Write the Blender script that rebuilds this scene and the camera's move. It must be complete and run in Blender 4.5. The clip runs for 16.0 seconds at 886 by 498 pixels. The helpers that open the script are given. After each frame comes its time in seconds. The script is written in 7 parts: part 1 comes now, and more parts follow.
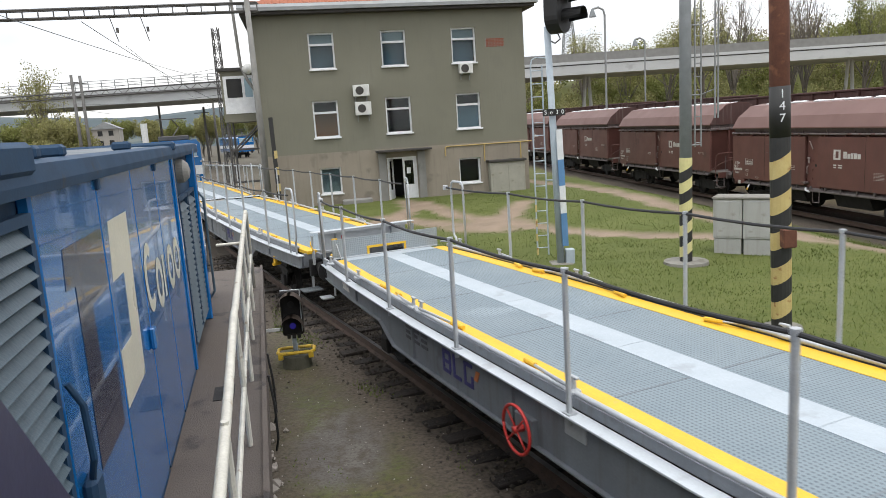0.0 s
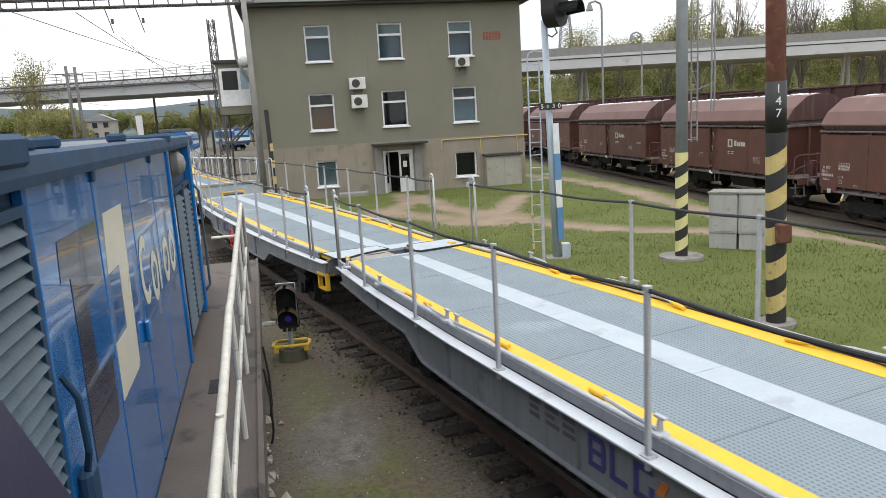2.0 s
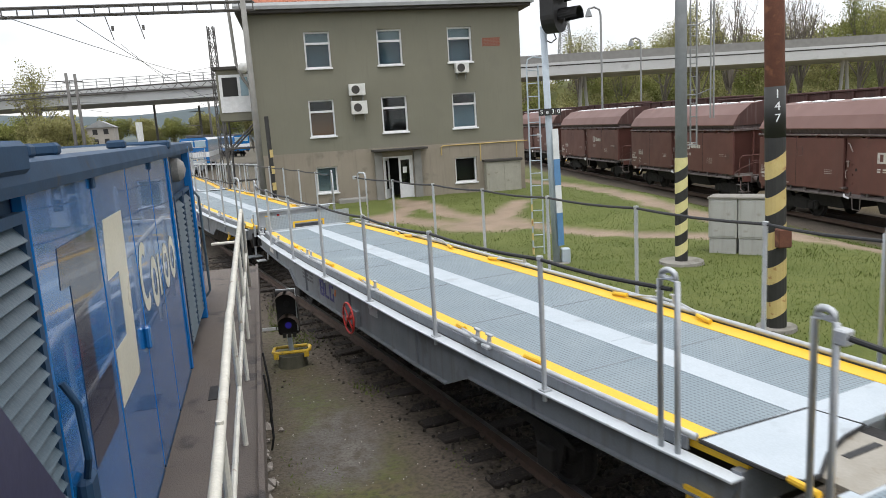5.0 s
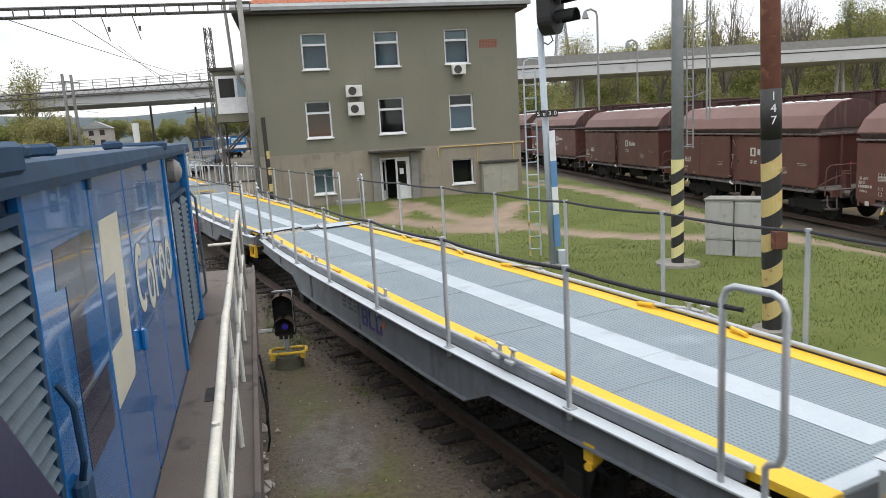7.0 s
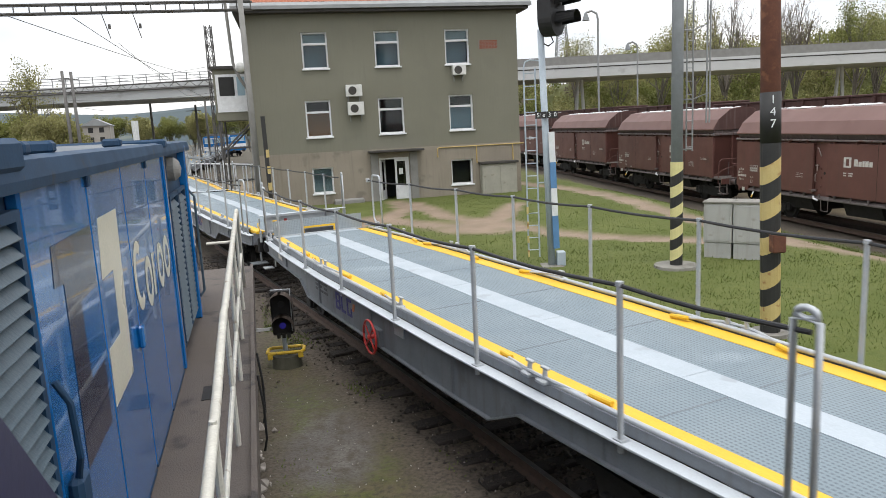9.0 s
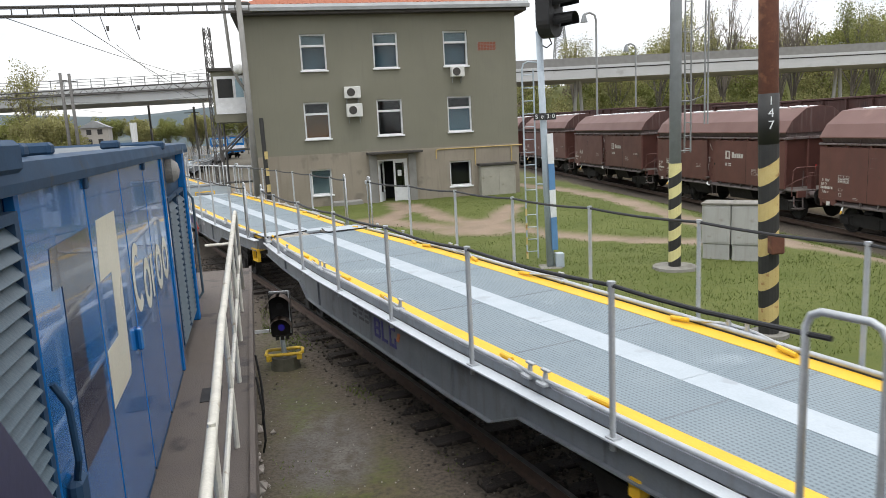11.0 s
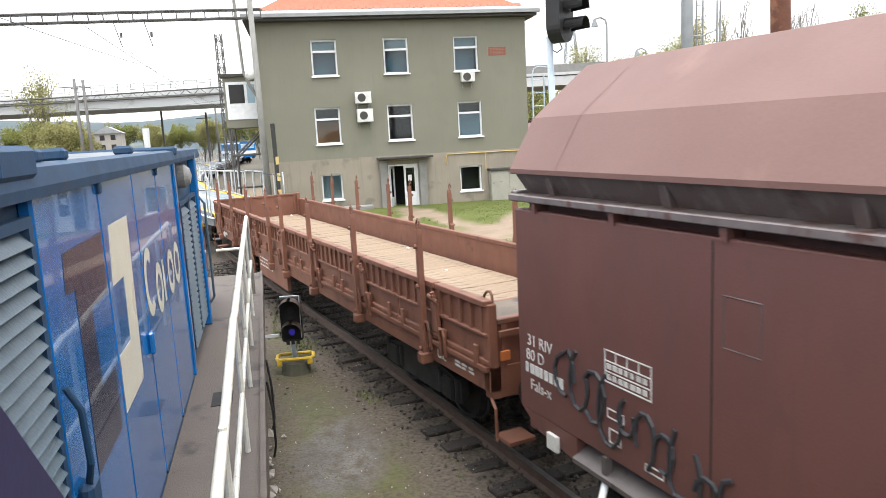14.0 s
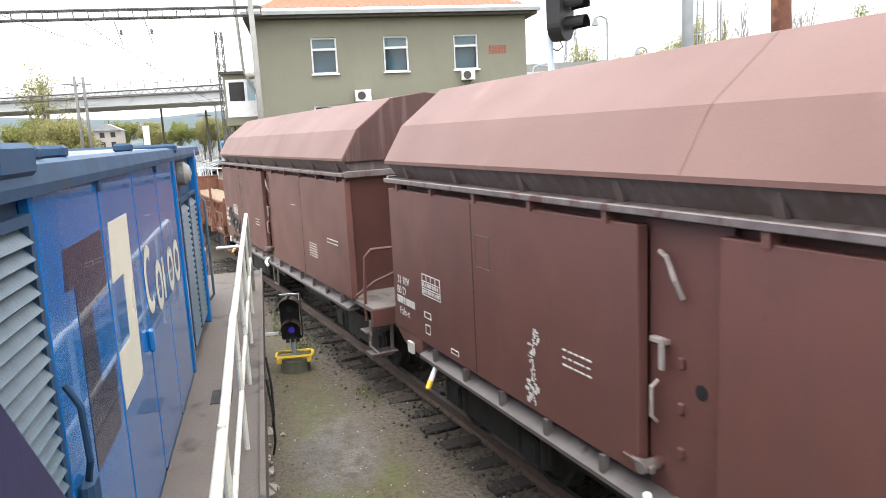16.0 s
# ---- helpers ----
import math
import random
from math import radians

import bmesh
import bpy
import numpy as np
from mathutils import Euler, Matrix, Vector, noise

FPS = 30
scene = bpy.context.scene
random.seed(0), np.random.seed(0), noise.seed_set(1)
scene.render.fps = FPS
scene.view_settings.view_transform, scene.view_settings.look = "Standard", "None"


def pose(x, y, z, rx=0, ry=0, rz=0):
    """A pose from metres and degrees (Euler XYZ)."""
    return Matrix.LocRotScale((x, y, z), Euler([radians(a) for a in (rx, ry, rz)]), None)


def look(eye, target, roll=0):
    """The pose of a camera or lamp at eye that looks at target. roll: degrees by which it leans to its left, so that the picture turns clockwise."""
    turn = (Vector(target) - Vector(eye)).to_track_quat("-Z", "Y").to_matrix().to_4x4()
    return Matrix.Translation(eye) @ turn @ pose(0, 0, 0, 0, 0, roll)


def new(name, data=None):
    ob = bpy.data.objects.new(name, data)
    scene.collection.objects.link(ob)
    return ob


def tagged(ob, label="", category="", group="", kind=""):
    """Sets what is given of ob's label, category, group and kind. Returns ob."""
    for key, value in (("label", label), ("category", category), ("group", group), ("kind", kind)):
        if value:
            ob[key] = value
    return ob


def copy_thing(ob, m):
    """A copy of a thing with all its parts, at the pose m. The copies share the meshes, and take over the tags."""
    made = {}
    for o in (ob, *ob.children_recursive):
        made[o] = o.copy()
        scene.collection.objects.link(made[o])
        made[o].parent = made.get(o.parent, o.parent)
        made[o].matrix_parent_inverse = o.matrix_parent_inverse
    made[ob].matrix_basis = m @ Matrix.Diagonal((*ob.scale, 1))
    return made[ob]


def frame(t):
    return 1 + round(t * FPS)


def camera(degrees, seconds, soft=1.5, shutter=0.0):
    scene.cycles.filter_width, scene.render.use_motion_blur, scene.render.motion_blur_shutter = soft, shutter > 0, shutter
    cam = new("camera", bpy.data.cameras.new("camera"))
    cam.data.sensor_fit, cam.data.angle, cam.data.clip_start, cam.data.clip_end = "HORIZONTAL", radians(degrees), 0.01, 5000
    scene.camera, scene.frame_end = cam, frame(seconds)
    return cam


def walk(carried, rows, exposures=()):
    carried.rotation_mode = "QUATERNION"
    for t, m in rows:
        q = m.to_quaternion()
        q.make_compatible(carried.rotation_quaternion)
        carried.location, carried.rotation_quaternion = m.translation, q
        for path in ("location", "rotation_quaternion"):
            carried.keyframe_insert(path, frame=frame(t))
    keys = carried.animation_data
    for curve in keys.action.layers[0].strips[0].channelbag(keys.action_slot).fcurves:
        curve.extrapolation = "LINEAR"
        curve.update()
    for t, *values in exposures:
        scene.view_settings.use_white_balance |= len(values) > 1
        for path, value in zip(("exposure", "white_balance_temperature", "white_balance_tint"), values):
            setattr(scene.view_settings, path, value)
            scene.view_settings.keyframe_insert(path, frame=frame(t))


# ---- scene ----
EYE = (0.0, 0.0, 3.82)
# seconds, pitch, roll, yaw of the camera held out of the cab window
TURNS = [
    (0, -10.00, 3.60, 0.00),
    (0.5, -10.13, 3.46, 0.01),
    (1, -10.34, 3.53, -0.22),
    (1.5, -10.09, 3.38, -0.07),
    (2, -10.53, 3.32, -0.29),
    (2.5, -10.52, 3.51, -0.25),
    (3, -10.47, 3.47, -0.37),
    (3.5, -10.35, 3.48, -0.38),
    (4, -10.19, 3.50, -0.36),
    (6.5, -10.04, 3.32, -0.30),
    (7, -9.97, 3.36, -0.57),
    (7.5, -9.71, 3.28, -0.36),
    (8, -9.83, 3.02, -0.44),
    (8.5, -9.63, 3.12, -0.19),
    (9, -9.94, 2.86, -0.59),
    (11.5, -9.80, 2.90, -0.71),
    (12, -9.84, 2.97, -0.64),
    (12.5, -9.93, 3.29, -0.47),
    (13, -10.02, 3.21, -0.44),
    (13.5, -9.65, 2.95, -0.16),
    (14, -9.38, 3.01, 0.12),
    (14.5, -9.39, 3.02, 0.30),
    (15, -9.38, 3.04, 0.05),
    (15.5, -9.41, 2.99, -0.01),
    (16, -9.52, 2.85, 0.13),
]
cam = camera(64.0, 16.0, soft=0.8, shutter=0.1)
walk(cam, [(t, pose(*EYE, 90 + p, r, y)) for t, p, r, y in TURNS],
     exposures=[(0, 0.68), (9, 0.66), (11.5, 0.72), (12.5, 1.1), (13.2, 1.15), (13.5, 1.28), (13.8, 1.45), (14.2, 1.65), (14.6, 1.78), (16, 1.87)])

# ---- overcast daylight ----
world = bpy.data.worlds.new("overcast")
scene.world = world
world.use_nodes = True
nt = world.node_tree
nt.nodes.clear()
w_out = nt.nodes.new("ShaderNodeOutputWorld")
w_bg = nt.nodes.new("ShaderNodeBackground")
w_sky = nt.nodes.new("ShaderNodeTexSky")
w_sky.sky_type = "NISHITA"
w_sky.sun_disc = False
w_sky.sun_elevation = radians(71)
w_sky.sun_rotation = radians(150)
w_noise = nt.nodes.new("ShaderNodeTexNoise")
w_noise.inputs["Scale"].default_value = 2.6
w_noise.inputs["Detail"].default_value = 6
w_map = nt.nodes.new("ShaderNodeMapping")
w_map.inputs["Scale"].default_value = (1, 1, 3.0)
w_co = nt.nodes.new("ShaderNodeTexCoord")
nt.links.new(w_co.outputs["Generated"], w_map.inputs["Vector"])
nt.links.new(w_map.outputs["Vector"], w_noise.inputs["Vector"])
w_ramp = nt.nodes.new("ShaderNodeValToRGB")
w_ramp.color_ramp.elements[0].position = 0.36
w_ramp.color_ramp.elements[0].color = (7.9, 8.3, 9.0, 1)
w_ramp.color_ramp.elements[1].position = 0.62
w_ramp.color_ramp.elements[1].color = (10.6, 10.5, 10.4, 1)
nt.links.new(w_noise.outputs["Fac"], w_ramp.inputs["Fac"])
w_mix = nt.nodes.new("ShaderNodeMix")
w_mix.data_type = "RGBA"
w_mix.inputs["Factor"].default_value = 0.88
nt.links.new(w_sky.outputs["Color"], w_mix.inputs["A"])
nt.links.new(w_ramp.outputs["Color"], w_mix.inputs["B"])
# an overcast sky is brightest overhead and dimmer towards the horizon
w_sep = nt.nodes.new("ShaderNodeSeparateXYZ")
nt.links.new(w_co.outputs["Generated"], w_sep.inputs[0])
w_rise = nt.nodes.new("ShaderNodeMapRange")
for k, v in (("From Min", 0.05), ("From Max", 0.75), ("To Min", 0.74), ("To Max", 1.4)):
    w_rise.inputs[k].default_value = v
nt.links.new(w_sep.outputs["Z"], w_rise.inputs["Value"])
w_mul = nt.nodes.new("ShaderNodeVectorMath")
w_mul.operation = "SCALE"
nt.links.new(w_mix.outputs["Result"], w_mul.inputs[0])
nt.links.new(w_rise.outputs["Result"], w_mul.inputs["Scale"])
nt.links.new(w_mul.outputs["Vector"], w_bg.inputs["Color"])
w_bg.inputs["Strength"].default_value = 0.1
nt.links.new(w_bg.outputs["Background"], w_out.inputs["Surface"])
sun = new("sun", bpy.data.lights.new("sun", "SUN"))
sun.data.energy, sun.data.angle, sun.data.color = 0.8, radians(14), (1.0, 0.96, 0.9)
sun.matrix_world = look((0, 0, 0), (-0.12, 0.3, -0.95))


# ---- materials ----
def mat(name, color, color2=None, rough=0.7, metal=0.0, scale=6.0, fine=60.0, bump=0.15, spots=None, spot_scale=1.2,
        spot_at=0.62, coat=0.0, stretch=(1, 1, 1), island=0.0, each=0.0, spec=0.5, streaks=None):
    m = bpy.data.materials.new(name)
    m.use_nodes = True
    n, l = m.node_tree.nodes, m.node_tree.links
    b = n["Principled BSDF"]
    b.inputs["Roughness"].default_value = rough
    b.inputs["Metallic"].default_value = metal
    b.inputs["Coat Weight"].default_value = coat
    b.inputs["Specular IOR Level"].default_value = spec
    co = n.new("ShaderNodeTexCoord")
    mp = n.new("ShaderNodeMapping")
    mp.inputs["Scale"].default_value = stretch
    l.new(co.outputs["Object"], mp.inputs["Vector"])

    def noise_at(s, detail):
        t = n.new("ShaderNodeTexNoise")
        t.inputs["Scale"].default_value, t.inputs["Detail"].default_value = s, detail
        l.new(mp.outputs["Vector"], t.inputs["Vector"])
        return t.outputs["Fac"]

    def mixed(fac, a, c):
        x = n.new("ShaderNodeMix")
        x.data_type = "RGBA"
        l.new(fac, x.inputs["Factor"])
        for s, v in (("A", a), ("B", c)):
            if isinstance(v, tuple):
                x.inputs[s].default_value = (*v[:3], 1)
            else:
                l.new(v, x.inputs[s])
        return x.outputs["Result"]

    def ramp(fac, lo, hi):
        r = n.new("ShaderNodeMapRange")
        r.inputs["From Min"].default_value, r.inputs["From Max"].default_value = lo, hi
        l.new(fac, r.inputs["Value"])
        return r.outputs["Result"]

    color2 = color2 or tuple(c * 0.8 for c in color)
    coarse, grain = noise_at(scale, 4), noise_at(fine, 3)
    out = mixed(ramp(coarse, 0.3, 0.7), color, color2)
    out = mixed(ramp(grain, 0.2, 1.6), out, tuple(c * 0.6 for c in color2))
    if spots:
        out = mixed(ramp(noise_at(spot_scale, 7), spot_at, spot_at + 0.08), out, spots)
    if streaks:
        mq = n.new("ShaderNodeMapping")
        mq.inputs["Scale"].default_value = (5, 5, 0.35)
        l.new(co.outputs["Object"], mq.inputs["Vector"])
        q = n.new("ShaderNodeTexNoise")
        q.inputs["Scale"].default_value, q.inputs["Detail"].default_value = 2.0, 5
        l.new(mq.outputs["Vector"], q.inputs["Vector"])
        out = mixed(ramp(q.outputs["Fac"], 0.52, 0.85), out, streaks)
    if island:
        g = n.new("ShaderNodeNewGeometry")
        h = n.new("ShaderNodeHueSaturation")
        v = n.new("ShaderNodeMapRange")
        v.inputs["To Min"].default_value, v.inputs["To Max"].default_value = 1 - island, 1 + island
        l.new(g.outputs["Random Per Island"], v.inputs["Value"])
        l.new(v.outputs["Result"], h.inputs["Value"])
        l.new(out, h.inputs["Color"])
        out = h.outputs["Color"]
    if each:
        oi = n.new("ShaderNodeObjectInfo")
        h = n.new("ShaderNodeHueSaturation")
        v = n.new("ShaderNodeMapRange")
        v.inputs["To Min"].default_value, v.inputs["To Max"].default_value = 1 - each, 1 + each
        l.new(oi.outputs["Random"], v.inputs["Value"])
        l.new(v.outputs["Result"], h.inputs["Value"])
        l.new(out, h.inputs["Color"])
        out = h.outputs["Color"]
    l.new(out, b.inputs["Base Color"])
    rr = n.new("ShaderNodeMapRange")
    rr.inputs["To Min"].default_value, rr.inputs["To Max"].default_value = max(0.03, rough - 0.1), min(1, rough + 0.12)
    l.new(coarse, rr.inputs["Value"])
    l.new(rr.outputs["Result"], b.inputs["Roughness"])
    if bump:
        bp = n.new("ShaderNodeBump")
        bp.inputs["Strength"].default_value, bp.inputs["Distance"].default_value = bump, 0.02
        l.new(grain, bp.inputs["Height"])
        l.new(bp.outputs["Normal"], b.inputs["Normal"])
    return m


def leafy(m, share=0.45):
    """Lets part of the light through, as thin leaves do."""
    n, l = m.node_tree.nodes, m.node_tree.links
    b = n["Principled BSDF"]
    tr, mx = n.new("ShaderNodeBsdfTranslucent"), n.new("ShaderNodeMixShader")
    l.new(b.inputs["Base Color"].links[0].from_socket, tr.inputs["Color"])
    mx.inputs["Fac"].default_value = share
    l.new(b.outputs["BSDF"], mx.inputs[1])
    l.new(tr.outputs["BSDF"], mx.inputs[2])
    l.new(mx.outputs["Shader"], n["Material Output"].inputs["Surface"])
    return m


M = {}
M["loco_blue"] = mat("loco_blue", (0.005, 0.135, 0.40), (0.007, 0.12, 0.35), 0.16, scale=1.5, fine=3, bump=0.02, coat=0.6, spots=(0.012, 0.09, 0.25), spot_scale=2.2, spot_at=0.66, streaks=(0.015, 0.11, 0.29))
M["loco_trim"] = mat("loco_trim", (0.012, 0.05, 0.11), (0.02, 0.045, 0.085), 0.62, scale=4, bump=0.04, spots=(0.035, 0.04, 0.05), spot_scale=6, spec=0.3)
M["loco_navy"] = mat("loco_navy", (0.022, 0.026, 0.055), (0.026, 0.03, 0.06), 0.22, scale=2, bump=0.02, coat=0.4)
M["loco_cream"] = mat("loco_cream", (0.66, 0.62, 0.49), (0.6, 0.57, 0.46), 0.3, scale=2, bump=0.02)
M["cab_violet"] = mat("cab_violet", (0.035, 0.035, 0.085), None, 0.35, scale=3, bump=0.02)
M["loco_roof"] = mat("loco_roof", (0.15, 0.16, 0.165), (0.09, 0.11, 0.13), 0.6, scale=3, spots=(0.05, 0.06, 0.08), spot_scale=2)
M["louver"] = mat("louver", (0.07, 0.108, 0.133), (0.0525, 0.084, 0.108), 0.5, scale=3, spots=(0.021, 0.035, 0.049), spot_scale=5, spot_at=0.6)
M["walkway"] = mat("walkway", (0.078, 0.06, 0.05), (0.105, 0.085, 0.07), 0.7, scale=3, bump=0.5, fine=90, spots=(0.035, 0.028, 0.025), spot_scale=2.5, spot_at=0.58)
M["rail_white"] = mat("rail_white", (0.62, 0.6, 0.52), (0.5, 0.48, 0.42), 0.45, scale=10, spots=(0.28, 0.22, 0.15), spot_scale=9, spot_at=0.63)
M["galv"] = mat("galv", (0.5, 0.52, 0.54), (0.42, 0.44, 0.46), 0.42, 0.4, scale=7, bump=0.05)
M["sill_grey"] = mat("sill_grey", (0.2, 0.215, 0.235), (0.165, 0.18, 0.2), 0.5, 0.1, scale=3, bump=0.05, spots=(0.11, 0.11, 0.115), spot_scale=2, streaks=(0.12, 0.115, 0.115))
M["deck_white"] = mat("deck_white", (0.43, 0.48, 0.52), (0.38, 0.43, 0.47), 0.5, scale=2.5, bump=0.1, spots=(0.3, 0.33, 0.36), spot_scale=3, spot_at=0.62)
M["deck_yellow"] = mat("deck_yellow", (0.78, 0.47, 0.02), (0.7, 0.42, 0.03), 0.55, scale=3, bump=0.08, spots=(0.5, 0.36, 0.12), spot_scale=5, spot_at=0.68)
M["ledge_pale"] = mat("ledge_pale", (0.6, 0.64, 0.67), (0.54, 0.58, 0.61), 0.4, 0.15, scale=4, bump=0.04, spots=(0.42, 0.44, 0.46), spot_scale=3, spot_at=0.64)
M["dusty_plate"] = mat("dusty_plate", (0.33, 0.31, 0.27), (0.27, 0.25, 0.21), 0.8, scale=4, bump=0.2, spots=(0.2, 0.17, 0.13), spot_scale=6)
M["grating_step"] = mat("grating_step", (0.16, 0.18, 0.19), (0.1, 0.11, 0.12), 0.6, 0.3, scale=30, bump=0.6)
M["stencil"] = mat("stencil", (0.09, 0.09, 0.1), None, 0.6, scale=12)
M["rope"] = mat("rope", (0.018, 0.018, 0.02), None, 0.6, scale=20)
M["black"] = mat("black", (0.012, 0.012, 0.013), None, 0.6, scale=9)
M["hazard_orange"] = mat("hazard_orange", (0.55, 0.16, 0.04), None, 0.45, scale=9)
M["floor_sheet"] = mat("floor_sheet", (0.15, 0.115, 0.085), (0.085, 0.07, 0.055), 0.75, scale=1.6, bump=0.2, spots=(0.05, 0.045, 0.04), spot_scale=1.8, spot_at=0.54)
M["red"] = mat("red", (0.5, 0.03, 0.025), None, 0.45, scale=9)
# base colour darkened to near black to deepen the shade beneath the wagons
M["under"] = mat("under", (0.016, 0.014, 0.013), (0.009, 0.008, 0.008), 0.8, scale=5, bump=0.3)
M["tread"] = mat("tread", (0.3, 0.29, 0.28), None, 0.35, 0.8, scale=9)
M["wagon_brown"] = mat("wagon_brown", (0.143, 0.058, 0.047), (0.116, 0.048, 0.04), 0.5, scale=1.6, bump=0.06, spots=(0.085, 0.041, 0.034), spot_scale=2.2, spot_at=0.64, streaks=(0.1, 0.048, 0.04))
# a step lighter than wagon_brown, with paler patches at random
M["wagon_roof"] = mat("wagon_roof", (0.16, 0.077, 0.062), (0.136, 0.066, 0.054), 0.56, scale=0.8, bump=0.02, spots=(0.19, 0.1, 0.08), spot_scale=0.7, spot_at=0.62, streaks=(0.135, 0.066, 0.052))
M["eave_steel"] = mat("eave_steel", (0.13, 0.1, 0.095), (0.2, 0.17, 0.165), 0.45, 0.3, scale=6, bump=0.05, spots=(0.1, 0.05, 0.042), spot_scale=5, spot_at=0.54)
M["flat_brown"] = mat("flat_brown", (0.2, 0.078, 0.044), (0.15, 0.06, 0.036), 0.65, scale=2.5, bump=0.12, spots=(0.1, 0.045, 0.03), spot_scale=4, spot_at=0.6, streaks=(0.13, 0.056, 0.036))
M["plank"] = mat("plank", (0.33, 0.245, 0.165), (0.235, 0.17, 0.115), 0.9, scale=5, bump=0.6, stretch=(0.9, 3, 1), fine=22, each=0.06, spots=(0.15, 0.11, 0.078), spot_scale=2.6, spot_at=0.55)
M["marking"] = mat("marking", (0.62, 0.6, 0.56), (0.5, 0.48, 0.45), 0.6, scale=12, spots=(0.3, 0.2, 0.17), spot_scale=12, spot_at=0.64)
M["graffiti"] = mat("graffiti", (0.035, 0.035, 0.04), None, 0.5, scale=8)
M["blg_blue"] = mat("blg_blue", (0.05, 0.045, 0.2), None, 0.5, scale=8)
M["plaster"] = mat("plaster", (0.195, 0.19, 0.145), (0.175, 0.17, 0.13), 0.9, scale=0.5, bump=0.4, fine=35, spots=(0.16, 0.155, 0.12), spot_scale=0.8, spot_at=0.6, streaks=(0.15, 0.145, 0.115))
M["plinth"] = mat("plinth", (0.285, 0.25, 0.2), (0.24, 0.21, 0.165), 0.9, scale=0.8, bump=0.4, fine=35, spots=(0.17, 0.15, 0.12), spot_scale=1.0, spot_at=0.6, streaks=(0.19, 0.165, 0.13))
M["stone_grey"] = mat("stone_grey", (0.27, 0.265, 0.25), (0.21, 0.205, 0.19), 0.85, scale=2, bump=0.3)
M["window_white"] = mat("window_white", (0.78, 0.79, 0.8), None, 0.35, scale=4, bump=0)
M["blind"] = mat("blind", (0.46, 0.52, 0.52), (0.4, 0.46, 0.47), 0.6, scale=3, bump=0.1, stretch=(1, 1, 20))
M["curtain"] = mat("curtain", (0.416, 0.192, 0.088), None, 0.8, scale=4, stretch=(6, 1, 0.5))
# near-black, so the shade of unlit interiors sits in the colour
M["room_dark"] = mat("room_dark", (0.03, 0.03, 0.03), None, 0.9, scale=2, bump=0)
# pale blue that paints the sky's reflection into window panes
M["room_light"] = mat("room_light", (0.336, 0.462, 0.532), None, 0.8, scale=2, bump=0)
M["brick"] = mat("brick", (0.27, 0.09, 0.05), (0.22, 0.075, 0.045), 0.85, scale=9, bump=0.3, island=0.2)
M["roof_tile"] = mat("roof_tile", (0.36, 0.12, 0.06), (0.3, 0.1, 0.055), 0.8, scale=4, bump=0.2, island=0.2)
M["tin"] = mat("tin", (0.3, 0.31, 0.31), (0.25, 0.26, 0.26), 0.55, 0.3, scale=2, bump=0.08)
M["dark_tin"] = mat("dark_tin", (0.055, 0.05, 0.045), None, 0.6, 0.2, scale=4)
M["ac_white"] = mat("ac_white", (0.68, 0.68, 0.65), None, 0.5, scale=4, bump=0.03)
M["pipe_yellow"] = mat("pipe_yellow", (0.5, 0.36, 0.13), None, 0.6, scale=5)
M["gas_box"] = mat("gas_box", (0.36, 0.345, 0.29), (0.3, 0.29, 0.245), 0.7, scale=3, spots=(0.22, 0.2, 0.16), spot_scale=4)
M["rust_pole"] = mat("rust_pole", (0.15, 0.055, 0.03), (0.1, 0.04, 0.025), 0.85, scale=5, bump=0.3, fine=30, spots=(0.2, 0.085, 0.045), spot_scale=4, spot_at=0.56)
M["pole_grey"] = mat("pole_grey", (0.22, 0.235, 0.245), (0.18, 0.195, 0.2), 0.6, scale=5, bump=0.05)
M["mast_blue"] = mat("mast_blue", (0.42, 0.48, 0.53), (0.36, 0.42, 0.47), 0.5, scale=5, bump=0.04)
M["stripe_yellow"] = mat("stripe_yellow", (0.58, 0.46, 0.2), (0.5, 0.38, 0.14), 0.6, scale=5, bump=0.05, spots=(0.3, 0.16, 0.06), spot_scale=6, spot_at=0.6)
M["stripe_pale"] = mat("stripe_pale", (0.7, 0.64, 0.3), (0.62, 0.56, 0.26), 0.55, scale=5, bump=0.05)
M["stripe_black"] = mat("stripe_black", (0.025, 0.025, 0.024), None, 0.6, scale=5, bump=0.05)
M["sign_white"] = mat("sign_white", (0.8, 0.82, 0.83), None, 0.4, scale=4, bump=0)
M["sign_blue"] = mat("sign_blue", (0.12, 0.27, 0.5), None, 0.4, scale=4, bump=0)
M["hazard_yellow"] = mat("hazard_yellow", (0.68, 0.45, 0.02), (0.5, 0.33, 0.03), 0.5, scale=9, spots=(0.12, 0.1, 0.06), spot_scale=14, spot_at=0.62)
M["concrete"] = mat("concrete", (0.25, 0.24, 0.21), (0.19, 0.18, 0.16), 0.85, scale=3, bump=0.3, spots=(0.13, 0.125, 0.1), spot_scale=4, spot_at=0.56)
M["box_white"] = mat("box_white", (0.44, 0.44, 0.42), (0.38, 0.38, 0.36), 0.75, scale=2, bump=0.1, spots=(0.28, 0.27, 0.24), spot_scale=3, spot_at=0.62, streaks=(0.3, 0.29, 0.26))
# dark greyish brown with paler streaks, for the hopper's upper band
M["band_dark"] = mat("band_dark", (0.075, 0.048, 0.042), (0.11, 0.085, 0.08), 0.6, scale=3, spots=(0.04, 0.028, 0.026), spot_scale=4, streaks=(0.15, 0.13, 0.125))
M["ledge"] = mat("ledge", (0.085, 0.07, 0.066), (0.14, 0.12, 0.115), 0.5, 0.2, scale=4, spots=(0.05, 0.035, 0.03), spot_scale=5)
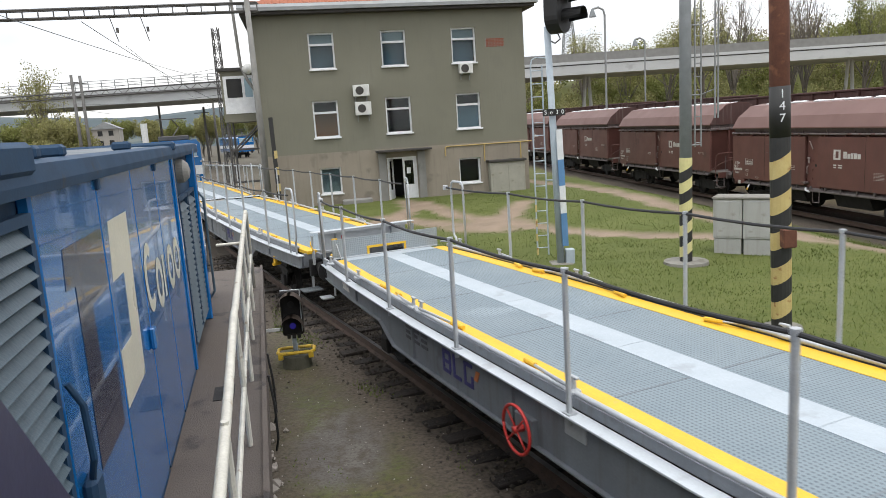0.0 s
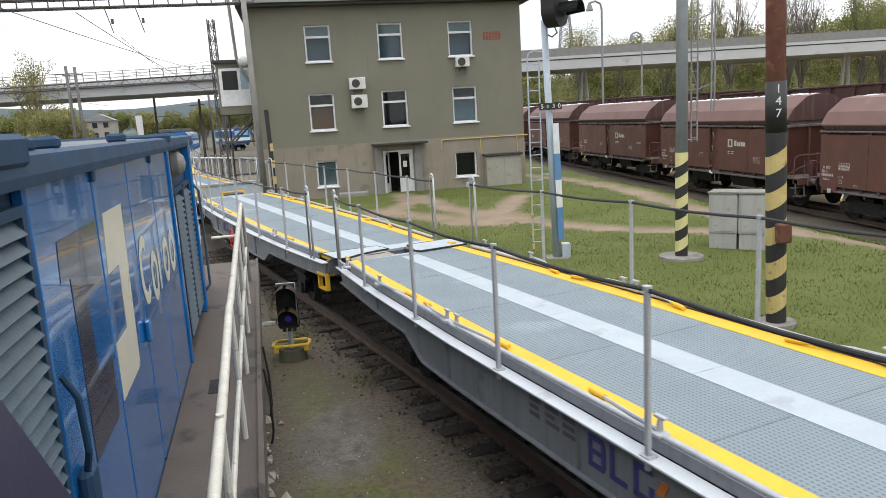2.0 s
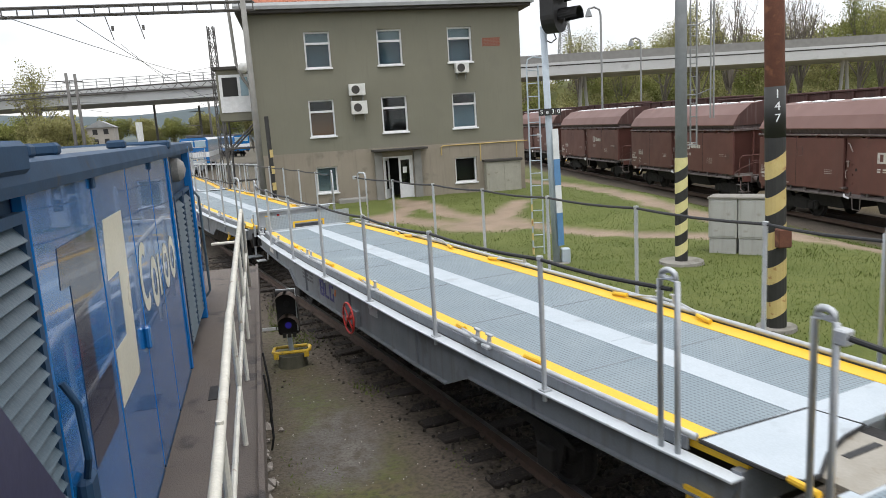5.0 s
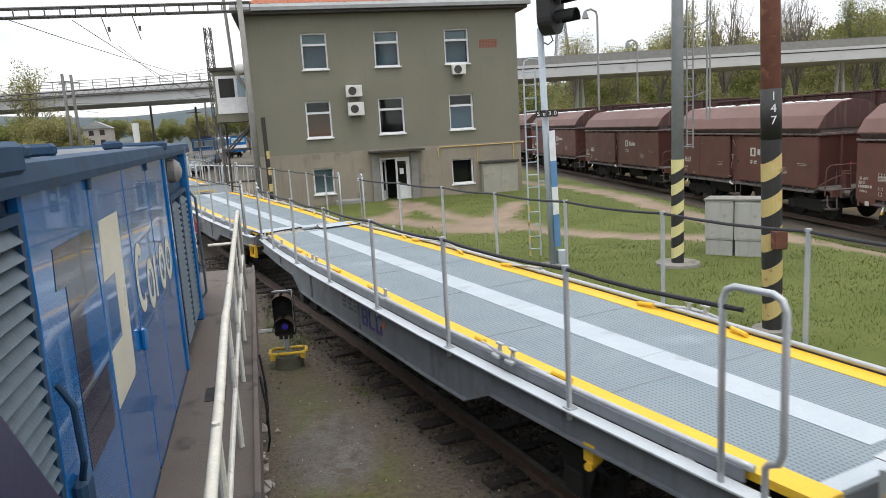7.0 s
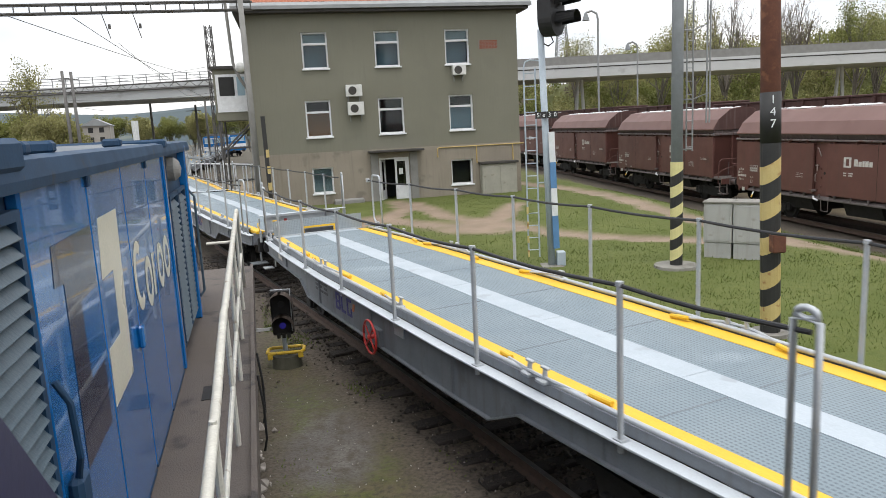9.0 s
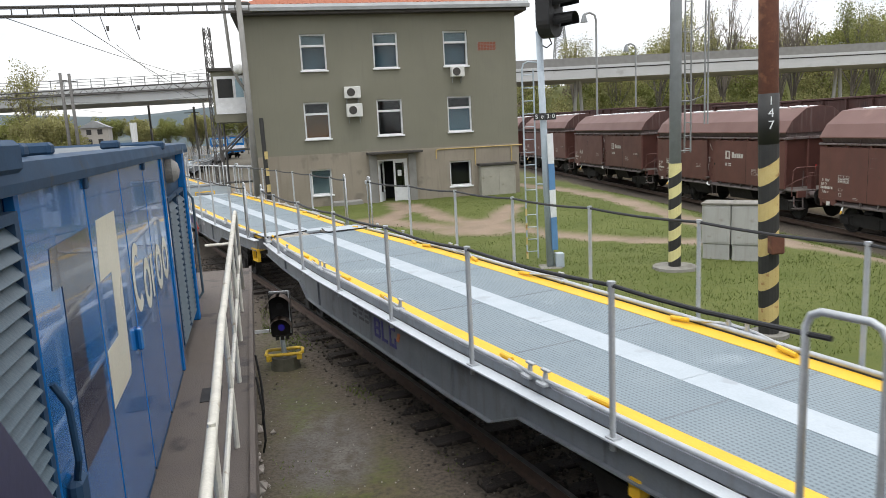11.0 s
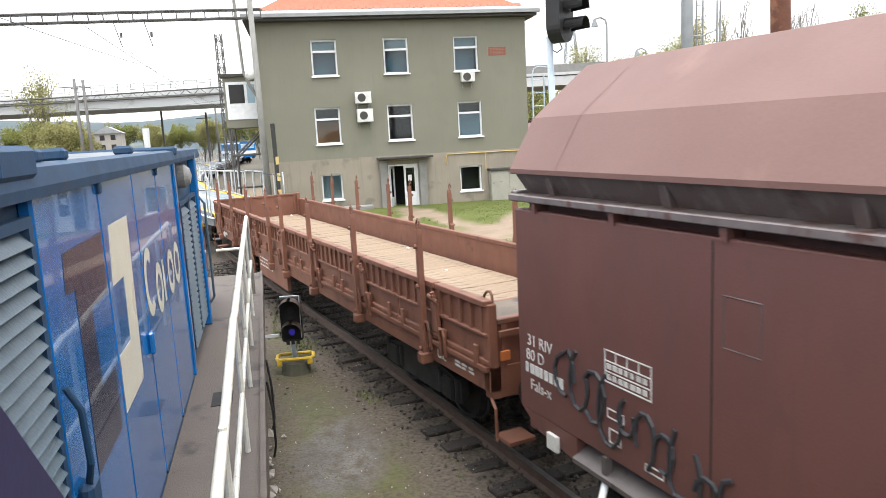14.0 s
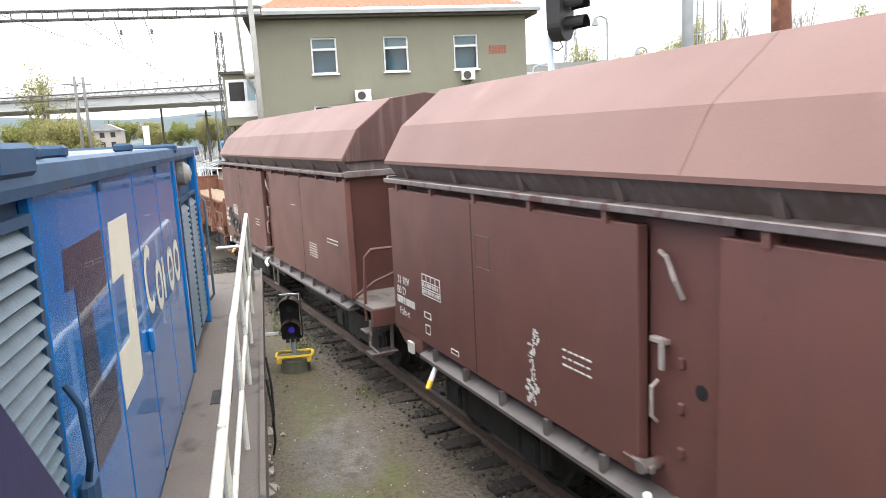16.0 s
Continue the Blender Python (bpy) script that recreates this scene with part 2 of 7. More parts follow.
M["worn_pale"] = mat("worn_pale", (0.36, 0.31, 0.29), (0.26, 0.2, 0.185), 0.55, scale=9, spots=(0.15, 0.08, 0.065), spot_scale=9, spot_at=0.6)
M["hood_brown"] = mat("hood_brown", (0.136, 0.096, 0.072), (0.08, 0.0608, 0.0512), 0.7, scale=8)
# about half as bright as wagon_brown, with grimy paler streaks
M["wagon_end"] = mat("wagon_end", (0.075, 0.03, 0.024), (0.055, 0.024, 0.02), 0.7, scale=1.5, streaks=(0.11, 0.075, 0.07), spots=(0.04, 0.02, 0.018), spot_scale=1.5)
M["platform_dust"] = mat("platform_dust", (0.16, 0.144, 0.132), (0.112, 0.096, 0.088), 0.85, scale=3, spots=(0.072, 0.056, 0.0496), spot_scale=3, spot_at=0.55)
M["mossy"] = mat("mossy", (0.09, 0.085, 0.06), (0.06, 0.06, 0.04), 0.9, scale=6, bump=0.4)
M["rail_steel"] = mat("rail_steel", (0.10, 0.062, 0.045), (0.075, 0.05, 0.04), 0.7, 0.2, scale=8, bump=0.15)
M["rail_head"] = mat("rail_head", (0.33, 0.32, 0.31), None, 0.3, 0.85, scale=8, bump=0.02)
M["sleeper"] = mat("sleeper", (0.04, 0.03, 0.024), (0.025, 0.02, 0.017), 0.9, scale=6, bump=0.6, fine=18, stretch=(1, 5, 5), each=0.35)
M["ballast"] = mat("ballast", (0.075, 0.06, 0.048), (0.042, 0.035, 0.029), 0.9, scale=8, bump=0.6, island=0.4)
M["bridge"] = mat("bridge", (0.5, 0.51, 0.51), (0.44, 0.45, 0.45), 0.8, scale=0.4, bump=0.1, spots=(0.28, 0.28, 0.27), spot_scale=0.3)
M["bridge_rail"] = mat("bridge_rail", (0.24, 0.24, 0.23), None, 0.7, scale=2)
M["lattice"] = mat("lattice", (0.10, 0.095, 0.09), None, 0.7, scale=3)
M["wire"] = mat("wire", (0.05, 0.05, 0.05), None, 0.6, scale=3, bump=0)
M["mast_far"] = mat("mast_far", (0.17, 0.165, 0.155), (0.12, 0.115, 0.11), 0.75, scale=3)
M["house_pale"] = mat("house_pale", (0.36, 0.335, 0.3), (0.31, 0.29, 0.26), 0.9, scale=1.5, bump=0.2)
M["bark"] = mat("bark", (0.16, 0.14, 0.115), None, 0.9, scale=3)
M["leaf"] = leafy(mat("leaf", (0.25, 0.26, 0.075), (0.18, 0.2, 0.06), 0.7, scale=0.15, bump=0, island=0.25))
# young leaf colour, lightened further to paint the haze over far trees
M["leaf_pale"] = leafy(mat("leaf_pale", (0.33, 0.31, 0.13), (0.26, 0.255, 0.1), 0.7, scale=0.2, bump=0, island=0.25))
M["twig"] = leafy(mat("twig", (0.24, 0.2, 0.14), (0.19, 0.16, 0.115), 0.8, scale=0.2, bump=0, island=0.3))
M["grass"] = leafy(mat("grass", (0.125, 0.16, 0.034), (0.09, 0.12, 0.025), 0.7, scale=0.6, bump=0, island=0.25))
# distance haze is mixed into this blue-green base colour
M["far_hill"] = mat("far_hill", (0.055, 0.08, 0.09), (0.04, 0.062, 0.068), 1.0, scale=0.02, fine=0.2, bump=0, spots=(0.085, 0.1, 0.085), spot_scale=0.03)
M["stone_pale"] = mat("stone_pale", (0.4, 0.36, 0.32), (0.3, 0.27, 0.24), 0.9, scale=6, bump=0.4, island=0.2)


def glass_mat(name, tint, rough=0.03):
    m = bpy.data.materials.new(name)
    m.use_nodes = True
    n, l = m.node_tree.nodes, m.node_tree.links
    for x in list(n):
        if x.type == "BSDF_PRINCIPLED":
            n.remove(x)
    tr, gl, mx, fr = (n.new("ShaderNode" + k) for k in ("BsdfTransparent", "BsdfGlossy", "MixShader", "Fresnel"))
    tr.inputs["Color"].default_value = (*tint, 1)
    gl.inputs["Roughness"].default_value = rough
    fr.inputs["IOR"].default_value = 1.45
    l.new(fr.outputs["Fac"], mx.inputs["Fac"])
    l.new(tr.outputs["BSDF"], mx.inputs[1])
    l.new(gl.outputs["BSDF"], mx.inputs[2])
    l.new(mx.outputs["Shader"], n["Material Output"].inputs["Surface"])
    return m


M["glass"] = glass_mat("glass", (0.72, 0.78, 0.8))


def chequer_mat():
    """Galvanised tread plate with rows of small raised studs."""
    m = mat("chequer", (0.36, 0.4, 0.42), (0.31, 0.35, 0.37), 0.45, 0.4, scale=2, bump=0.05, spots=(0.27, 0.3, 0.32), spot_scale=3)
    n, l = m.node_tree.nodes, m.node_tree.links
    co, wv, bp = n.new("ShaderNodeTexCoord"), n.new("ShaderNodeTexVoronoi"), n.new("ShaderNodeBump")
    wv.inputs["Scale"].default_value, wv.inputs["Randomness"].default_value = 26, 0.1
    bp.inputs["Strength"].default_value, bp.inputs["Distance"].default_value = 0.8, 0.012
    bp.invert = True
    l.new(co.outputs["Object"], wv.inputs["Vector"])
    l.new(wv.outputs["Distance"], bp.inputs["Height"])
    l.new(bp.outputs["Normal"], n["Principled BSDF"].inputs["Normal"])
    return m


M["chequer"] = chequer_mat()


def grating_mat():
    """Blue-grey steel mesh: a fine square pattern of wires over dark gaps."""
    m = mat("grating", (0.225, 0.275, 0.3), (0.19, 0.24, 0.27), 0.55, 0.1, scale=1.2, bump=0.1, spots=(0.25, 0.3, 0.33), spot_scale=0.8)
    n, l = m.node_tree.nodes, m.node_tree.links
    b = n["Principled BSDF"]
    base = b.inputs["Base Color"].links[0].from_socket
    co = n.new("ShaderNodeTexCoord")
    sep = n.new("ShaderNodeSeparateXYZ")
    l.new(co.outputs["Object"], sep.inputs[0])
    cells = []
    for axis in ("X", "Y"):
        k = n.new("ShaderNodeMath")
        k.operation = "MULTIPLY"
        k.inputs[1].default_value = 2 * math.pi / 0.045
        l.new(sep.outputs[axis], k.inputs[0])
        s = n.new("ShaderNodeMath")
        s.operation = "SINE"
        l.new(k.outputs[0], s.inputs[0])
        cells.append(s.outputs[0])
    g = n.new("ShaderNodeMath")
    g.operation = "MINIMUM"
    l.new(cells[0], g.inputs[0])
    l.new(cells[1], g.inputs[1])
    r = n.new("ShaderNodeMapRange")
    r.inputs["From Min"].default_value, r.inputs["From Max"].default_value = -0.25, 0.45
    l.new(g.outputs[0], r.inputs["Value"])
    mx = n.new("ShaderNodeMix")
    mx.data_type = "RGBA"
    l.new(r.outputs["Result"], mx.inputs["Factor"])
    l.new(base, mx.inputs["A"])
    mx.inputs["B"].default_value = (0.085, 0.11, 0.13, 1)
    l.new(mx.outputs["Result"], b.inputs["Base Color"])
    return m


M["grating"] = grating_mat()


# ---- mesh helpers ----
def box(bm, x0, x1, y0, y1, z0, z1, bev=0.0, m=None):
    vs = [bm.verts.new(p) for p in ((x0, y0, z0), (x1, y0, z0), (x1, y1, z0), (x0, y1, z0), (x0, y0, z1), (x1, y0, z1), (x1, y1, z1), (x0, y1, z1))]
    fs = [bm.faces.new([vs[i] for i in q]) for q in ((3, 2, 1, 0), (4, 5, 6, 7), (0, 1, 5, 4), (1, 2, 6, 5), (2, 3, 7, 6), (3, 0, 4, 7))]
    if bev:
        es = list({e for f in fs for e in f.edges})
        r = bmesh.ops.bevel(bm, geom=es, offset=bev, segments=1, affect="EDGES")
        vs = list({v for f in r["faces"] for v in f.verts})
    if m is not None:
        bmesh.ops.transform(bm, matrix=m, verts=vs)
    return bm


def cyl(bm, a, b, r, r2=None, seg=10):
    a, b = Vector(a), Vector(b)
    d = b - a
    m = Matrix.Translation((a + b) / 2) @ d.to_track_quat("Z", "Y").to_matrix().to_4x4()
    bmesh.ops.create_cone(bm, cap_ends=True, segments=seg, radius1=r, radius2=r if r2 is None else r2, depth=d.length, matrix=m)
    return bm


def tube(bm, pts, r, seg=8):
    """A bent pipe through the points."""
    pts = [Vector(p) for p in pts]
    rings = []
    for i, p in enumerate(pts):
        d = (pts[min(i + 1, len(pts) - 1)] - pts[max(i - 1, 0)]).normalized()
        q = d.to_track_quat("Z", "Y")
        rings.append([bm.verts.new(p + q @ Vector((r * math.cos(2 * math.pi * k / seg), r * math.sin(2 * math.pi * k / seg), 0))) for k in range(seg)])
    for a, b in zip(rings, rings[1:]):
        best = min(range(seg), key=lambda o: sum((a[k].co - b[(k + o) % seg].co).length for k in range(seg)))
        for k in range(seg):
            bm.faces.new((a[k], a[(k + 1) % seg], b[(k + 1 + best) % seg], b[(k + best) % seg]))
    bm.faces.new(rings[0][::-1])
    bm.faces.new(rings[-1])
    return bm


def prism(bm, prof, y0, y1, axis="y"):
    """Extrudes a closed outline (u, z) along y, or (u, z) along x when axis is x."""
    f = (lambda u, z, w: (u, w, z)) if axis == "y" else (lambda u, z, w: (w, u, z))
    a = [bm.verts.new(f(u, z, y0)) for u, z in prof]
    b = [bm.verts.new(f(u, z, y1)) for u, z in prof]
    k = len(prof)
    for i in range(k):
        bm.faces.new((a[i], a[(i + 1) % k], b[(i + 1) % k], b[i]))
    bm.faces.new(a[::-1])
    bm.faces.new(b)
    return bm


def sheet(bm, grid):
    vs = [[bm.verts.new(p) for p in row] for row in grid]
    for r0, r1 in zip(vs, vs[1:]):
        for i in range(len(r0) - 1):
            bm.faces.new((r0[i], r0[i + 1], r1[i + 1], r1[i]))
    return bm


def B():
    return bmesh.new()


def mesh_of(name, bm, material, smooth=False):
    bmesh.ops.recalc_face_normals(bm, faces=bm.faces)
    me = bpy.data.meshes.new(name)
    bm.to_mesh(me)
    bm.free()
    me.materials.append(material)
    if smooth:
        me.shade_smooth()
    return me


def part(name, bm, material, parent, label="", smooth=False):
    ob = new(name, mesh_of(name, bm, material, smooth))
    ob.parent = parent
    if label:
        ob["label"] = label
    if name in ("notice_marking", "number_marking", "load_table", "deck_seams", "graffiti", "lettering"):
        ob["kind"] = "stuff"
    return ob


def same(name, me, parent, m):
    """One more piece on a mesh that is already there."""
    ob = new(name, me)
    ob.parent = parent
    ob.matrix_basis = m
    return ob


def thing(name, label, category, m=None, group="", kind=""):
    ob = new(name)
    ob.empty_display_size = 0.2
    tagged(ob, label, category, group, kind)
    if m is not None:
        ob.matrix_basis = m
    return ob


def bars(bm, x, y, z, w, h, rows, side=-1, gap=0.45, words=3, seed=1):
    """Rows of small plain bars on a side wall (facing -x), for writing that cannot be read."""
    rnd = random.Random(seed)
    lh = h / rows
    for i in range(rows):
        zz = z - i * lh
        u = y
        for k in range(words):
            ww = w / words * rnd.uniform(0.5, 0.85)
            box(bm, x - 0.004, x + 0.004, u - ww, u, zz - lh * (1 - gap), zz)
            u -= w / words
    return bm


# ---- the lines of the tracks ----
HEAD0 = radians(25.12)   # heading of the passing train's track, 8.5 m ahead of the camera
AHEAD, ASIDE = Vector((-math.sin(HEAD0), math.cos(HEAD0))), Vector((math.cos(HEAD0), math.sin(HEAD0)))
STEP = 0.5
S_MIN, S_MAX = -140.0, 150.0


def bend(s):
    if s < 5:
        return 0.0
    if s < 14:
        return 0.0039
    if s < 36:
        return 0.0
    return -0.0065 if s < 75 else 0.0


def lay_track():
    line = {}
    i0 = round(8.5 / STEP)
    for sgn in (1, -1):
        p, a, i = AHEAD * 8.5 + ASIDE * 4.705, HEAD0 + 0.0135, i0
        line[i] = (p.copy(), a)
        while S_MIN <= i * STEP <= S_MAX:
            k = bend((i + 0.5 * sgn) * STEP)
            am = a + sgn * k * STEP / 2
            p = p + sgn * STEP * Vector((-math.sin(am), math.cos(am)))
            a += sgn * k * STEP
            i += sgn
            line[i] = (p.copy(), a)
    return line


LINE = lay_track()


def on_track(s, n=0.0):
    """Place and heading at s metres along the passing train's track, n to its right."""
    i = math.floor(s / STEP)
    f = s / STEP - i
    (p, a), (q, b) = LINE[i], LINE[i + 1]
    a = a * (1 - f) + b * f
    p = p * (1 - f) + q * f
    return p + n * Vector((math.cos(a), math.sin(a))), a


HEAD_L = radians(14.48)  # the parked locomotive's track
L_AHEAD, L_ASIDE = Vector((-math.sin(HEAD_L), math.cos(HEAD_L))), Vector((math.cos(HEAD_L), math.sin(HEAD_L)))
L_MID = -1.64            # its middle, to the left of the camera


def on_loco(s, n=L_MID):
    return L_AHEAD * s + L_ASIDE * n


HEAD_R = math.atan(0.164)   # the track of the ore wagons behind the signal


def on_right(y, n=0.0):
    """n to the right of that track's middle, at y metres ahead."""
    return Vector((18.4 + 1.45 / math.cos(HEAD_R) - 0.164 * y + n * math.cos(HEAD_R), y + n * math.sin(HEAD_R)))


def right_z(y):
    return -0.55 + 0.013 * (min(max(y, 10), 66) - 33)


def smooth(a, b, x):
    t = min(1, max(0, (x - a) / (b - a)))
    return t * t * (3 - 2 * t)


def ground_z(x, y):
    z = -0.16 + 0.36 * smooth(21, 33, y) * (1 - smooth(13, 20, x))
    d = abs((x - on_right(y).x) * math.cos(HEAD_R))
    w = 1 - smooth(2.0, 6.0, d)
    z = z * (1 - w) + (right_z(y) - 0.22) * w
    if x > on_right(y).x:
        z = z * (1 - smooth(0, 5, d)) + (right_z(y) - 0.22) * smooth(0, 5, d)
    dt = min(abs(x - q.x) + abs(y - q.y) for q, _ in TRACK_PTS[::2]) if abs(x) < 30 and -5 < y < 60 else 9
    z -= 0.05 * (1 - smooth(1.2, 2.2, dt))
    far = smooth(90, 160, math.hypot(x, y))
    return z * (1 - far) - 0.2 * far


PATHS = [
    [(-2.0, 35.0), (-1.4, 32.0), (-2.2, 29.5), (-3.5, 27.5)],
    [(-1.3, 33.8), (0.1, 29.4), (1.0, 28.0), (1.9, 27.1), (4.0, 24.6), (5.6, 23.2), (8.0, 22.0), (10.3, 21.2), (12.0, 17.5), (14, 12)],
    [(4.7, 42.6), (6.6, 38.0), (7.9, 33.2), (8.7, 28.5), (9.4, 24.9), (10.8, 22.2), (12.4, 19.8), (15, 15)],
    [(3.4, 31.6), (2.4, 28.3), (1.9, 27.1)],
    [(-2.8, 29.7), (-0.6, 27.4), (1.8, 26.8)],
]


def seg_dist(p, a, b):
    d = b - a
    t = max(0, min(1, (p - a).dot(d) / max(1e-6, d.dot(d))))
    return (p - a - t * d).length


PATH_SEGS = [(Vector(a), Vector(b)) for path in PATHS for a, b in zip(path, path[1:])]
TRACK_PTS = [(on_track(s)[0], s) for s in np.arange(-20, 90, 1.0)]


def cover(x, y):
    """How bare the ground is: 1 dirt, 0 grass; and how much ballast."""
    p = Vector((x, y))
    wob = noise.noise(Vector((x * 0.9, y * 0.9, 0))) * 0.35 + noise.noise(Vector((x * 3, y * 3, 5))) * 0.12
    d = min(seg_dist(p, a, b) for a, b in PATH_SEGS)
    bare = 1 - smooth(0.3, 0.75, d + wob * 0.9)
    junction = (p - Vector((1.4, 26.6))).length
    bare = max(bare, 1 - smooth(0.9, 2.3, junction + wob * 2))
    dt = min((p - q).length for q, _ in TRACK_PTS)
    dr = abs((x - on_right(y).x) * math.cos(HEAD_R))
    dl = abs((p - on_loco(0)).dot(L_ASIDE))
    stones = max(1 - smooth(1.7, 2.3, dt + wob * 0.5), 1 - smooth(2.0, 3.0, dr + wob * 0.5), 1 - smooth(1.3, 2.0, dl + wob * 0.4))
    left_yard = (p - on_track(8)[0]).dot(ASIDE) < -1.0
    if left_yard and y < 60:
        # trodden cinders between the two tracks, with moss along the edges
        mid = smooth(0.42, 0.72, 0.5 + 0.5 * noise.noise(Vector((x * 0.35 + 3, y * 0.35, 2))) + wob * 0.6)
        core = 1 - smooth(0.3, 0.95, (Vector((x + 1.5, (y - 8.6) * 0.5))).length + wob * 1.1)
        bare = max(bare, 0.5 + 0.2 * mid, 0.6 + 0.35 * core)
    if x > on_right(y).x - 1:
        bare = max(bare, 0.75)
    return bare, stones


def ground_material():
    m = bpy.data.materials.new("ground")
    m.use_nodes = True
    n, l = m.node_tree.nodes, m.node_tree.links
    b = n["Principled BSDF"]
    b.inputs["Roughness"].default_value = 0.95
    b.inputs["Specular IOR Level"].default_value = 0.25
    co = n.new("ShaderNodeTexCoord")

    def tex(scale, detail=6):
        t = n.new("ShaderNodeTexNoise")
        t.inputs["Scale"].default_value, t.inputs["Detail"].default_value = scale, detail
        l.new(co.outputs["Object"], t.inputs["Vector"])
        return t.outputs["Fac"]

    def rng(v, lo, hi):
        r = n.new("ShaderNodeMapRange")
        r.inputs["From Min"].default_value, r.inputs["From Max"].default_value = lo, hi
        l.new(v, r.inputs["Value"])
        return r.outputs["Result"]

    def mx(f, a, c):
        x = n.new("ShaderNodeMix")
        x.data_type = "RGBA"
        l.new(f, x.inputs["Factor"])
        for s, v in (("A", a), ("B", c)):
            if isinstance(v, tuple):
                x.inputs[s].default_value = (*v, 1)
            else:
                l.new(v, x.inputs[s])
        return x.outputs["Result"]

    def attr(name):
        a = n.new("ShaderNodeAttribute")
        a.attribute_name = name
        return a.outputs["Fac"]

    grass = mx(rng(tex(0.5), 0.35, 0.65), (0.082, 0.1, 0.022), (0.112, 0.125, 0.035))
    grass = mx(rng(tex(9), 0.45, 0.8), grass, (0.066, 0.088, 0.02))
    dirt = mx(rng(tex(0.8), 0.35, 0.65), (0.27, 0.205, 0.15), (0.215, 0.165, 0.12))
    cinder = mx(rng(tex(1.2), 0.35, 0.65), (0.1, 0.094, 0.087), (0.15, 0.138, 0.124))
    cinder = mx(rng(tex(5), 0.46, 0.66), cinder, (0.085, 0.074, 0.058))
    cinder = mx(rng(tex(26), 0.45, 0.75), cinder, (0.07, 0.06, 0.05))
    cinder = mx(rng(tex(60), 0.66, 0.8), cinder, (0.36, 0.34, 0.31))
    moss = mx(rng(tex(3), 0.42, 0.62), (0.105, 0.09, 0.052), (0.085, 0.1, 0.026))
    moss = mx(rng(tex(14), 0.45, 0.7), moss, (0.06, 0.05, 0.035))
    dirt = mx(rng(tex(40), 0.5, 0.9), dirt, (0.12, 0.095, 0.075))
    stone = mx(rng(tex(18), 0.4, 0.7), (0.105, 0.087, 0.068), (0.045, 0.037, 0.031))
    yard_bare = mx(rng(attr("bare"), 0.6, 0.9), moss, cinder)
    field_bare = dirt
    a = mx(attr("bare"), grass, field_bare)
    a = mx(attr("yard"), a, yard_bare)
    a = mx(attr("stones"), a, stone)
    l.new(a, b.inputs["Base Color"])
    bp = n.new("ShaderNodeBump")
    bp.inputs["Strength"].default_value, bp.inputs["Distance"].default_value = 0.6, 0.04
    l.new(tex(30, 8), bp.inputs["Height"])
    l.new(bp.outputs["Normal"], b.inputs["Normal"])
    return m


def make_ground():
    def axis(lo, hi, fine_lo, fine_hi, fine):
        v = [fine_lo + i * fine for i in range(int((fine_hi - fine_lo) / fine) + 1)]
        step = fine
        while v[-1] < hi:
            step *= 1.5
            v.append(v[-1] + step)
        step = fine
        while v[0] > lo:
            step *= 1.5
            v.insert(0, v[0] - step)
        return v
    xs, ys = axis(-1800, 1800, -14, 20, 0.28), axis(-1200, 2500, 0, 44, 0.28)
    pts, bare, stones, yard = [], [], [], []
    for y in ys:
        for x in xs:
            z = ground_z(x, y)
            near = -14 <= x <= 20 and 0 <= y <= 44
            if near:
                c, st = cover(x, y)
                z += 0.03 * noise.noise(Vector((x * 1.3, y * 1.3, 0))) - 0.05 * c * (y > 20)
            else:
                dr = abs((x - on_right(y).x) * math.cos(HEAD_R))
                dt = min((Vector((x, y)) - q).length for q, _ in TRACK_PTS[::4])
                c, st = (0.6 if x < 0 or x > on_right(y).x else 0.15), (1.0 if dr < 2.4 or dt < 2.6 else 0.0)
                if x < -6 and y > 20 or y < 2:
                    c, st = 0.8, max(st, 0.3)
            side = (Vector((x, y)) - on_track(8)[0]).dot(ASIDE)
            pts.append((x, y, z))
            bare.append(c)
            stones.append(st)
            yard.append(1.0 if side < -1.2 or (y > 55 and x < 5) else 0.0)
    w = len(xs)
    faces = [(j * w + i, j * w + i + 1, (j + 1) * w + i + 1, (j + 1) * w + i) for j in range(len(ys) - 1) for i in range(w - 1)]
    me = bpy.data.meshes.new("ground")
    me.from_pydata(pts, [], faces)
    for name, vals in (("bare", bare), ("stones", stones), ("yard", yard)):
        a = me.attributes.new(name, "FLOAT", "POINT")
        a.data.foreach_set("value", vals)
    me.materials.append(ground_material())
    me.shade_smooth()
    return tagged(new("ground", me), "railway yard ground of grass, trodden paths and dark cinders", "ground", kind="structure")


make_ground()

RAIL_PROF = [(-0.07, -0.17), (0.07, -0.17), (0.07, -0.155), (0.012, -0.13), (0.012, -0.045), (0.036, -0.035), (0.036, -0.004), (-0.036, -0.004), (-0.036, -0.035), (-0.012, -0.045), (-0.012, -0.13), (-0.07, -0.155)]
HEAD_PROF = [(-0.034, -0.005), (0.034, -0.005), (0.034, 0.0), (-0.034, 0.0)]


def sweep(bm, prof, line):
    rings = []
    for p, a, z in line:
        c, s = math.cos(a), math.sin(a)
        rings.append([bm.verts.new((p.x + u * c, p.y + u * s, z + v)) for u, v in prof])
    k = len(prof)
    for r0, r1 in zip(rings, rings[1:]):
        for i in range(k):
            bm.faces.new((r0[i], r0[(i + 1) % k], r1[(i + 1) % k], r1[i]))
    return bm


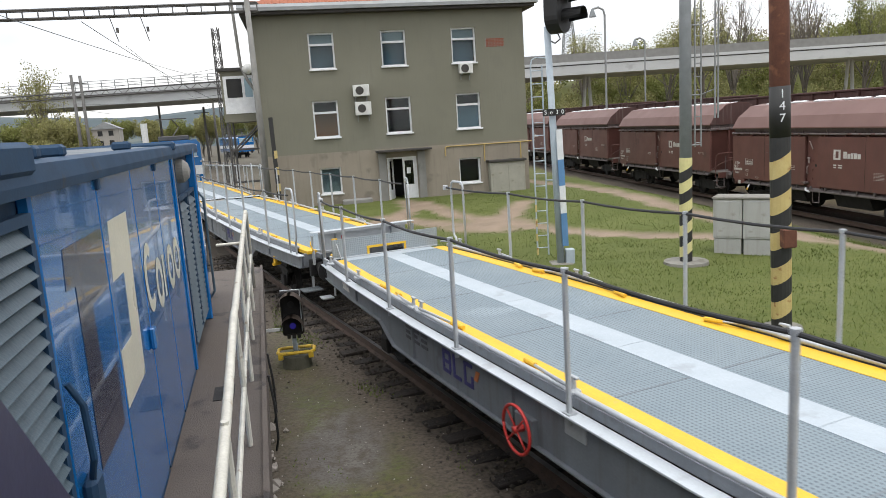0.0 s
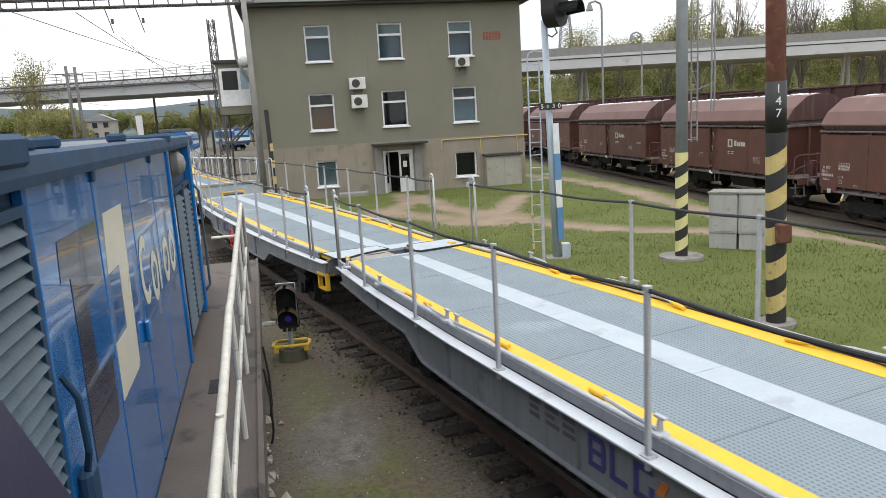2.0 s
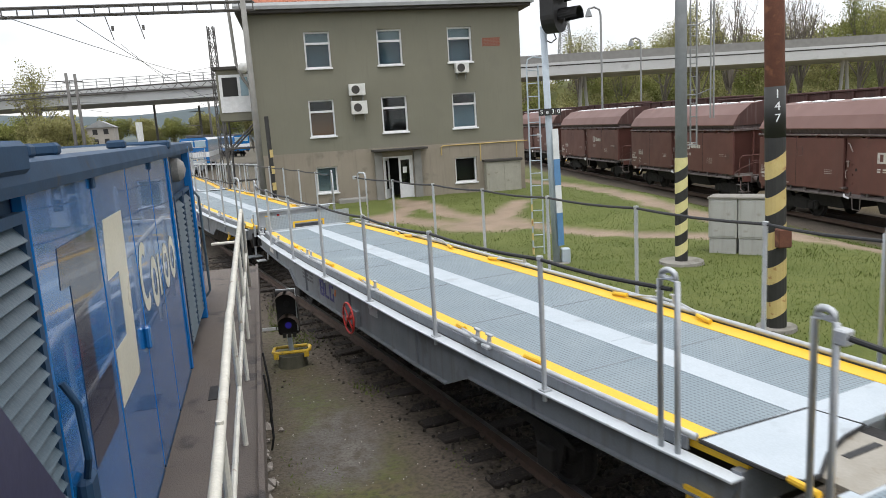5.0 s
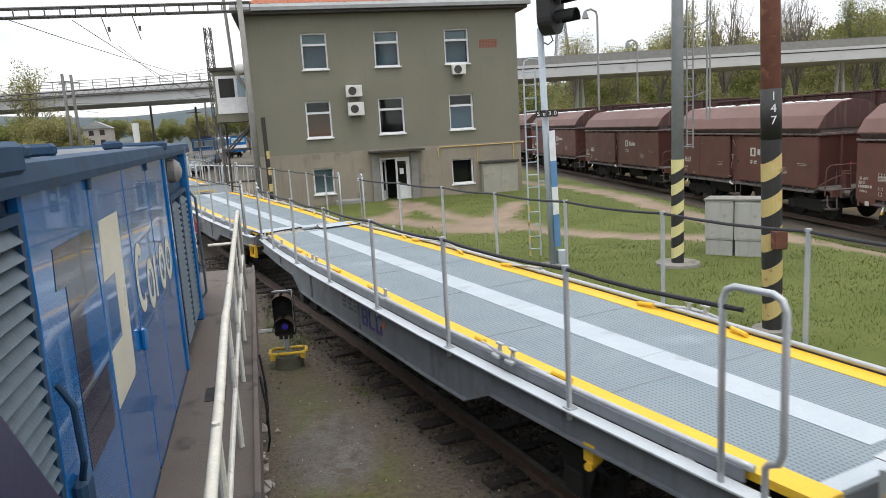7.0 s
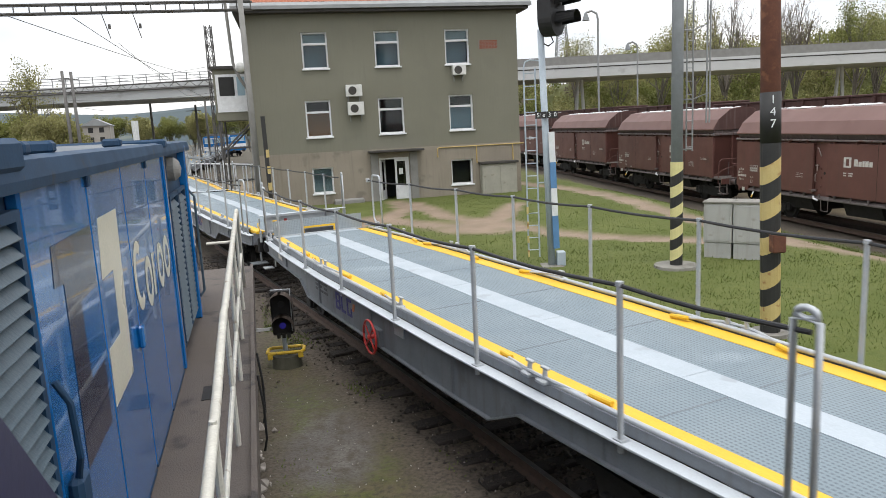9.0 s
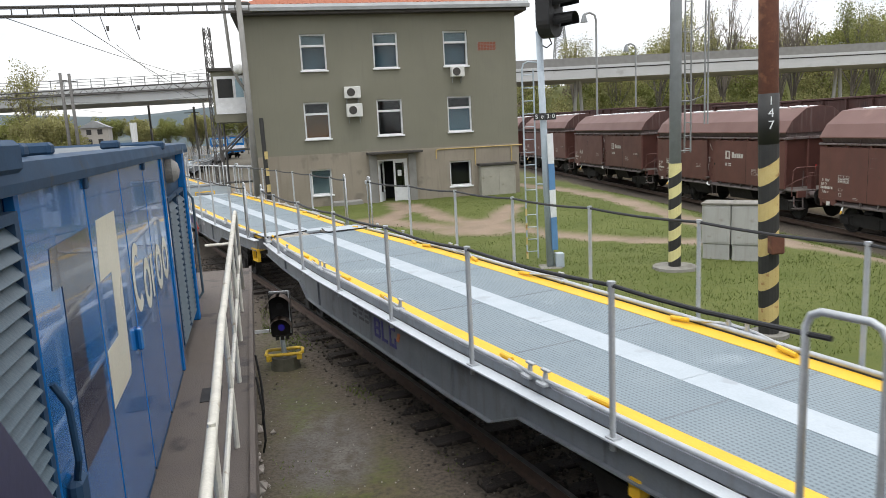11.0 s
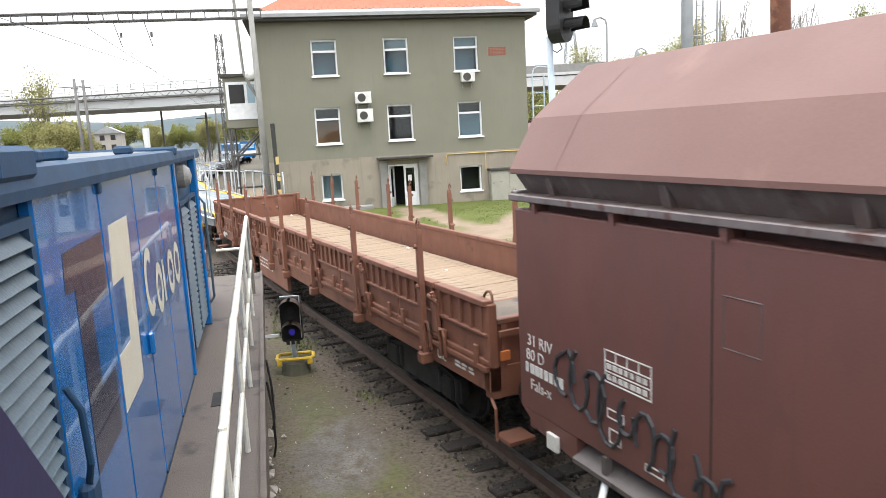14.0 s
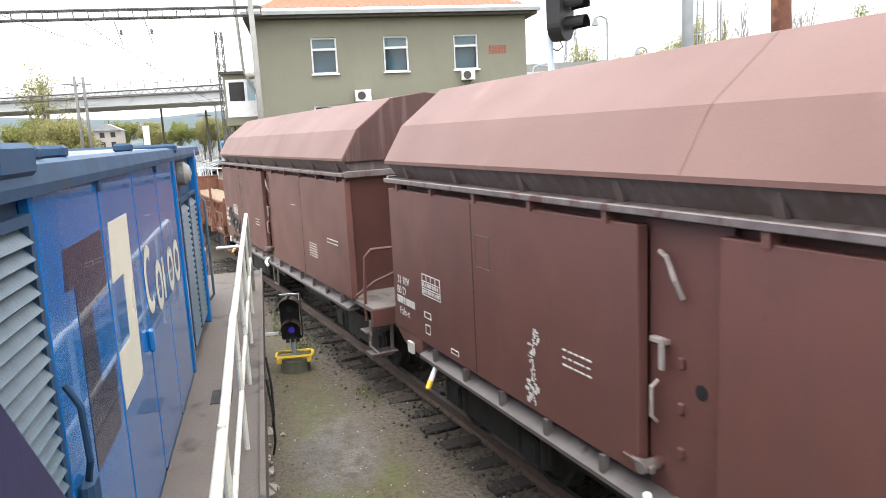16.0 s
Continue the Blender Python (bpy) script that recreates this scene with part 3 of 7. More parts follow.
def make_track(label, at, ts, shiny):
    """at(t, n) gives place, heading and height; two rails, then sleepers as pieces of their own."""
    tr = thing("railway_track", label, "railway track", kind="structure")
    for n in (-0.753, 0.753):
        line = [at(t, n) for t in ts]
        r = part("rail", sweep(B(), RAIL_PROF, line), M["rail_steel"], tr, "rust-brown steel rail")
        part("rail_head", sweep(B(), HEAD_PROF, line), M["rail_head"] if shiny else M["rail_steel"], r)
    return tr


def at_main(s, n):
    p, a = on_track(s, n)
    return p, a, 0.0


def at_loco(s, n):
    return on_loco(s, L_MID + n), HEAD_L, 0.0


def at_right(y, n):
    return on_right(y, n), HEAD_R, right_z(y)


def at_right2(y, n):
    return on_right(y, n + 4.8), HEAD_R, right_z(y)


main_track = make_track("curved main yard track with worn steel rails on dark wooden sleepers", at_main, np.arange(-30, 100, 1.0), True)
loco_track = make_track("straight yard track under the parked blue locomotive", at_loco, np.arange(-14, 40, 2.0), False)
right_track = make_track("goods track with polished rails in dark ballast", at_right, np.arange(4, 150, 3.0), True)
right_track_far = make_track("second goods track beyond the ore wagons", at_right2, np.arange(4, 150, 3.0), True)


def sleepers(tr, at, ts, z_up=0.0):
    me = mesh_of("sleeper", box(B(), -1.3, 1.3, -0.125, 0.125, -0.30, -0.135, 0.012), M["sleeper"])
    rnd = random.Random(5)
    for t in ts:
        p, a, z = at(t, 0)
        same("sleeper", me, tr, pose(p.x, p.y, z - rnd.uniform(0.015, 0.05), 0, rnd.uniform(-0.6, 0.6), math.degrees(a) + rnd.uniform(-1.5, 1.5)))


# ---- rolling stock ----
# seconds, and how far the passing train has gone by then
RUN = [(-2, -14.0), (0, -0.2), (2, 13.95), (4, 28.68), (6.5, 46.92), (9, 66.06), (11.5, 85.15), (13, 96.6), (14.5, 108.45), (16, 120.35), (18, 136.25)]


def run(t):
    """How far the train has gone at t, smoothly from row to row."""
    i = max(k for k in range(1, len(RUN) - 2) if RUN[k][0] <= t or k == 1)
    (ta, a), (t0, p), (t1, q), (tb, b) = RUN[i - 1:i + 3]
    h = t1 - t0
    u = (t - t0) / h
    m0, m1 = (q - a) / (t1 - ta) * h, (b - p) / (tb - t0) * h
    return (2 * u ** 3 - 3 * u ** 2 + 1) * p + (u ** 3 - 2 * u ** 2 + u) * m0 + (3 * u ** 2 - 2 * u ** 3) * q + (u ** 3 - u ** 2) * m1


def lathe_x(bm, prof, x0=0.0, y0=0.0, z0=0.0, seg=20):
    """Turns (x, r) about an axle along x."""
    rings = [[bm.verts.new((x0 + x, y0 + r * math.cos(2 * math.pi * k / seg), z0 + r * math.sin(2 * math.pi * k / seg))) for k in range(seg)] for x, r in prof]
    for a, b in zip(rings, rings[1:]):
        for k in range(seg):
            bm.faces.new((a[k], a[(k + 1) % seg], b[(k + 1) % seg], b[k]))
    bm.faces.new(rings[0])
    bm.faces.new(rings[-1])
    return bm


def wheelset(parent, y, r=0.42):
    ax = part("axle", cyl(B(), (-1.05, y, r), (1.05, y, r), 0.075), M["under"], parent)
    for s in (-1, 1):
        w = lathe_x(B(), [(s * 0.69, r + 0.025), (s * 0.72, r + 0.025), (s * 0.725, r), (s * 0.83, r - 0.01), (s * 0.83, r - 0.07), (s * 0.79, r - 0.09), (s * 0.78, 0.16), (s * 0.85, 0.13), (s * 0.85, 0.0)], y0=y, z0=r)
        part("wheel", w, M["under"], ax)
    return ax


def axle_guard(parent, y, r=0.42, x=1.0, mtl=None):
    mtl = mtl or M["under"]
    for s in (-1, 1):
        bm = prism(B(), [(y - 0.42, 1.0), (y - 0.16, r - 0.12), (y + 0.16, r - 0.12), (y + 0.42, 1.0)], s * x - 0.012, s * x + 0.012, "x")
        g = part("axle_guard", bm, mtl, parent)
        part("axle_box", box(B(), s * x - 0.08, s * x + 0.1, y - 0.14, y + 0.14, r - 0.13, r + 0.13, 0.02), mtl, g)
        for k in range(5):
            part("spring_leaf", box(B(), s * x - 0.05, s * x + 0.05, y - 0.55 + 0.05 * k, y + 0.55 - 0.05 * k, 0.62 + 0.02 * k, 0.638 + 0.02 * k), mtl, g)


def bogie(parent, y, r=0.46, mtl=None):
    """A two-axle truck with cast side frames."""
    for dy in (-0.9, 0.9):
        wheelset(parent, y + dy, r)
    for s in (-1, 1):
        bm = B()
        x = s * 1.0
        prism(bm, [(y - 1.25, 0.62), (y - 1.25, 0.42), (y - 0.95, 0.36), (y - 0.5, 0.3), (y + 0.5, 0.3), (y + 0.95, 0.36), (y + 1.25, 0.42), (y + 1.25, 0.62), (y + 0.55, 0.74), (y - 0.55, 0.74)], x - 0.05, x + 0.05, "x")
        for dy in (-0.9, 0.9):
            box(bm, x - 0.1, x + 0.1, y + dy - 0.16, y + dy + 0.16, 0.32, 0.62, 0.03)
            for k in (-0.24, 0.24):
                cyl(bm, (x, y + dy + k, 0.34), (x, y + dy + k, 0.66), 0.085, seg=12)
        part("bogie_frame", bm, mtl or M["under"], parent, "grimy cast bogie side frame, blackened for shade")
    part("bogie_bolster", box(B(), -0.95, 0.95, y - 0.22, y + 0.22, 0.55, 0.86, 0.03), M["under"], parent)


def buffer(parent, x, y, d, z=1.05, mtl=None, black=False):
    """A side buffer that looks along d (+1 or -1)."""
    bm = B()
    cyl(bm, (x, y, z), (x, y + d * 0.34, z), 0.115, seg=14)
    box(bm, x - 0.19, x + 0.19, y - 0.02, y + 0.02, z - 0.17, z + 0.17, 0.01)
    b = part("buffer", bm, mtl or M["under"], parent)
    bm = B()
    cyl(bm, (x, y + d * 0.34, z), (x, y + d * 0.5, z), 0.085, seg=14)
    cyl(bm, (x, y + d * 0.5, z), (x, y + d * 0.545, z), 0.23, seg=20)
    part("buffer_head", bm, M["black"] if black else M["under"], b)


def hook(parent, y, d):
    bm = B()
    box(bm, -0.05, 0.05, y, y + d * 0.3 if d > 0 else y, 0.98, 1.06) if d > 0 else box(bm, -0.05, 0.05, y + d * 0.3, y, 0.98, 1.06)
    tube(bm, [(0.04, y + d * 0.28, 1.02), (0.05, y + d * 0.33, 0.8), (-0.05, y + d * 0.33, 0.78), (-0.04, y + d * 0.28, 1.0)], 0.022, 6)
    part("coupling_hook", bm, M["under"], parent)


def handwheel(parent, x, y, z, r, mtl, label):
    """A spoked brake wheel on a side wall that faces -x."""
    bm = B()
    pts = [(x, y + r * math.cos(a), z + r * math.sin(a)) for a in [2 * math.pi * k / 24 for k in range(25)]]
    tube(bm, pts, 0.017, 7)
    for k in range(4):
        a = math.pi / 4 + k * math.pi / 2
        cyl(bm, (x, y, z), (x, y + r * math.cos(a), z + r * math.sin(a)), 0.012, seg=6)
    cyl(bm, (x - 0.03, y, z), (x + 0.14, y, z), 0.035, seg=10)
    return part("handwheel", bm, mtl, parent, label, True)


ZD = 1.40            # deck of the car carriers above the rail
ZL = 1.33            # ledge along its sides
UNIT = 14.75         # deck length of one carrier unit
HALF = UNIT / 2


def hoop_pts(x, y0, y1, top, foot):
    r = abs(y1 - y0) / 2
    pts = [(x, y0, foot), (x, y0, top - r)]
    for k in range(1, 8):
        a = math.pi - k * math.pi / 8
        pts.append((x, (y0 + y1) / 2 + (y1 - y0) / 2 * -math.cos(a), top - r + r * math.sin(a)))
    return pts + [(x, y1, top - r), (x, y1, foot)]


def edge(s, a, b):
    """The two offsets a and b on side s, in rising order."""
    return sorted((s * a, s * b))


def carrier_unit(name_label, leading):
    """One half of an empty car carrier. +y is the way it runs. A leading unit meets the wagon ahead with buffers and carries a bridge
    plate; a trailing unit has an end gate at its rear. The other ends meet under loose cover plates."""
    w = thing("car_carrier_wagon", name_label, "freight wagon", group="car carrier wagons")
    f, r = HALF, -HALF
    for s in (-1, 1):
        # side sill: an upright web with a deeper middle, under a flat ledge that stands lower than the deck
        lo, belly = ZL - 0.26, ZL - 0.53
        outline = [(r + 0.02, ZL - 0.02), (f - 0.02, ZL - 0.02), (f - 0.1, lo), (f - 3.5, lo - 0.03), (f - 4.05, belly), (r + 4.05, belly), (r + 3.5, lo - 0.03), (r + 0.1, lo)]
        sill = part("side_sill", prism(B(), outline, *edge(s, 1.44, 1.39), "x"), M["sill_grey"], w, "grey painted steel side sill with a deeper middle")
        part("top_flange", box(B(), *edge(s, 1.535, 1.385), r + 0.005, f - 0.005, ZL - 0.022, ZL, 0.004), M["ledge_pale"], sill, "pale galvanised ledge along the sill")
        low = [(r + 0.1, lo), (r + 3.5, lo - 0.03), (r + 4.05, belly), (f - 4.05, belly), (f - 3.5, lo - 0.03), (f - 0.1, lo)]
        rim = prism(B(), [(y, z - 0.018) for y, z in low] + low[::-1], *edge(s, 1.49, 1.36), "x")
        part("bottom_flange", rim, M["sill_grey"], sill)
        for k in range(5):
            y = r + 2.3 + k * (UNIT - 4.6) / 4
            dep = 0.5 if abs(y) < HALF - 4.05 else 0.26
            part("web_stiffener", box(B(), *edge(s, 1.475, 1.44), y - 0.01, y + 0.01, ZL - dep, ZL - 0.022), M["sill_grey"], sill)
        # the deck's upright edge with the chock pipe on it, then the yellow strip
        part("deck_edge_channel", box(B(), *edge(s, 1.375, 1.345), r + 0.5, f - 0.5, ZL, ZD + 0.035, 0.003), M["sill_grey"], w)
        part("chock_rail", cyl(B(), (s * 1.335, r + 0.45, ZD + 0.045), (s * 1.335, f - 0.45, ZD + 0.045), 0.03, seg=10), M["galv"], w, "shiny steel pipe along the deck", True)
        strip_end = (0.3, 0.03) if leading else (0.05, 0.0)
        part("yellow_strip", box(B(), *edge(s, 1.31, 1.06), r + strip_end[1], f - strip_end[0], ZD - 0.06, ZD + 0.006), M["deck_yellow"], w, "yellow warning strip along the deck edge")
        # posts and rope
        ys = [f - (1.88 if leading else 1.78) - k * 2.16 for k in range(6)] if s < 0 else [f - 2.53 - k * 2.05 for k in range(6)]
        for y in ys:
            bm = B()
            cyl(bm, (s * 1.48, y, ZL - 0.1), (s * 1.48, y, ZD + 1.17), 0.026, seg=10)
            box(bm, *edge(s, 1.52, 1.43), y - 0.05, y + 0.05, ZL, ZL + 0.014)
            cyl(bm, (s * 1.48, y, ZD + 1.165), (s * 1.48, y, ZD + 1.2), 0.033, seg=10)
            part("railing_post", bm, M["galv"], w)
        pts = []
        ends = [f - 0.24] + ys + [r + (0.55 if leading else 0.45)]
        for a0, a1 in zip(ends, ends[1:]):
            for k in range(4):
                u = k / 4
                pts.append((s * 1.48, a0 + (a1 - a0) * u, ZD + 1.17 - 0.03 * math.sin(math.pi * u)))
        pts.append((s * 1.48, ends[-1], ZD + 1.16))
        part("guard_rope", tube(B(), pts, 0.018, 8), M["rope"], w, "black rubber guard rope")
        part("rope_clamp", box(B(), *edge(s, 1.52, 1.43), f - 0.32, f - 0.24, ZD + 1.12, ZD + 1.21, 0.01), M["galv"], w)
        # end hoops
        near, far = ((f - 0.1, f - 0.24, False), (r + 0.5, r + 0.66, False)), ((f - 0.5, f - 0.96, True), (r + 0.5, r + 0.66, False))
        if not leading:
            near, far = ((f - 0.1, f - 0.24, False), (r + 0.15, r + 0.6, True)), ((f - 0.3, f - 0.46, False), (r + 0.04, r + 0.18, False))
        for y0, y1, wide in near if s < 0 else far:
            e = 1 if y1 > y0 else -1
            if wide:
                bm = tube(B(), [(s * 1.48, y1, ZL), (s * 1.48, y1, ZD + 1.2), (s * 1.48, y1 - e * 0.03, ZD + 1.27), (s * 1.48, y1 - e * 0.09, ZD + 1.3), (s * 1.48, y0 + e * 0.09, ZD + 1.3), (s * 1.48, y0 + e * 0.03, ZD + 1.27), (s * 1.48, y0, ZD + 1.2),
                                (s * 1.48, y0, ZD + 0.3), (s * 1.48, y0 + e * 0.03, ZD + 0.22), (s * 1.47, y0 + e * 0.1, ZD + 0.19), (s * 1.45, y0 + e * 0.14, ZD + 0.14), (s * 1.45, y0 + e * 0.14, ZL)], 0.024)
            else:
                bm = tube(B(), hoop_pts(s * 1.48, y0, y1, ZD + 1.3, ZL), 0.023)
            part("end_hoop", bm, M["galv"], w, "bent steel tube hoop", True)
        # wheel chocks folded down beside the strip
        for k, y in enumerate((f - 0.75, f - 2.3, f - 4.6, f - 4.85, f - 8.2, f - 11.3, f - 11.55)):
            bm = B()
            box(bm, s * 1.33 - 0.055, s * 1.33 + 0.055, y - 0.07, y + 0.07, ZD + 0.03, ZD + 0.075, 0.012)
            cyl(bm, (s * 1.32, y, ZD + 0.07), (s * 1.31, y, ZD + 0.17), 0.03, 0.02, 8)
            box(bm, s * 1.31 - 0.02, s * 1.31 + 0.02, y - 0.06, y + 0.06, ZD + 0.16, ZD + 0.185, 0.006)
            d = -1 if k % 2 else 1
            tube(bm, [(s * 1.345, y, ZD + 0.09), (s * 1.32, y + d * 0.35, ZD + 0.085), (s * 1.24, y + d * 0.75, ZD + 0.05)], 0.017, 6)
            c = part("wheel_chock", bm, M["galv"], w, "hinged steel wheel chock")
            part("chock_grip", tube(B(), [(s * 1.24, y + d * 0.74, ZD + 0.05), (s * 1.2, y + d * 0.98, ZD + 0.035)], 0.028, 8), M["deck_yellow"], c)
    # deck
    g0, g1 = r + (0.45 if leading else 0.16), f - (0.44 if leading else 0.12)
    part("deck_grating", box(B(), -1.06, 1.06, g0, g1, ZD - 0.05, ZD), M["grating"], w, "blue-grey steel mesh deck")
    seams = [r + 0.3 + k * (UNIT - 0.6) / 6 for k in range(7)]
    for k, (y0, y1) in enumerate(zip(seams, seams[1:])):
        part("centre_plate", box(B(), -0.19, 0.19, y0 + 0.004, y1 - 0.004, ZD - 0.02, ZD + 0.006), M["deck_white"], w, "pale grey steel plate down the middle of the deck")
    for y0, y1 in ((g1, f - 0.02), (r + 0.02, g0)):
        part("end_plate", box(B(), -1.06, 1.06, y0, y1, ZD - 0.04, ZD + 0.003), M["deck_white"], w)
    bm = B()
    for k in range(1, 7):
        y = r + k * UNIT / 7
        box(bm, -1.055, -0.2, y - 0.005, y + 0.005, ZD, ZD + 0.003)
        box(bm, 0.2, 1.055, y - 0.005, y + 0.005, ZD, ZD + 0.003)
    part("deck_seams", bm, M["sill_grey"], w)
    # headstocks and frame
    for y0, y1 in ((f - 0.1, f - 0.02), (r + 0.02, r + 0.1)):
        part("headstock", box(B(), -1.4, 1.4, y0, y1, ZL - 0.26, ZD - 0.045), M["sill_grey"], w)
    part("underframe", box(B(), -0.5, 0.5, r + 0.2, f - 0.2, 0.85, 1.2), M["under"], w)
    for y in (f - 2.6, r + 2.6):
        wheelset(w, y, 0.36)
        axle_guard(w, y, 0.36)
    if leading:
        # bridge plate at the front, with a framed slot, tipped up on its hinge
        yp = f - 0.12
        bm = prism(B(), [(x, ZD + z) for x, z in ((-1.1, 0), (-0.36, 0), (-0.36, 0.16), (0.36, 0.16), (0.36, 0), (1.1, 0), (1.1, 0.37), (-1.1, 0.37))], yp - 0.012, yp + 0.012)
        bp = part("bridge_plate", bm, M["chequer"], w, "raised grey chequer-plate bridge plate with a slot")
        bm = B()
        box(bm, -0.41, 0.41, yp - 0.022, yp + 0.022, ZD + 0.14, ZD + 0.185)
        for x in (-0.41, 0.365):
            box(bm, x, x + 0.045, yp - 0.022, yp + 0.022, ZD + 0.01, ZD + 0.14)
        part("slot_frame", bm, M["deck_yellow"], bp, "yellow painted slot edge")
        part("plate_hinge", cyl(B(), (-1.08, yp - 0.02, ZD + 0.012), (1.08, yp - 0.02, ZD + 0.012), 0.016, seg=8), M["galv"], bp)
        # hand catch beside the plate: a pale rod with a yellow T
        ct = part("plate_catch", cyl(B(), (-1.12, yp - 0.12, ZD), (-1.2, yp + 0.03, ZD + 0.38), 0.014, seg=8), M["galv"], w)
        bm = B()
        box(bm, -1.27, -1.13, yp + 0.02, yp + 0.05, ZD + 0.37, ZD + 0.4, 0.005)
        tube(bm, [(-1.2, yp + 0.04, ZD + 0.22), (-1.25, yp + 0.06, ZD + 0.17), (-1.25, yp + 0.06, ZD + 0.1), (-1.2, yp + 0.03, ZD + 0.06)], 0.014, 6)
        part("catch_grip", bm, M["deck_yellow"], ct, "yellow painted catch grip")
        for x in (-0.87, 0.87):
            buffer(w, x, f + 0.06, 1, 1.06, black=True)
        hook(w, f, 1)
        # cover plates at the rear joint, with dark rubber rims
        for poly in ([(-1.17, 0.42), (-0.07, 0.36), (-0.01, -0.06), (-0.3, -0.1), (-0.62, -0.2), (-0.92, -0.36), (-1.08, -0.36), (-1.14, -0.26)],
                     [(0.42, 0.02), (1.3, 0.05), (1.36, -0.06), (1.34, -0.7), (0.36, -0.72), (0.3, -0.6)]):
            bm = prism(B(), [(x, r + y) for x, y in poly], ZD + 0.02, ZD + 0.036)
            for v in bm.verts:
                v.co.y, v.co.z = v.co.z, v.co.y
            c = part("cover_plate", bm, M["deck_white"], w, "loose pale cover plate over the joint")
            ring = [(x, r + y, ZD + 0.026) for x, y in poly]
            part("plate_rim", tube(B(), ring + ring[:1], 0.017, 6), M["black"], c, "black rubber rim")
        for x in (-0.62, 0.5):
            part("joint_slot", box(B(), x, x + 0.42, r - 0.3, r - 0.24, ZD + 0.006, ZD + 0.012), M["black"], w)
        part("joint_floor", box(B(), -1.05, -0.1, r - 0.62, r + 0.02, ZD - 0.03, ZD + 0.006), M["dusty_plate"], w, "dusty beige plate under the joint")
        part("joint_floor", box(B(), 0.42, 1.2, r - 0.62, r + 0.02, ZD - 0.03, ZD + 0.006), M["dusty_plate"], w)
        part("coupling_bar", box(B(), -0.2, 0.2, r - 0.62, r + 0.3, ZD - 0.3, ZD - 0.06), M["under"], w)
        handwheel(w, -1.58, f - 7.62, 0.93, 0.24, M["red"], "red spoked brake handwheel")
        part("wheel_bracket", box(B(), -1.5, -1.4, f - 7.78, f - 7.46, 0.78, 1.05, 0.01), M["sill_grey"], w)
        bm = box(B(), -1.456, -1.442, f - 8.55, f - 8.25, ZL - 0.22, ZL - 0.05)
        part("notice_plate", bm, M["galv"], w)
        for y in (f - 1.5, f - 1.72):
            part("white_label", box(B(), -1.452, -1.441, y - 0.09, y + 0.09, ZL - 0.21, ZL - 0.04), M["marking"], w)
        # yellow stirrup step at the rear corner
        bm = B()
        for y in (r + 0.06, r + 0.42):
            box(bm, -1.46, -1.37, y - 0.02, y + 0.02, ZL - 0.52, ZL - 0.26)
        box(bm, -1.46, -1.37, r + 0.04, r + 0.44, ZL - 0.55, ZL - 0.51)
        box(bm, -1.47, -1.25, r + 0.02, r + 0.46, ZL - 0.27, ZL - 0.23)
        part("corner_step", bm, M["deck_yellow"], w, "yellow painted stirrup step")
        st = part("step_hanger", cyl(B(), (-1.3, f - 0.2, ZL - 0.26), (-1.32, f - 0.2, 0.72), 0.022, seg=8), M["galv"], w)
        part("step_plate", box(B(), -1.42, -1.2, f - 0.34, f - 0.08, 0.7, 0.73, 0.006), M["galv"], st)
    else:
        # end gate behind the deck: a folded steel beam with ribs
        yg = r - 0.36
        bm = prism(B(), [(yg - 0.12, ZD + 0.385), (yg + 0.045, ZD + 0.385), (yg + 0.045, ZD + 0.43), (yg - 0.12, ZD + 0.43)], -1.12, 1.12, "x")
        prism(bm, [(yg - 0.02, ZD + 0.02), (yg + 0.01, ZD + 0.02), (yg + 0.03, ZD + 0.37), (yg - 0.0, ZD + 0.37)], -1.12, 1.12, "x")
        prism(bm, [(yg - 0.1, ZD + 0.0), (yg + 0.02, ZD + 0.0), (yg + 0.02, ZD + 0.04), (yg - 0.1, ZD + 0.04)], -1.1, 1.1, "x")
        g = part("end_gate", bm, M["galv"], w, "galvanised folding end gate")
        for x in (-1.12, -0.62, 0.6, 1.1):
            part("gate_rib", prism(B(), [(yg + 0.0, ZD + 0.01), (yg - 0.1, ZD + 0.01), (yg - 0.06, ZD + 0.14), (yg - 0.12, ZD + 0.37), (yg + 0.02, ZD + 0.37)], x, x + 0.018, "x"), M["galv"], g)
        # thin cap in a paler grey than the rest of the gate
        part("gate_cap", box(B(), -1.125, 1.125, yg - 0.125, yg + 0.05, ZD + 0.432, ZD + 0.44), M["ledge_pale"], g, "pale top edge of the end gate")
        part("gate_shelf", box(B(), -0.3, 0.42, yg - 0.1, yg - 0.04, ZD + 0.06, ZD + 0.1, 0.004), M["deck_white"], g)
        part("reflector", box(B(), -0.57, -0.49, yg - 0.03, yg - 0.018, ZD + 0.24, ZD + 0.31), M["red"], g, "small red reflector")
        bm = tube(B(), [(-1.15, yg - 0.05, ZD + 0.26), (-1.17, yg - 0.1, ZD + 0.2), (-1.13, yg - 0.12, ZD + 0.1), (-1.15, yg - 0.08, ZD + 0.05)], 0.015, 6)
        part("gate_pin", bm, M["deck_yellow"], g)
        part("gate_hinge", cyl(B(), (-1.1, yg - 0.02, ZD - 0.22), (-1.1, yg - 0.02, ZD + 0.06), 0.03, seg=8), M["galv"], g)
        for x in (-0.95, 0.8):
            part("gate_arm", box(B(), x, x + 0.06, yg, r + 0.06, ZD - 0.12, ZD - 0.03), M["sill_grey"], g)
        for x in (-0.87, 0.87):
            buffer(w, x, r - 0.06, -1, 1.06, black=True)
            part("buffer_seat", box(B(), x - 0.24, x + 0.24, r - 0.08, r + 0.01, 0.88, 1.24, 0.02), M["black"], w)
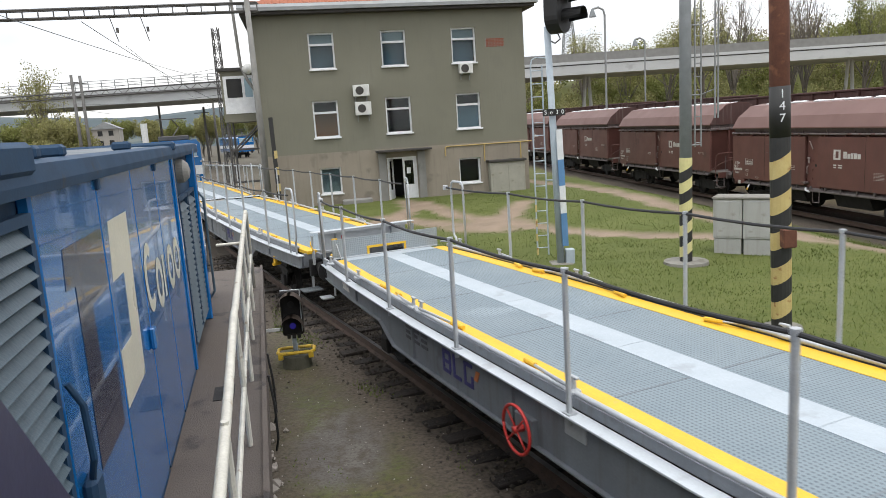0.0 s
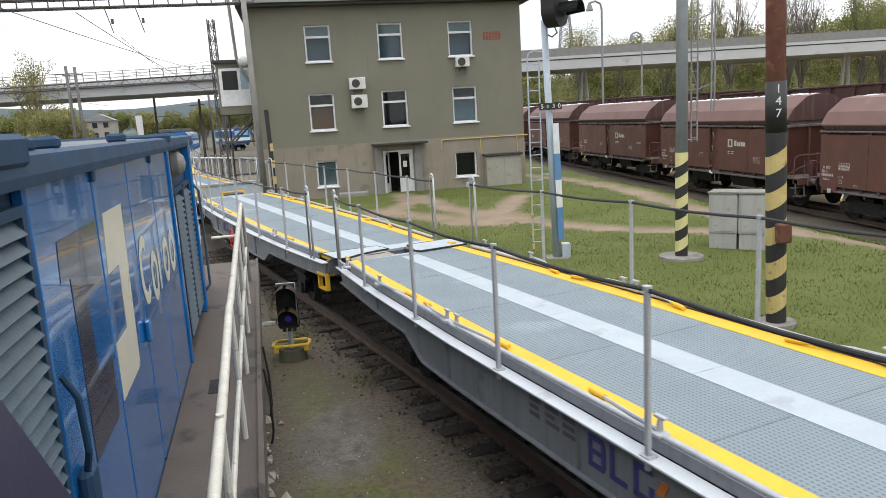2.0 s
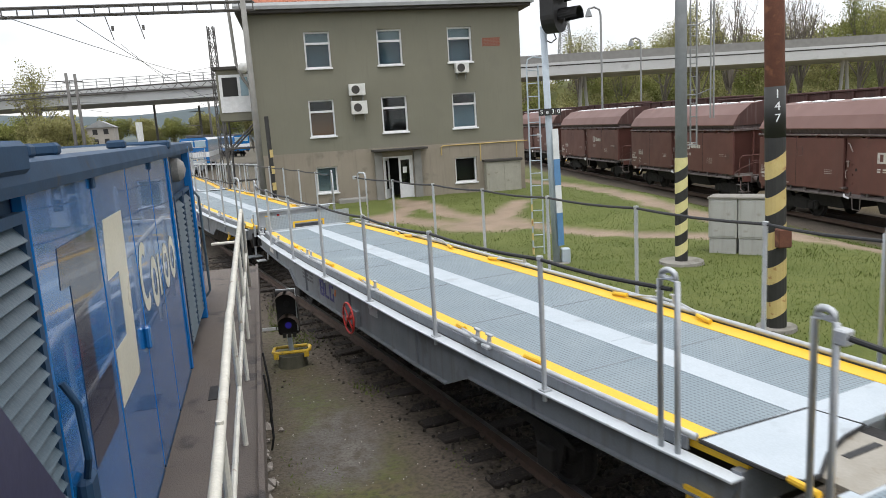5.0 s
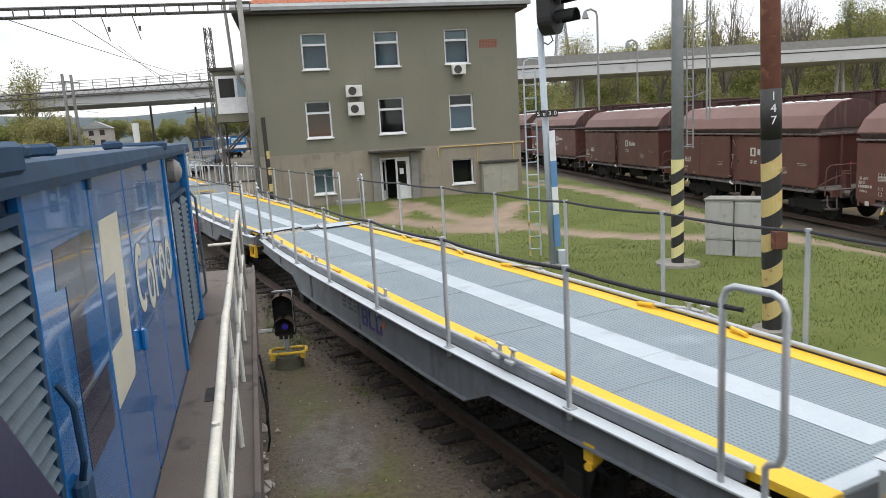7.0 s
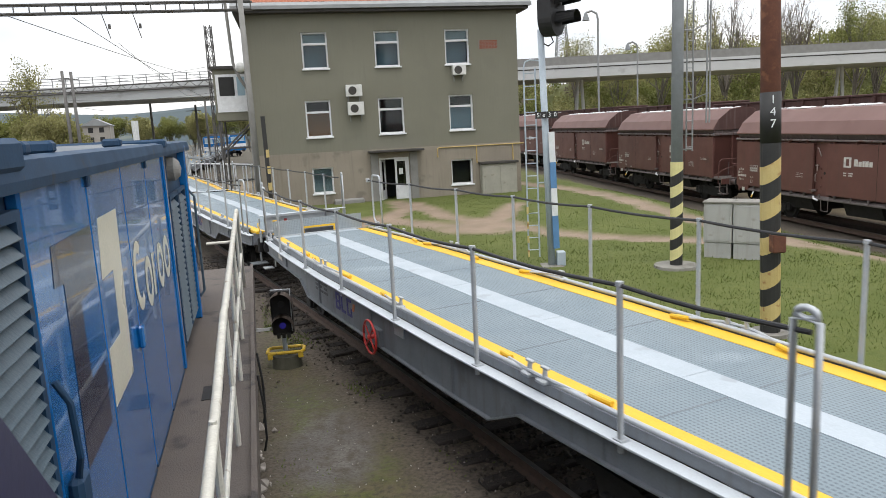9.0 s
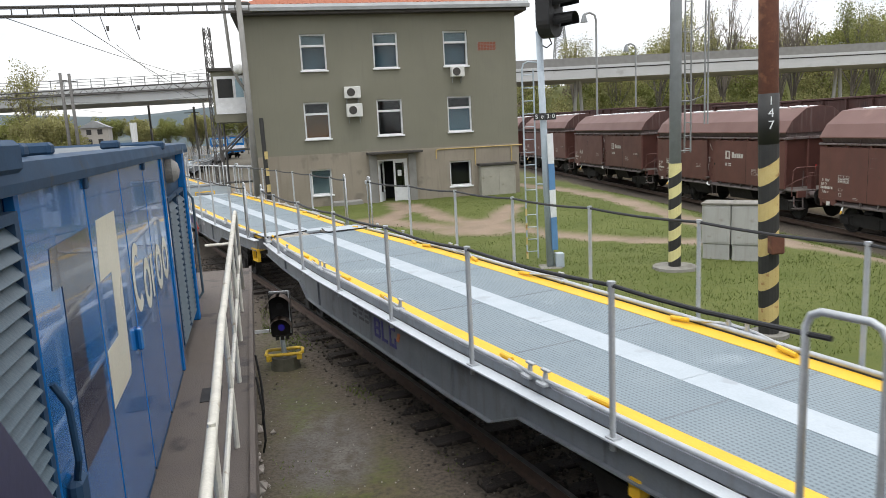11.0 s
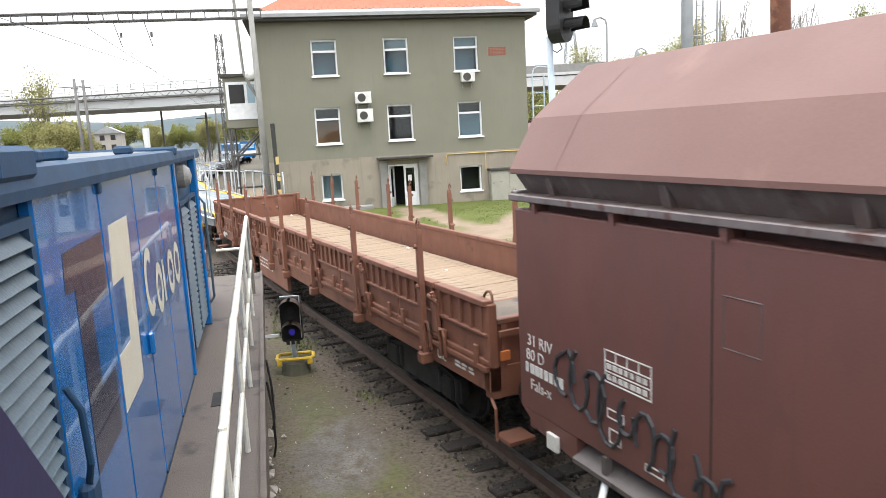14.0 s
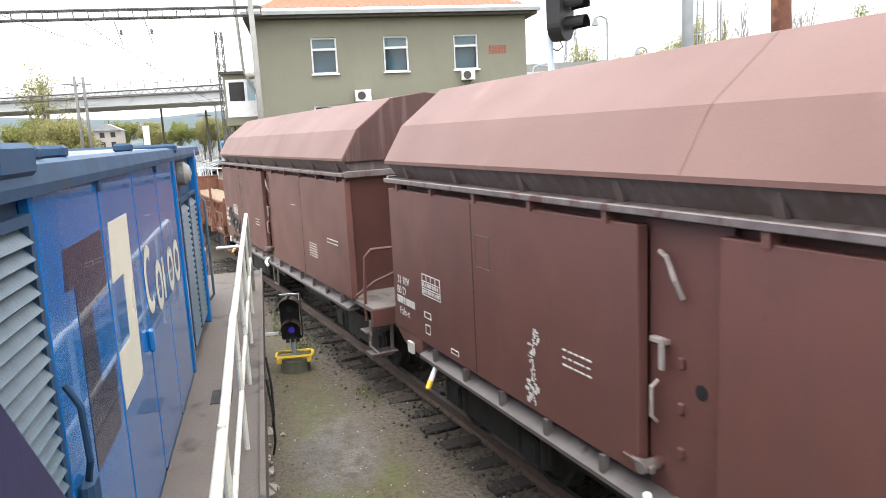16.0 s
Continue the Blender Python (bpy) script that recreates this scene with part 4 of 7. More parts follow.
        hook(w, r, -1)
        part("uncoupling_handle", tube(B(), [(-1.0, r - 0.02, ZL - 0.3), (-1.0, r - 0.12, ZL - 0.42), (-0.95, r - 0.2, ZL - 0.5), (-0.72, r - 0.22, ZL - 0.48)], 0.016, 6), M["deck_yellow"], w, "yellow uncoupling handle")
        st = part("step_hanger", prism(B(), [(-1.27, ZL - 0.1), (-1.2, ZL - 0.1), (-1.21, 0.64), (-1.26, 0.64)], r - 0.03, r - 0.005), M["galv"], w)
        part("step_plate", box(B(), -1.34, -0.94, r - 0.32, r + 0.06, 0.61, 0.64, 0.006), M["grating_step"], st, "open mesh footstep")
        bm = B()
        box(bm, -1.46, -1.4, r + 1.9, r + 2.02, ZL - 0.42, ZL - 0.26)
        cyl(bm, (-1.5, r + 1.92, ZL - 0.44), (-1.3, r + 2.0, ZL - 0.44), 0.04, seg=8)
        part("lashing_hook", bm, M["deck_yellow"], w, "yellow lashing hook")
    # owner's mark as three outlined blocks on the sill web, with a small red slash
    om = None
    yc = f - (5.72 if leading else 7.5)
    z0, z1 = ZL - 0.4, ZL - 0.12
    for k, sides in enumerate(("tblrm", "bl", "tblg")):
        y = yc - k * 0.28
        bm = B()
        for c, q in (("t", (y - 0.2, y, z1 - 0.045, z1)), ("b", (y - 0.2, y, z0, z0 + 0.045)), ("l", (y - 0.05, y, z0, z1)), ("r", (y - 0.22, y - 0.17, z0 + 0.03, z1 - 0.03)),
                     ("m", (y - 0.18, y, z0 + 0.12, z0 + 0.16)), ("g", (y - 0.22, y - 0.17, z0, z0 + 0.14))):
            if c in sides:
                box(bm, -1.448, -1.441, *q)
        om = part("owner_mark", bm, M["blg_blue"], w, "dark blue outlined block mark")
    part("mark_slash", prism(B(), [(yc - 0.88, z0 + 0.12), (yc - 0.8, z0 + 0.12), (yc - 0.86, z0 + 0.24), (yc - 0.94, z0 + 0.24)], -1.448, -1.441, "x"), M["hazard_orange"], om)
    nb = bars(B(), -1.443, f - (4.55 if leading else 6.6), ZL - 0.1, 0.8, 0.22, 3, words=3, seed=12)
    part("notice_marking", nb, M["stencil"], w, "dark stencilled data lines")
    return w


# how far the sides draw in towards a deck's ends: metres from the end, share of the full width
TAPER = [(0.0, 0.855), (0.6, 0.885), (2.0, 0.94), (3.2, 0.968), (5.0, 1.0)]
PLAIN = ("buffer", "wheel", "axle", "spring", "coupling", "underframe", "bridge", "slot", "plate_hinge", "cover", "plate_rim", "gate", "step_plate")


def narrow_ends(w):
    """Draws the sides of a deck in towards both of its ends."""
    for o in w.children_recursive:
        if o.name.startswith(PLAIN):
            continue
        bm = bmesh.new()
        bm.from_mesh(o.data)
        lo, hi = min(v.co.y for v in bm.verts), max(v.co.y for v in bm.verts)
        for d, _ in TAPER[1:]:
            for y in (HALF - d, d - HALF):
                if lo < y < hi:
                    bmesh.ops.bisect_plane(bm, geom=bm.verts[:] + bm.edges[:] + bm.faces[:], plane_co=(0, y, 0), plane_no=(0, 1, 0))
        for v in bm.verts:
            v.co.x *= float(np.interp(HALF - abs(v.co.y), [d for d, _ in TAPER], [k for _, k in TAPER]))
        bm.to_mesh(o.data)
        bm.free()


lead_unit = carrier_unit("empty grey car carrier deck with yellow edges and rope railings", True)
trail_unit = carrier_unit("empty grey car carrier deck with an upright end gate", False)
for unit in (lead_unit, trail_unit):
    narrow_ends(unit)


def text_mesh(body, size, material, name):
    cu = bpy.data.curves.new(name, "FONT")
    cu.body, cu.size, cu.align_x, cu.align_y, cu.extrude = body, size, "CENTER", "CENTER", 0.002
    tmp = new(name, cu)
    me = bpy.data.meshes.new_from_object(tmp.evaluated_get(bpy.context.evaluated_depsgraph_get()))
    bpy.data.objects.remove(tmp)
    me.materials.append(material)
    return me


WORDS = {word: text_mesh(word, 0.15, M["marking"], "lettering") for word in ("31 RIV", "80 D", "Fals-x", "UIC")}


def flat_wagon():
    """Empty brown flat wagon with low drop sides, stakes and a plank floor."""
    w = thing("flat_wagon", "empty rust-brown flat wagon with stakes and a worn plank floor", "freight wagon")
    L = 17.3
    f, r = L / 2, -L / 2
    X = 1.40
    zf, zt = 1.27, 2.02
    rib = mesh_of("rib", box(B(), -X - 0.018, -X + 0.03, -0.025, 0.025, 1.66, zt - 0.07), M["flat_brown"])
    hinge = mesh_of("hinge", box(B(), -X - 0.05, -X - 0.01, -0.04, 0.04, 1.22, 1.5, 0.01), M["flat_brown"])
    for s in (-1, 1):
        a, b = (min(s * X, s * (X - 0.14)), max(s * X, s * (X - 0.14)))
        sole = part("sole_bar", box(B(), a, b, r, f, 1.0, 1.27), M["flat_brown"], w, "rusty brown sole bar")
        bm = B()
        box(bm, min(s * (X + 0.05), s * (X - 0.02)), max(s * (X + 0.05), s * (X - 0.02)), r, f, 1.24, 1.29)
        part("sole_flange", bm, M["flat_brown"], sole)
        n = 14 if s < 0 else 6
        seg = L / n
        zt = 2.02 if s < 0 else 1.88
        for k in range(n):
            gap = 0.02 if s < 0 else 0.002
            y0, y1 = r + k * seg + gap, r + (k + 1) * seg - gap
            d = part("drop_side", box(B(), *sorted((s * (X - 0.02), s * (X - 0.06))), y0, y1, 1.30, zt - 0.04), M["flat_brown"], w, "ribbed rusty drop side" if s < 0 else "plain rusty drop side")
            for nm, xa, xb, za, zb in (("top_rail", 0.03, 0.08, zt - 0.07, zt), ("middle_rail", 0.025, 0.04, 1.62, 1.66), ("bottom_rail", 0.02, 0.04, 1.30, 1.36)):
                part(nm, box(B(), *sorted((s * (X + xa), s * (X - xb))), y0, y1, za, zb, 0.008), M["flat_brown"], d)
            if s < 0:
                for j in range(5):
                    same("rib", rib, d, pose(0, y0 + 0.1 + j * (y1 - y0 - 0.2) / 4, 0))
                for j in (0.18, 0.82):
                    same("hinge", hinge, d, pose(0, y0 + (y1 - y0) * j, 0))
            if s < 0 and k % 2 == 0:
                bm = B()
                y = y1 - 0.02
                cyl(bm, (-X - 0.07, y - 0.12, 1.82), (-X - 0.07, y + 0.12, 1.86), 0.025, seg=8)
                cyl(bm, (-X - 0.02, y, 1.7), (-X - 0.07, y, 1.92), 0.03, seg=8)
                box(bm, -X - 0.06, -X, y - 0.07, y + 0.07, 1.42, 1.78, 0.01)
                part("side_latch", bm, M["flat_brown"], d)
                for dy in (-0.2, 0.2):
                    bm = tube(B(), [(-X - 0.05, y + dy - 0.05, 1.16), (-X - 0.07, y + dy - 0.06, 1.42), (-X - 0.07, y + dy - 0.03, 1.5), (-X - 0.07, y + dy + 0.03, 1.5), (-X - 0.07, y + dy + 0.06, 1.42), (-X - 0.05, y + dy + 0.05, 1.16)], 0.022, 7)
                    part("lashing_ring", bm, M["flat_brown"], d, "upright steel lashing loop")
                part("latch_spike", cyl(B(), (-X - 0.1, y - 0.1, 1.9), (-X - 0.06, y + 0.1, 1.84), 0.014, seg=6), M["flat_brown"], d)
        # stakes
        for k, back in enumerate((1.4, 3.42, 5.55, 7.75, 9.0, 11.0, 13.4, 15.8)):
            y = f - back
            bm = B()
            lean = random.Random(k + 10 * s).uniform(-0.03, 0.03)
            prism(bm, [(y - 0.055, 1.0), (y + 0.055, 1.0), (y + 0.052, 1.95), (y + 0.036 + lean, 2.0), (y + 0.034 + lean, 2.6), (y + 0.02 + lean, 2.66), (y - 0.02 + lean, 2.66), (y - 0.034 + lean, 2.6), (y - 0.036 + lean, 2.0), (y - 0.052, 1.95)], min(s * (X + 0.04), s * (X + 0.11)), max(s * (X + 0.04), s * (X + 0.11)), "x")
            st = part("stake", bm, M["flat_brown"], w, "upright steel stake")
            ht = tube(B(), [(s * (X + 0.085), y + lean, 2.66), (s * (X + 0.085), y + lean + 0.02, 2.74), (s * (X + 0.085), y + lean - 0.02, 2.79), (s * (X + 0.085), y + lean - 0.06, 2.76), (s * (X + 0.085), y + lean - 0.06, 2.71)], 0.014, 6)
            part("stake_hook", ht, M["flat_brown"], st)
            for zz in (1.15, 1.95, 2.45):
                part("rivet", cyl(B(), (s * (X + 0.12), y + lean * (zz - 1), zz), (s * (X + 0.15), y + lean * (zz - 1), zz), 0.028, seg=8), M["flat_brown"], st)
            bm2 = box(B(), min(s * (X - 0.02), s * (X + 0.15)), max(s * (X - 0.02), s * (X + 0.15)), y - 0.075, y + 0.075, 0.95, 1.1, 0.02)
            part("stake_pocket", bm2, M["flat_brown"], st)
    # ends
    for d, y in ((1, f), (-1, r)):
        h = part("headstock", box(B(), -1.38, 1.38, y - 0.14 if d > 0 else y, y if d > 0 else y + 0.14, 0.92, 1.27), M["flat_brown"], w)
        zt_end = 2.05 if d > 0 else 1.8
        ya, yb = (y - 0.08, y - 0.03) if d > 0 else (y + 0.03, y + 0.08)
        eb = part("end_board", box(B(), -1.28, 1.28, ya, yb, 1.27, zt_end), M["flat_brown"], w, "rusty end board")
        part("top_rail", box(B(), -1.28, 1.28, ya - 0.03, yb + 0.03, zt_end - 0.06, zt_end + 0.003, 0.01), M["flat_brown"], eb)
        for k in range(6):
            x = -1.2 + k * 0.48
            part("rib", box(B(), x - 0.03, x + 0.03, ya - 0.03, yb + 0.03, 1.27, zt_end - 0.06), M["flat_brown"], eb)
        if d < 0:
            part("middle_rail", box(B(), -1.28, 1.28, ya - 0.06, ya - 0.03, 1.6, 1.68, 0.01), M["flat_brown"], eb)
            # black sheet laid on the board to paint the recess's shadow
            part("shadow_recess", box(B(), -1.0, 1.0, ya - 0.012, ya - 0.002, 1.3, 1.56), M["under"], eb, "dark lower panel painted as the shade of a recess")
        for x in (-1.34, 1.34):
            bm = B()
            box(bm, x - 0.06, x + 0.06, y - 0.13 if d > 0 else y, y if d > 0 else y + 0.13, 1.0, 2.06 if d > 0 else 1.98, 0.012)
            part("corner_post", bm, M["flat_brown"], w)
        for x in (-0.87, 0.87):
            buffer(w, x, y - 0.05 * d, d, 1.06, M["flat_brown"])
        hook(w, y, d)
        part("shunter_step", box(B(), -1.38, -1.05, y + 0.02 * d if d > 0 else y - 0.32, y + 0.32 if d > 0 else y - 0.02, 0.5, 0.54), M["flat_brown"], w)
        tube_bm = tube(B(), [(-1.42, y + 0.05 * d, 0.95), (-1.46, y + 0.2 * d, 0.9), (-1.46, y + 0.2 * d, 0.55)], 0.018, 6)
        part("step_hanger", tube_bm, M["flat_brown"], w)
    # plank floor
    me = mesh_of("plank", box(B(), -1.24, 1.24, -0.1095, 0.1095, 1.28, 1.335, 0.003), M["plank"])
    rnd = random.Random(11)
    n = int((L - 0.2) / 0.222)
    for k in range(n):
        same("plank", me, w, pose(rnd.uniform(-0.01, 0.01), r + 0.2 + k * 0.222, rnd.uniform(-0.004, 0.006), 0, 0, rnd.uniform(-0.15, 0.15)))
    part("floor_sheet", box(B(), -1.23, 1.23, r + 0.15, r + 2.3, 1.342, 1.35), M["floor_sheet"], w, "scuffed grey plywood floor sheet")
    part("floor_seam", box(B(), -1.23, 1.23, r + 2.3, r + 2.36, 1.34, 1.352), M["flat_brown"], w)
    for x in (-1.3, 1.3):
        lp = tube(B(), [(x, r + 0.05, 1.95), (x, r + 0.06, 2.06), (x, r + 0.1, 2.1), (x, r + 0.16, 2.09), (x, r + 0.22, 2.04), (x, r + 0.25, 1.97)], 0.016, 8)
        part("corner_loop", lp, M["flat_brown"], w, "bent steel corner loop")
        part("reflector", box(B(), x * 0.93 - 0.06, x * 0.93 + 0.06, r - 0.03, r - 0.004, 1.34, 1.45, 0.005), M["hazard_orange"], w, "faded orange reflector")
    bar = cyl(B(), (-0.95, r - 0.06, 1.68), (-0.5, r - 0.1, 1.76), 0.02, seg=6)
    part("end_bolt", bar, M["tread"], w)
    bar = cyl(B(), (0.4, r - 0.06, 1.68), (0.85, r - 0.1, 1.76), 0.02, seg=6)
    part("end_bolt", bar, M["tread"], w)
    part("underframe", box(B(), -1.2, 1.2, r + 0.1, f - 0.1, 1.05, 1.27), M["under"], w)
    bm = B()
    prism(bm, [(-5.6, 1.05), (5.6, 1.05), (4.4, 0.72), (-4.4, 0.72)], -0.7, -0.6, "x")
    prism(bm, [(-5.6, 1.05), (5.6, 1.05), (4.4, 0.72), (-4.4, 0.72)], 0.6, 0.7, "x")
    part("centre_girder", bm, M["under"], w)
    for y in (f - 2.6, r + 2.6):
        bogie(w, y, 0.46)
    # side tool lockers, brake wheel, markings
    for k, (y0, y1, z0) in enumerate(((3.2, 4.4, 0.6), (-0.2, 2.4, 0.62))):
        lk = part("side_panel", box(B(), -X - 0.03, -X + 0.05, y0 - 0.0, y1, z0, 1.24, 0.01), M["flat_brown"], w, "brown steel lettering panel")
        bm = B()
        bars(bm, -X - 0.03, y1 - 0.14, 1.08, (y1 - y0) * 0.5, 0.27, 3, gap=0.62, words=4 + 3 * k, seed=k)
        part("lettering", bm, M["marking"], lk)
    bm = B()
    box(bm, -X - 0.034, -X - 0.026, 6.9, 7.2, 1.05, 1.2)
    bars(bm, -X - 0.03, 6.85, 1.2, 0.55, 0.14, 1, words=1)
    part("lettering", bm, M["marking"], w)
    same("lettering", WORDS["UIC"], w, Matrix(((0, 0, -1, -X - 0.003), (-1, 0, 0, f - 16.15), (0, 1, 0, 1.12), (0, 0, 0, 1))))
    bm = bars(B(), -X - 0.004, f - 16.5, 1.17, 0.5, 0.09, 2, words=3, seed=9)
    part("lettering", bm, M["marking"], w)
    handwheel(w, -X - 0.12, 2.85, 0.78, 0.27, M["flat_brown"], "rust-red brake handwheel")
    bm = B()
    rnd = random.Random(4)
    for x, y, rad in ((0.95, f - 0.5, 0.05), (1.1, f - 9.6, 0.04), (-0.2, f - 5.1, 0.025), (0.6, f - 12.4, 0.03)):
        bmesh.ops.create_icosphere(bm, subdivisions=1, radius=rad, matrix=pose(x, y, 1.345))
    part("litter", bm, M["sign_white"], w, "scattered white scraps")["kind"] = "stuff"
    return w


flat = flat_wagon()


def hopper(label, group, number_seed=1, graffiti=0, white_logo=False):
    """Closed brown hopper wagon with a folded roof, side flaps and an end platform at its rear."""
    w = thing("hopper_wagon", label, "freight wagon", group=group)
    f, r = 5.9, -4.82           # body between these; the platform lies behind r
    X = 1.45
    # roof
    roof = [(-X - 0.02, 3.42), (-X - 0.02, 3.46), (-1.2, 3.9), (-0.6, 4.36), (0, 4.44), (0.6, 4.36), (1.2, 3.9), (X + 0.02, 3.46), (X + 0.02, 3.42)]
    bm = B()
    prism(bm, roof, r - 0.02, f + 0.02)
    rf = part("roof", bm, M["wagon_roof"], w, "reddish brown folded roof, paler than the sides")
    bm = B()
    for y in (r + 5.35, f - 0.7):
        for (xa, za), (xb, zb) in zip(roof[1:-1], roof[2:-1]):
            n = Vector((za - zb, 0, xb - xa)).normalized() * 0.003
            vs = [bm.verts.new(p) for p in ((xa + n.x, y - 0.004, za + n.z), (xb + n.x, y - 0.004, zb + n.z), (xb + n.x, y + 0.004, zb + n.z), (xa + n.x, y + 0.004, za + n.z))]
            bm.faces.new(vs)
    part("roof_seam", bm, M["wagon_roof"], rf)
    for y0, y1 in ((r - 0.035, r - 0.02), (f + 0.02, f + 0.035)):
        part("roof_end", prism(B(), [(x * 0.985, z - 0.01) for x, z in roof], y0, y1), M["wagon_end"], rf, "dark brown roof end with grimy streaks")
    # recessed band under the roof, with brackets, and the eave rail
    part("upper_band", prism(B(), [(-1.44, 3.42), (-1.28, 3.2), (1.28, 3.2), (1.44, 3.42)], r + 0.02, f - 0.02), M["band_dark"], w)
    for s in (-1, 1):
        me = mesh_of("band_bracket", prism(B(), [(s * 1.43, 3.42), (s * 1.29, 3.22), (s * 1.36, 3.22)], -0.04, 0.04), M["band_dark"])
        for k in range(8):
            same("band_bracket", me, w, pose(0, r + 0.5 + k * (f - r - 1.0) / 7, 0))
    for s in (-1, 1):
        bm = B()
        a, b = sorted((s * 1.50, s * 1.26))
        box(bm, a, b, r - 0.02, f + 0.02, 3.175, 3.235, 0.008)
        part("eave_rail", bm, M["eave_steel"], w, "worn bare steel eave rail")
    for y0, y1 in ((f - 0.05, f + 0.05), (r - 0.08, r + 0.02)):
        part("eave_end", box(B(), -1.45, 1.45, y0, y1, 3.16, 3.26, 0.008), M["eave_steel"], w)
    # side walls: front and rear flaps with a narrow valve bay between
    g0, g1 = 0.95, 0.2
    part("body_core", prism(B(), [(-1.26, 3.18), (1.26, 3.18), (1.26, 1.15), (-1.26, 1.15)], r + 0.55, f - 0.05), M["wagon_brown"], w)
    for s in (-1, 1):
        for y0, y1 in ((g0, f), (r, g1)):
            bm = B()
            a, b = sorted((s * X, s * (X - 0.1)))
            box(bm, a, b, y0, y1, 1.22, 3.1, 0.01)
            fl = part("side_flap", bm, M["wagon_brown"], w, "large flat brown steel side flap")
            me = mesh_of("flap_hinge", box(B(), *sorted((s * (X + 0.02), s * (X - 0.12))), -0.03, 0.03, 3.08, 3.18), M["wagon_brown"])
            for k in range(5):
                same("flap_hinge", me, fl, pose(0, y0 + 0.35 + k * (y1 - y0 - 0.7) / 4, 0))
            bm = B()
            yy = y0 + (y1 - y0) * 0.52
            box(bm, *sorted((s * (X + 0.003), s * (X - 0.02))), yy - 0.006, yy + 0.006, 1.24, 3.08)
            part("flap_seam", bm, M["under"], fl)
        # bottom ledge
        bm = B()
        prism(bm, [(s * 1.5, 1.02), (s * 1.5, 1.06), (s * 1.3, 1.16), (s * 1.3, 1.02)], r + 0.1, f - 0.9)
        for k in range(12):
            y = r + 0.5 + k * (f - r - 1.8) / 11
            box(bm, *sorted((s * 1.48, s * 1.42)), y - 0.03, y + 0.03, 1.04, 1.22)
        part("bottom_ledge", bm, M["ledge"], w, "grimy steel ledge below the flaps")
        # valve bay
        bm = B()
        box(bm, *sorted((s * 1.33, s * 1.27)), g1, g0, 1.1, 3.14)
        bay = part("valve_bay", bm, M["wagon_brown"], w)
        x = s * 1.36
        bm = tube(B(), [(x, 0.82, 2.92), (x + s * 0.05, 0.7, 2.9), (x + s * 0.05, 0.62, 2.75), (x, 0.6, 2.62)], 0.02, 6)
        part("bay_lever", bm, M["worn_pale"], bay)
        for k in range(3):
            part("bay_lug", box(B(), *sorted((x, s * 1.32)), 0.6, 0.65, 2.12 - 0.33 * k, 2.2 - 0.33 * k, 0.008), M["wagon_brown"], bay)
        bm = tube(B(), [(x, 0.84, 1.98), (x + s * 0.06, 0.84, 1.94), (x + s * 0.06, 0.84, 1.72), (x, 0.84, 1.66)], 0.016, 6)
        part("bay_handle", bm, M["worn_pale"], bay, "worn pale grab handle")
        bm = box(B(), *sorted((x + s * 0.02, x + s * 0.05)), 0.74, 0.79, 2.08, 2.32, 0.008)
        box(bm, *sorted((x - s * 0.03, x + s * 0.03)), 0.74, 0.9, 2.26, 2.3, 0.006)
        part("bay_catch", bm, M["worn_pale"], bay, "pale catch bar")
        bm = cyl(B(), (s * 1.335, 0.45, 2.0), (s * 1.325, 0.45, 2.0), 0.055, seg=14)
        part("bay_hole", bm, M["black"], bay)
        bm = B()
        cyl(bm, (s * 1.3, 0.85, 1.34), (s * 1.52, 0.85, 1.34), 0.05, seg=10)
        box(bm, *sorted((s * 1.48, s * 1.42)), 0.78, 1.1, 1.3, 1.36, 0.01)
        part("valve_shaft", bm, M["eave_steel"], bay)
        bm = B()
        tube(bm, [(s * 1.46, 0.84, 1.12), (s * 1.56, 0.7, 1.06), (s * 1.58, 0.46, 1.02)], 0.035, 8)
        part("lever", bm, M["sign_white"], w, "white painted release lever")
        tube_bm = tube(B(), [(s * 1.46, 0.45, 1.1), (s * 1.46, 0.4, 0.62), (s * 1.46, 0.06, 0.62), (s * 1.46, 0.04, 1.1)], 0.02, 6)
        part("step_loop", tube_bm, M["eave_steel"], w)
        bm = B()
        cyl(bm, (s * 1.4, f - 1.25, 1.06), (s * 1.56, f - 1.35, 0.86), 0.03, seg=8)
        lv = part("brake_lever", bm, M["sign_white"], w)
        part("lever_grip", cyl(B(), (s * 1.56, f - 1.35, 0.86), (s * 1.62, f - 1.39, 0.78), 0.034, seg=8), M["deck_yellow"], lv)
        # tapered sill nose at the front, holder with the bill of lading
        bm = B()
        prism(bm, [(f - 0.9, 1.0), (f - 0.9, 1.22), (f - 0.02, 1.22), (f - 0.3, 1.06)], *sorted((s * X, s * (X - 0.08))), "x")
        part("sill_nose", bm, M["wagon_brown"], w)
        part("label_holder", box(B(), *sorted((s * 1.5, s * 1.46)), f - 0.66, f - 0.5, 0.99, 1.14, 0.006), M["marking"], w)
    # hopper ends: upright panel at the front, slanting one over the rear platform
    part("front_end", box(B(), -1.3, 1.3, f - 0.08, f - 0.02, 1.2, 3.2), M["wagon_brown"], w)
    bm = B()
    prism(bm, [(r + 0.06, 3.18), (r + 0.03, 3.18), (r + 0.45, 1.22), (r + 0.5, 1.22)], -1.36, 1.36, "x")
    part("rear_end", bm, M["wagon_brown"], w)
    for s in (-1, 1):
        part("end_stanchion", prism(B(), [(r, 3.14), (r + 0.14, 3.14), (r + 0.35, 1.2), (r + 0.05, 1.2)], *sorted((s * 1.44, s * 1.40)), "x"), M["wagon_brown"], w)
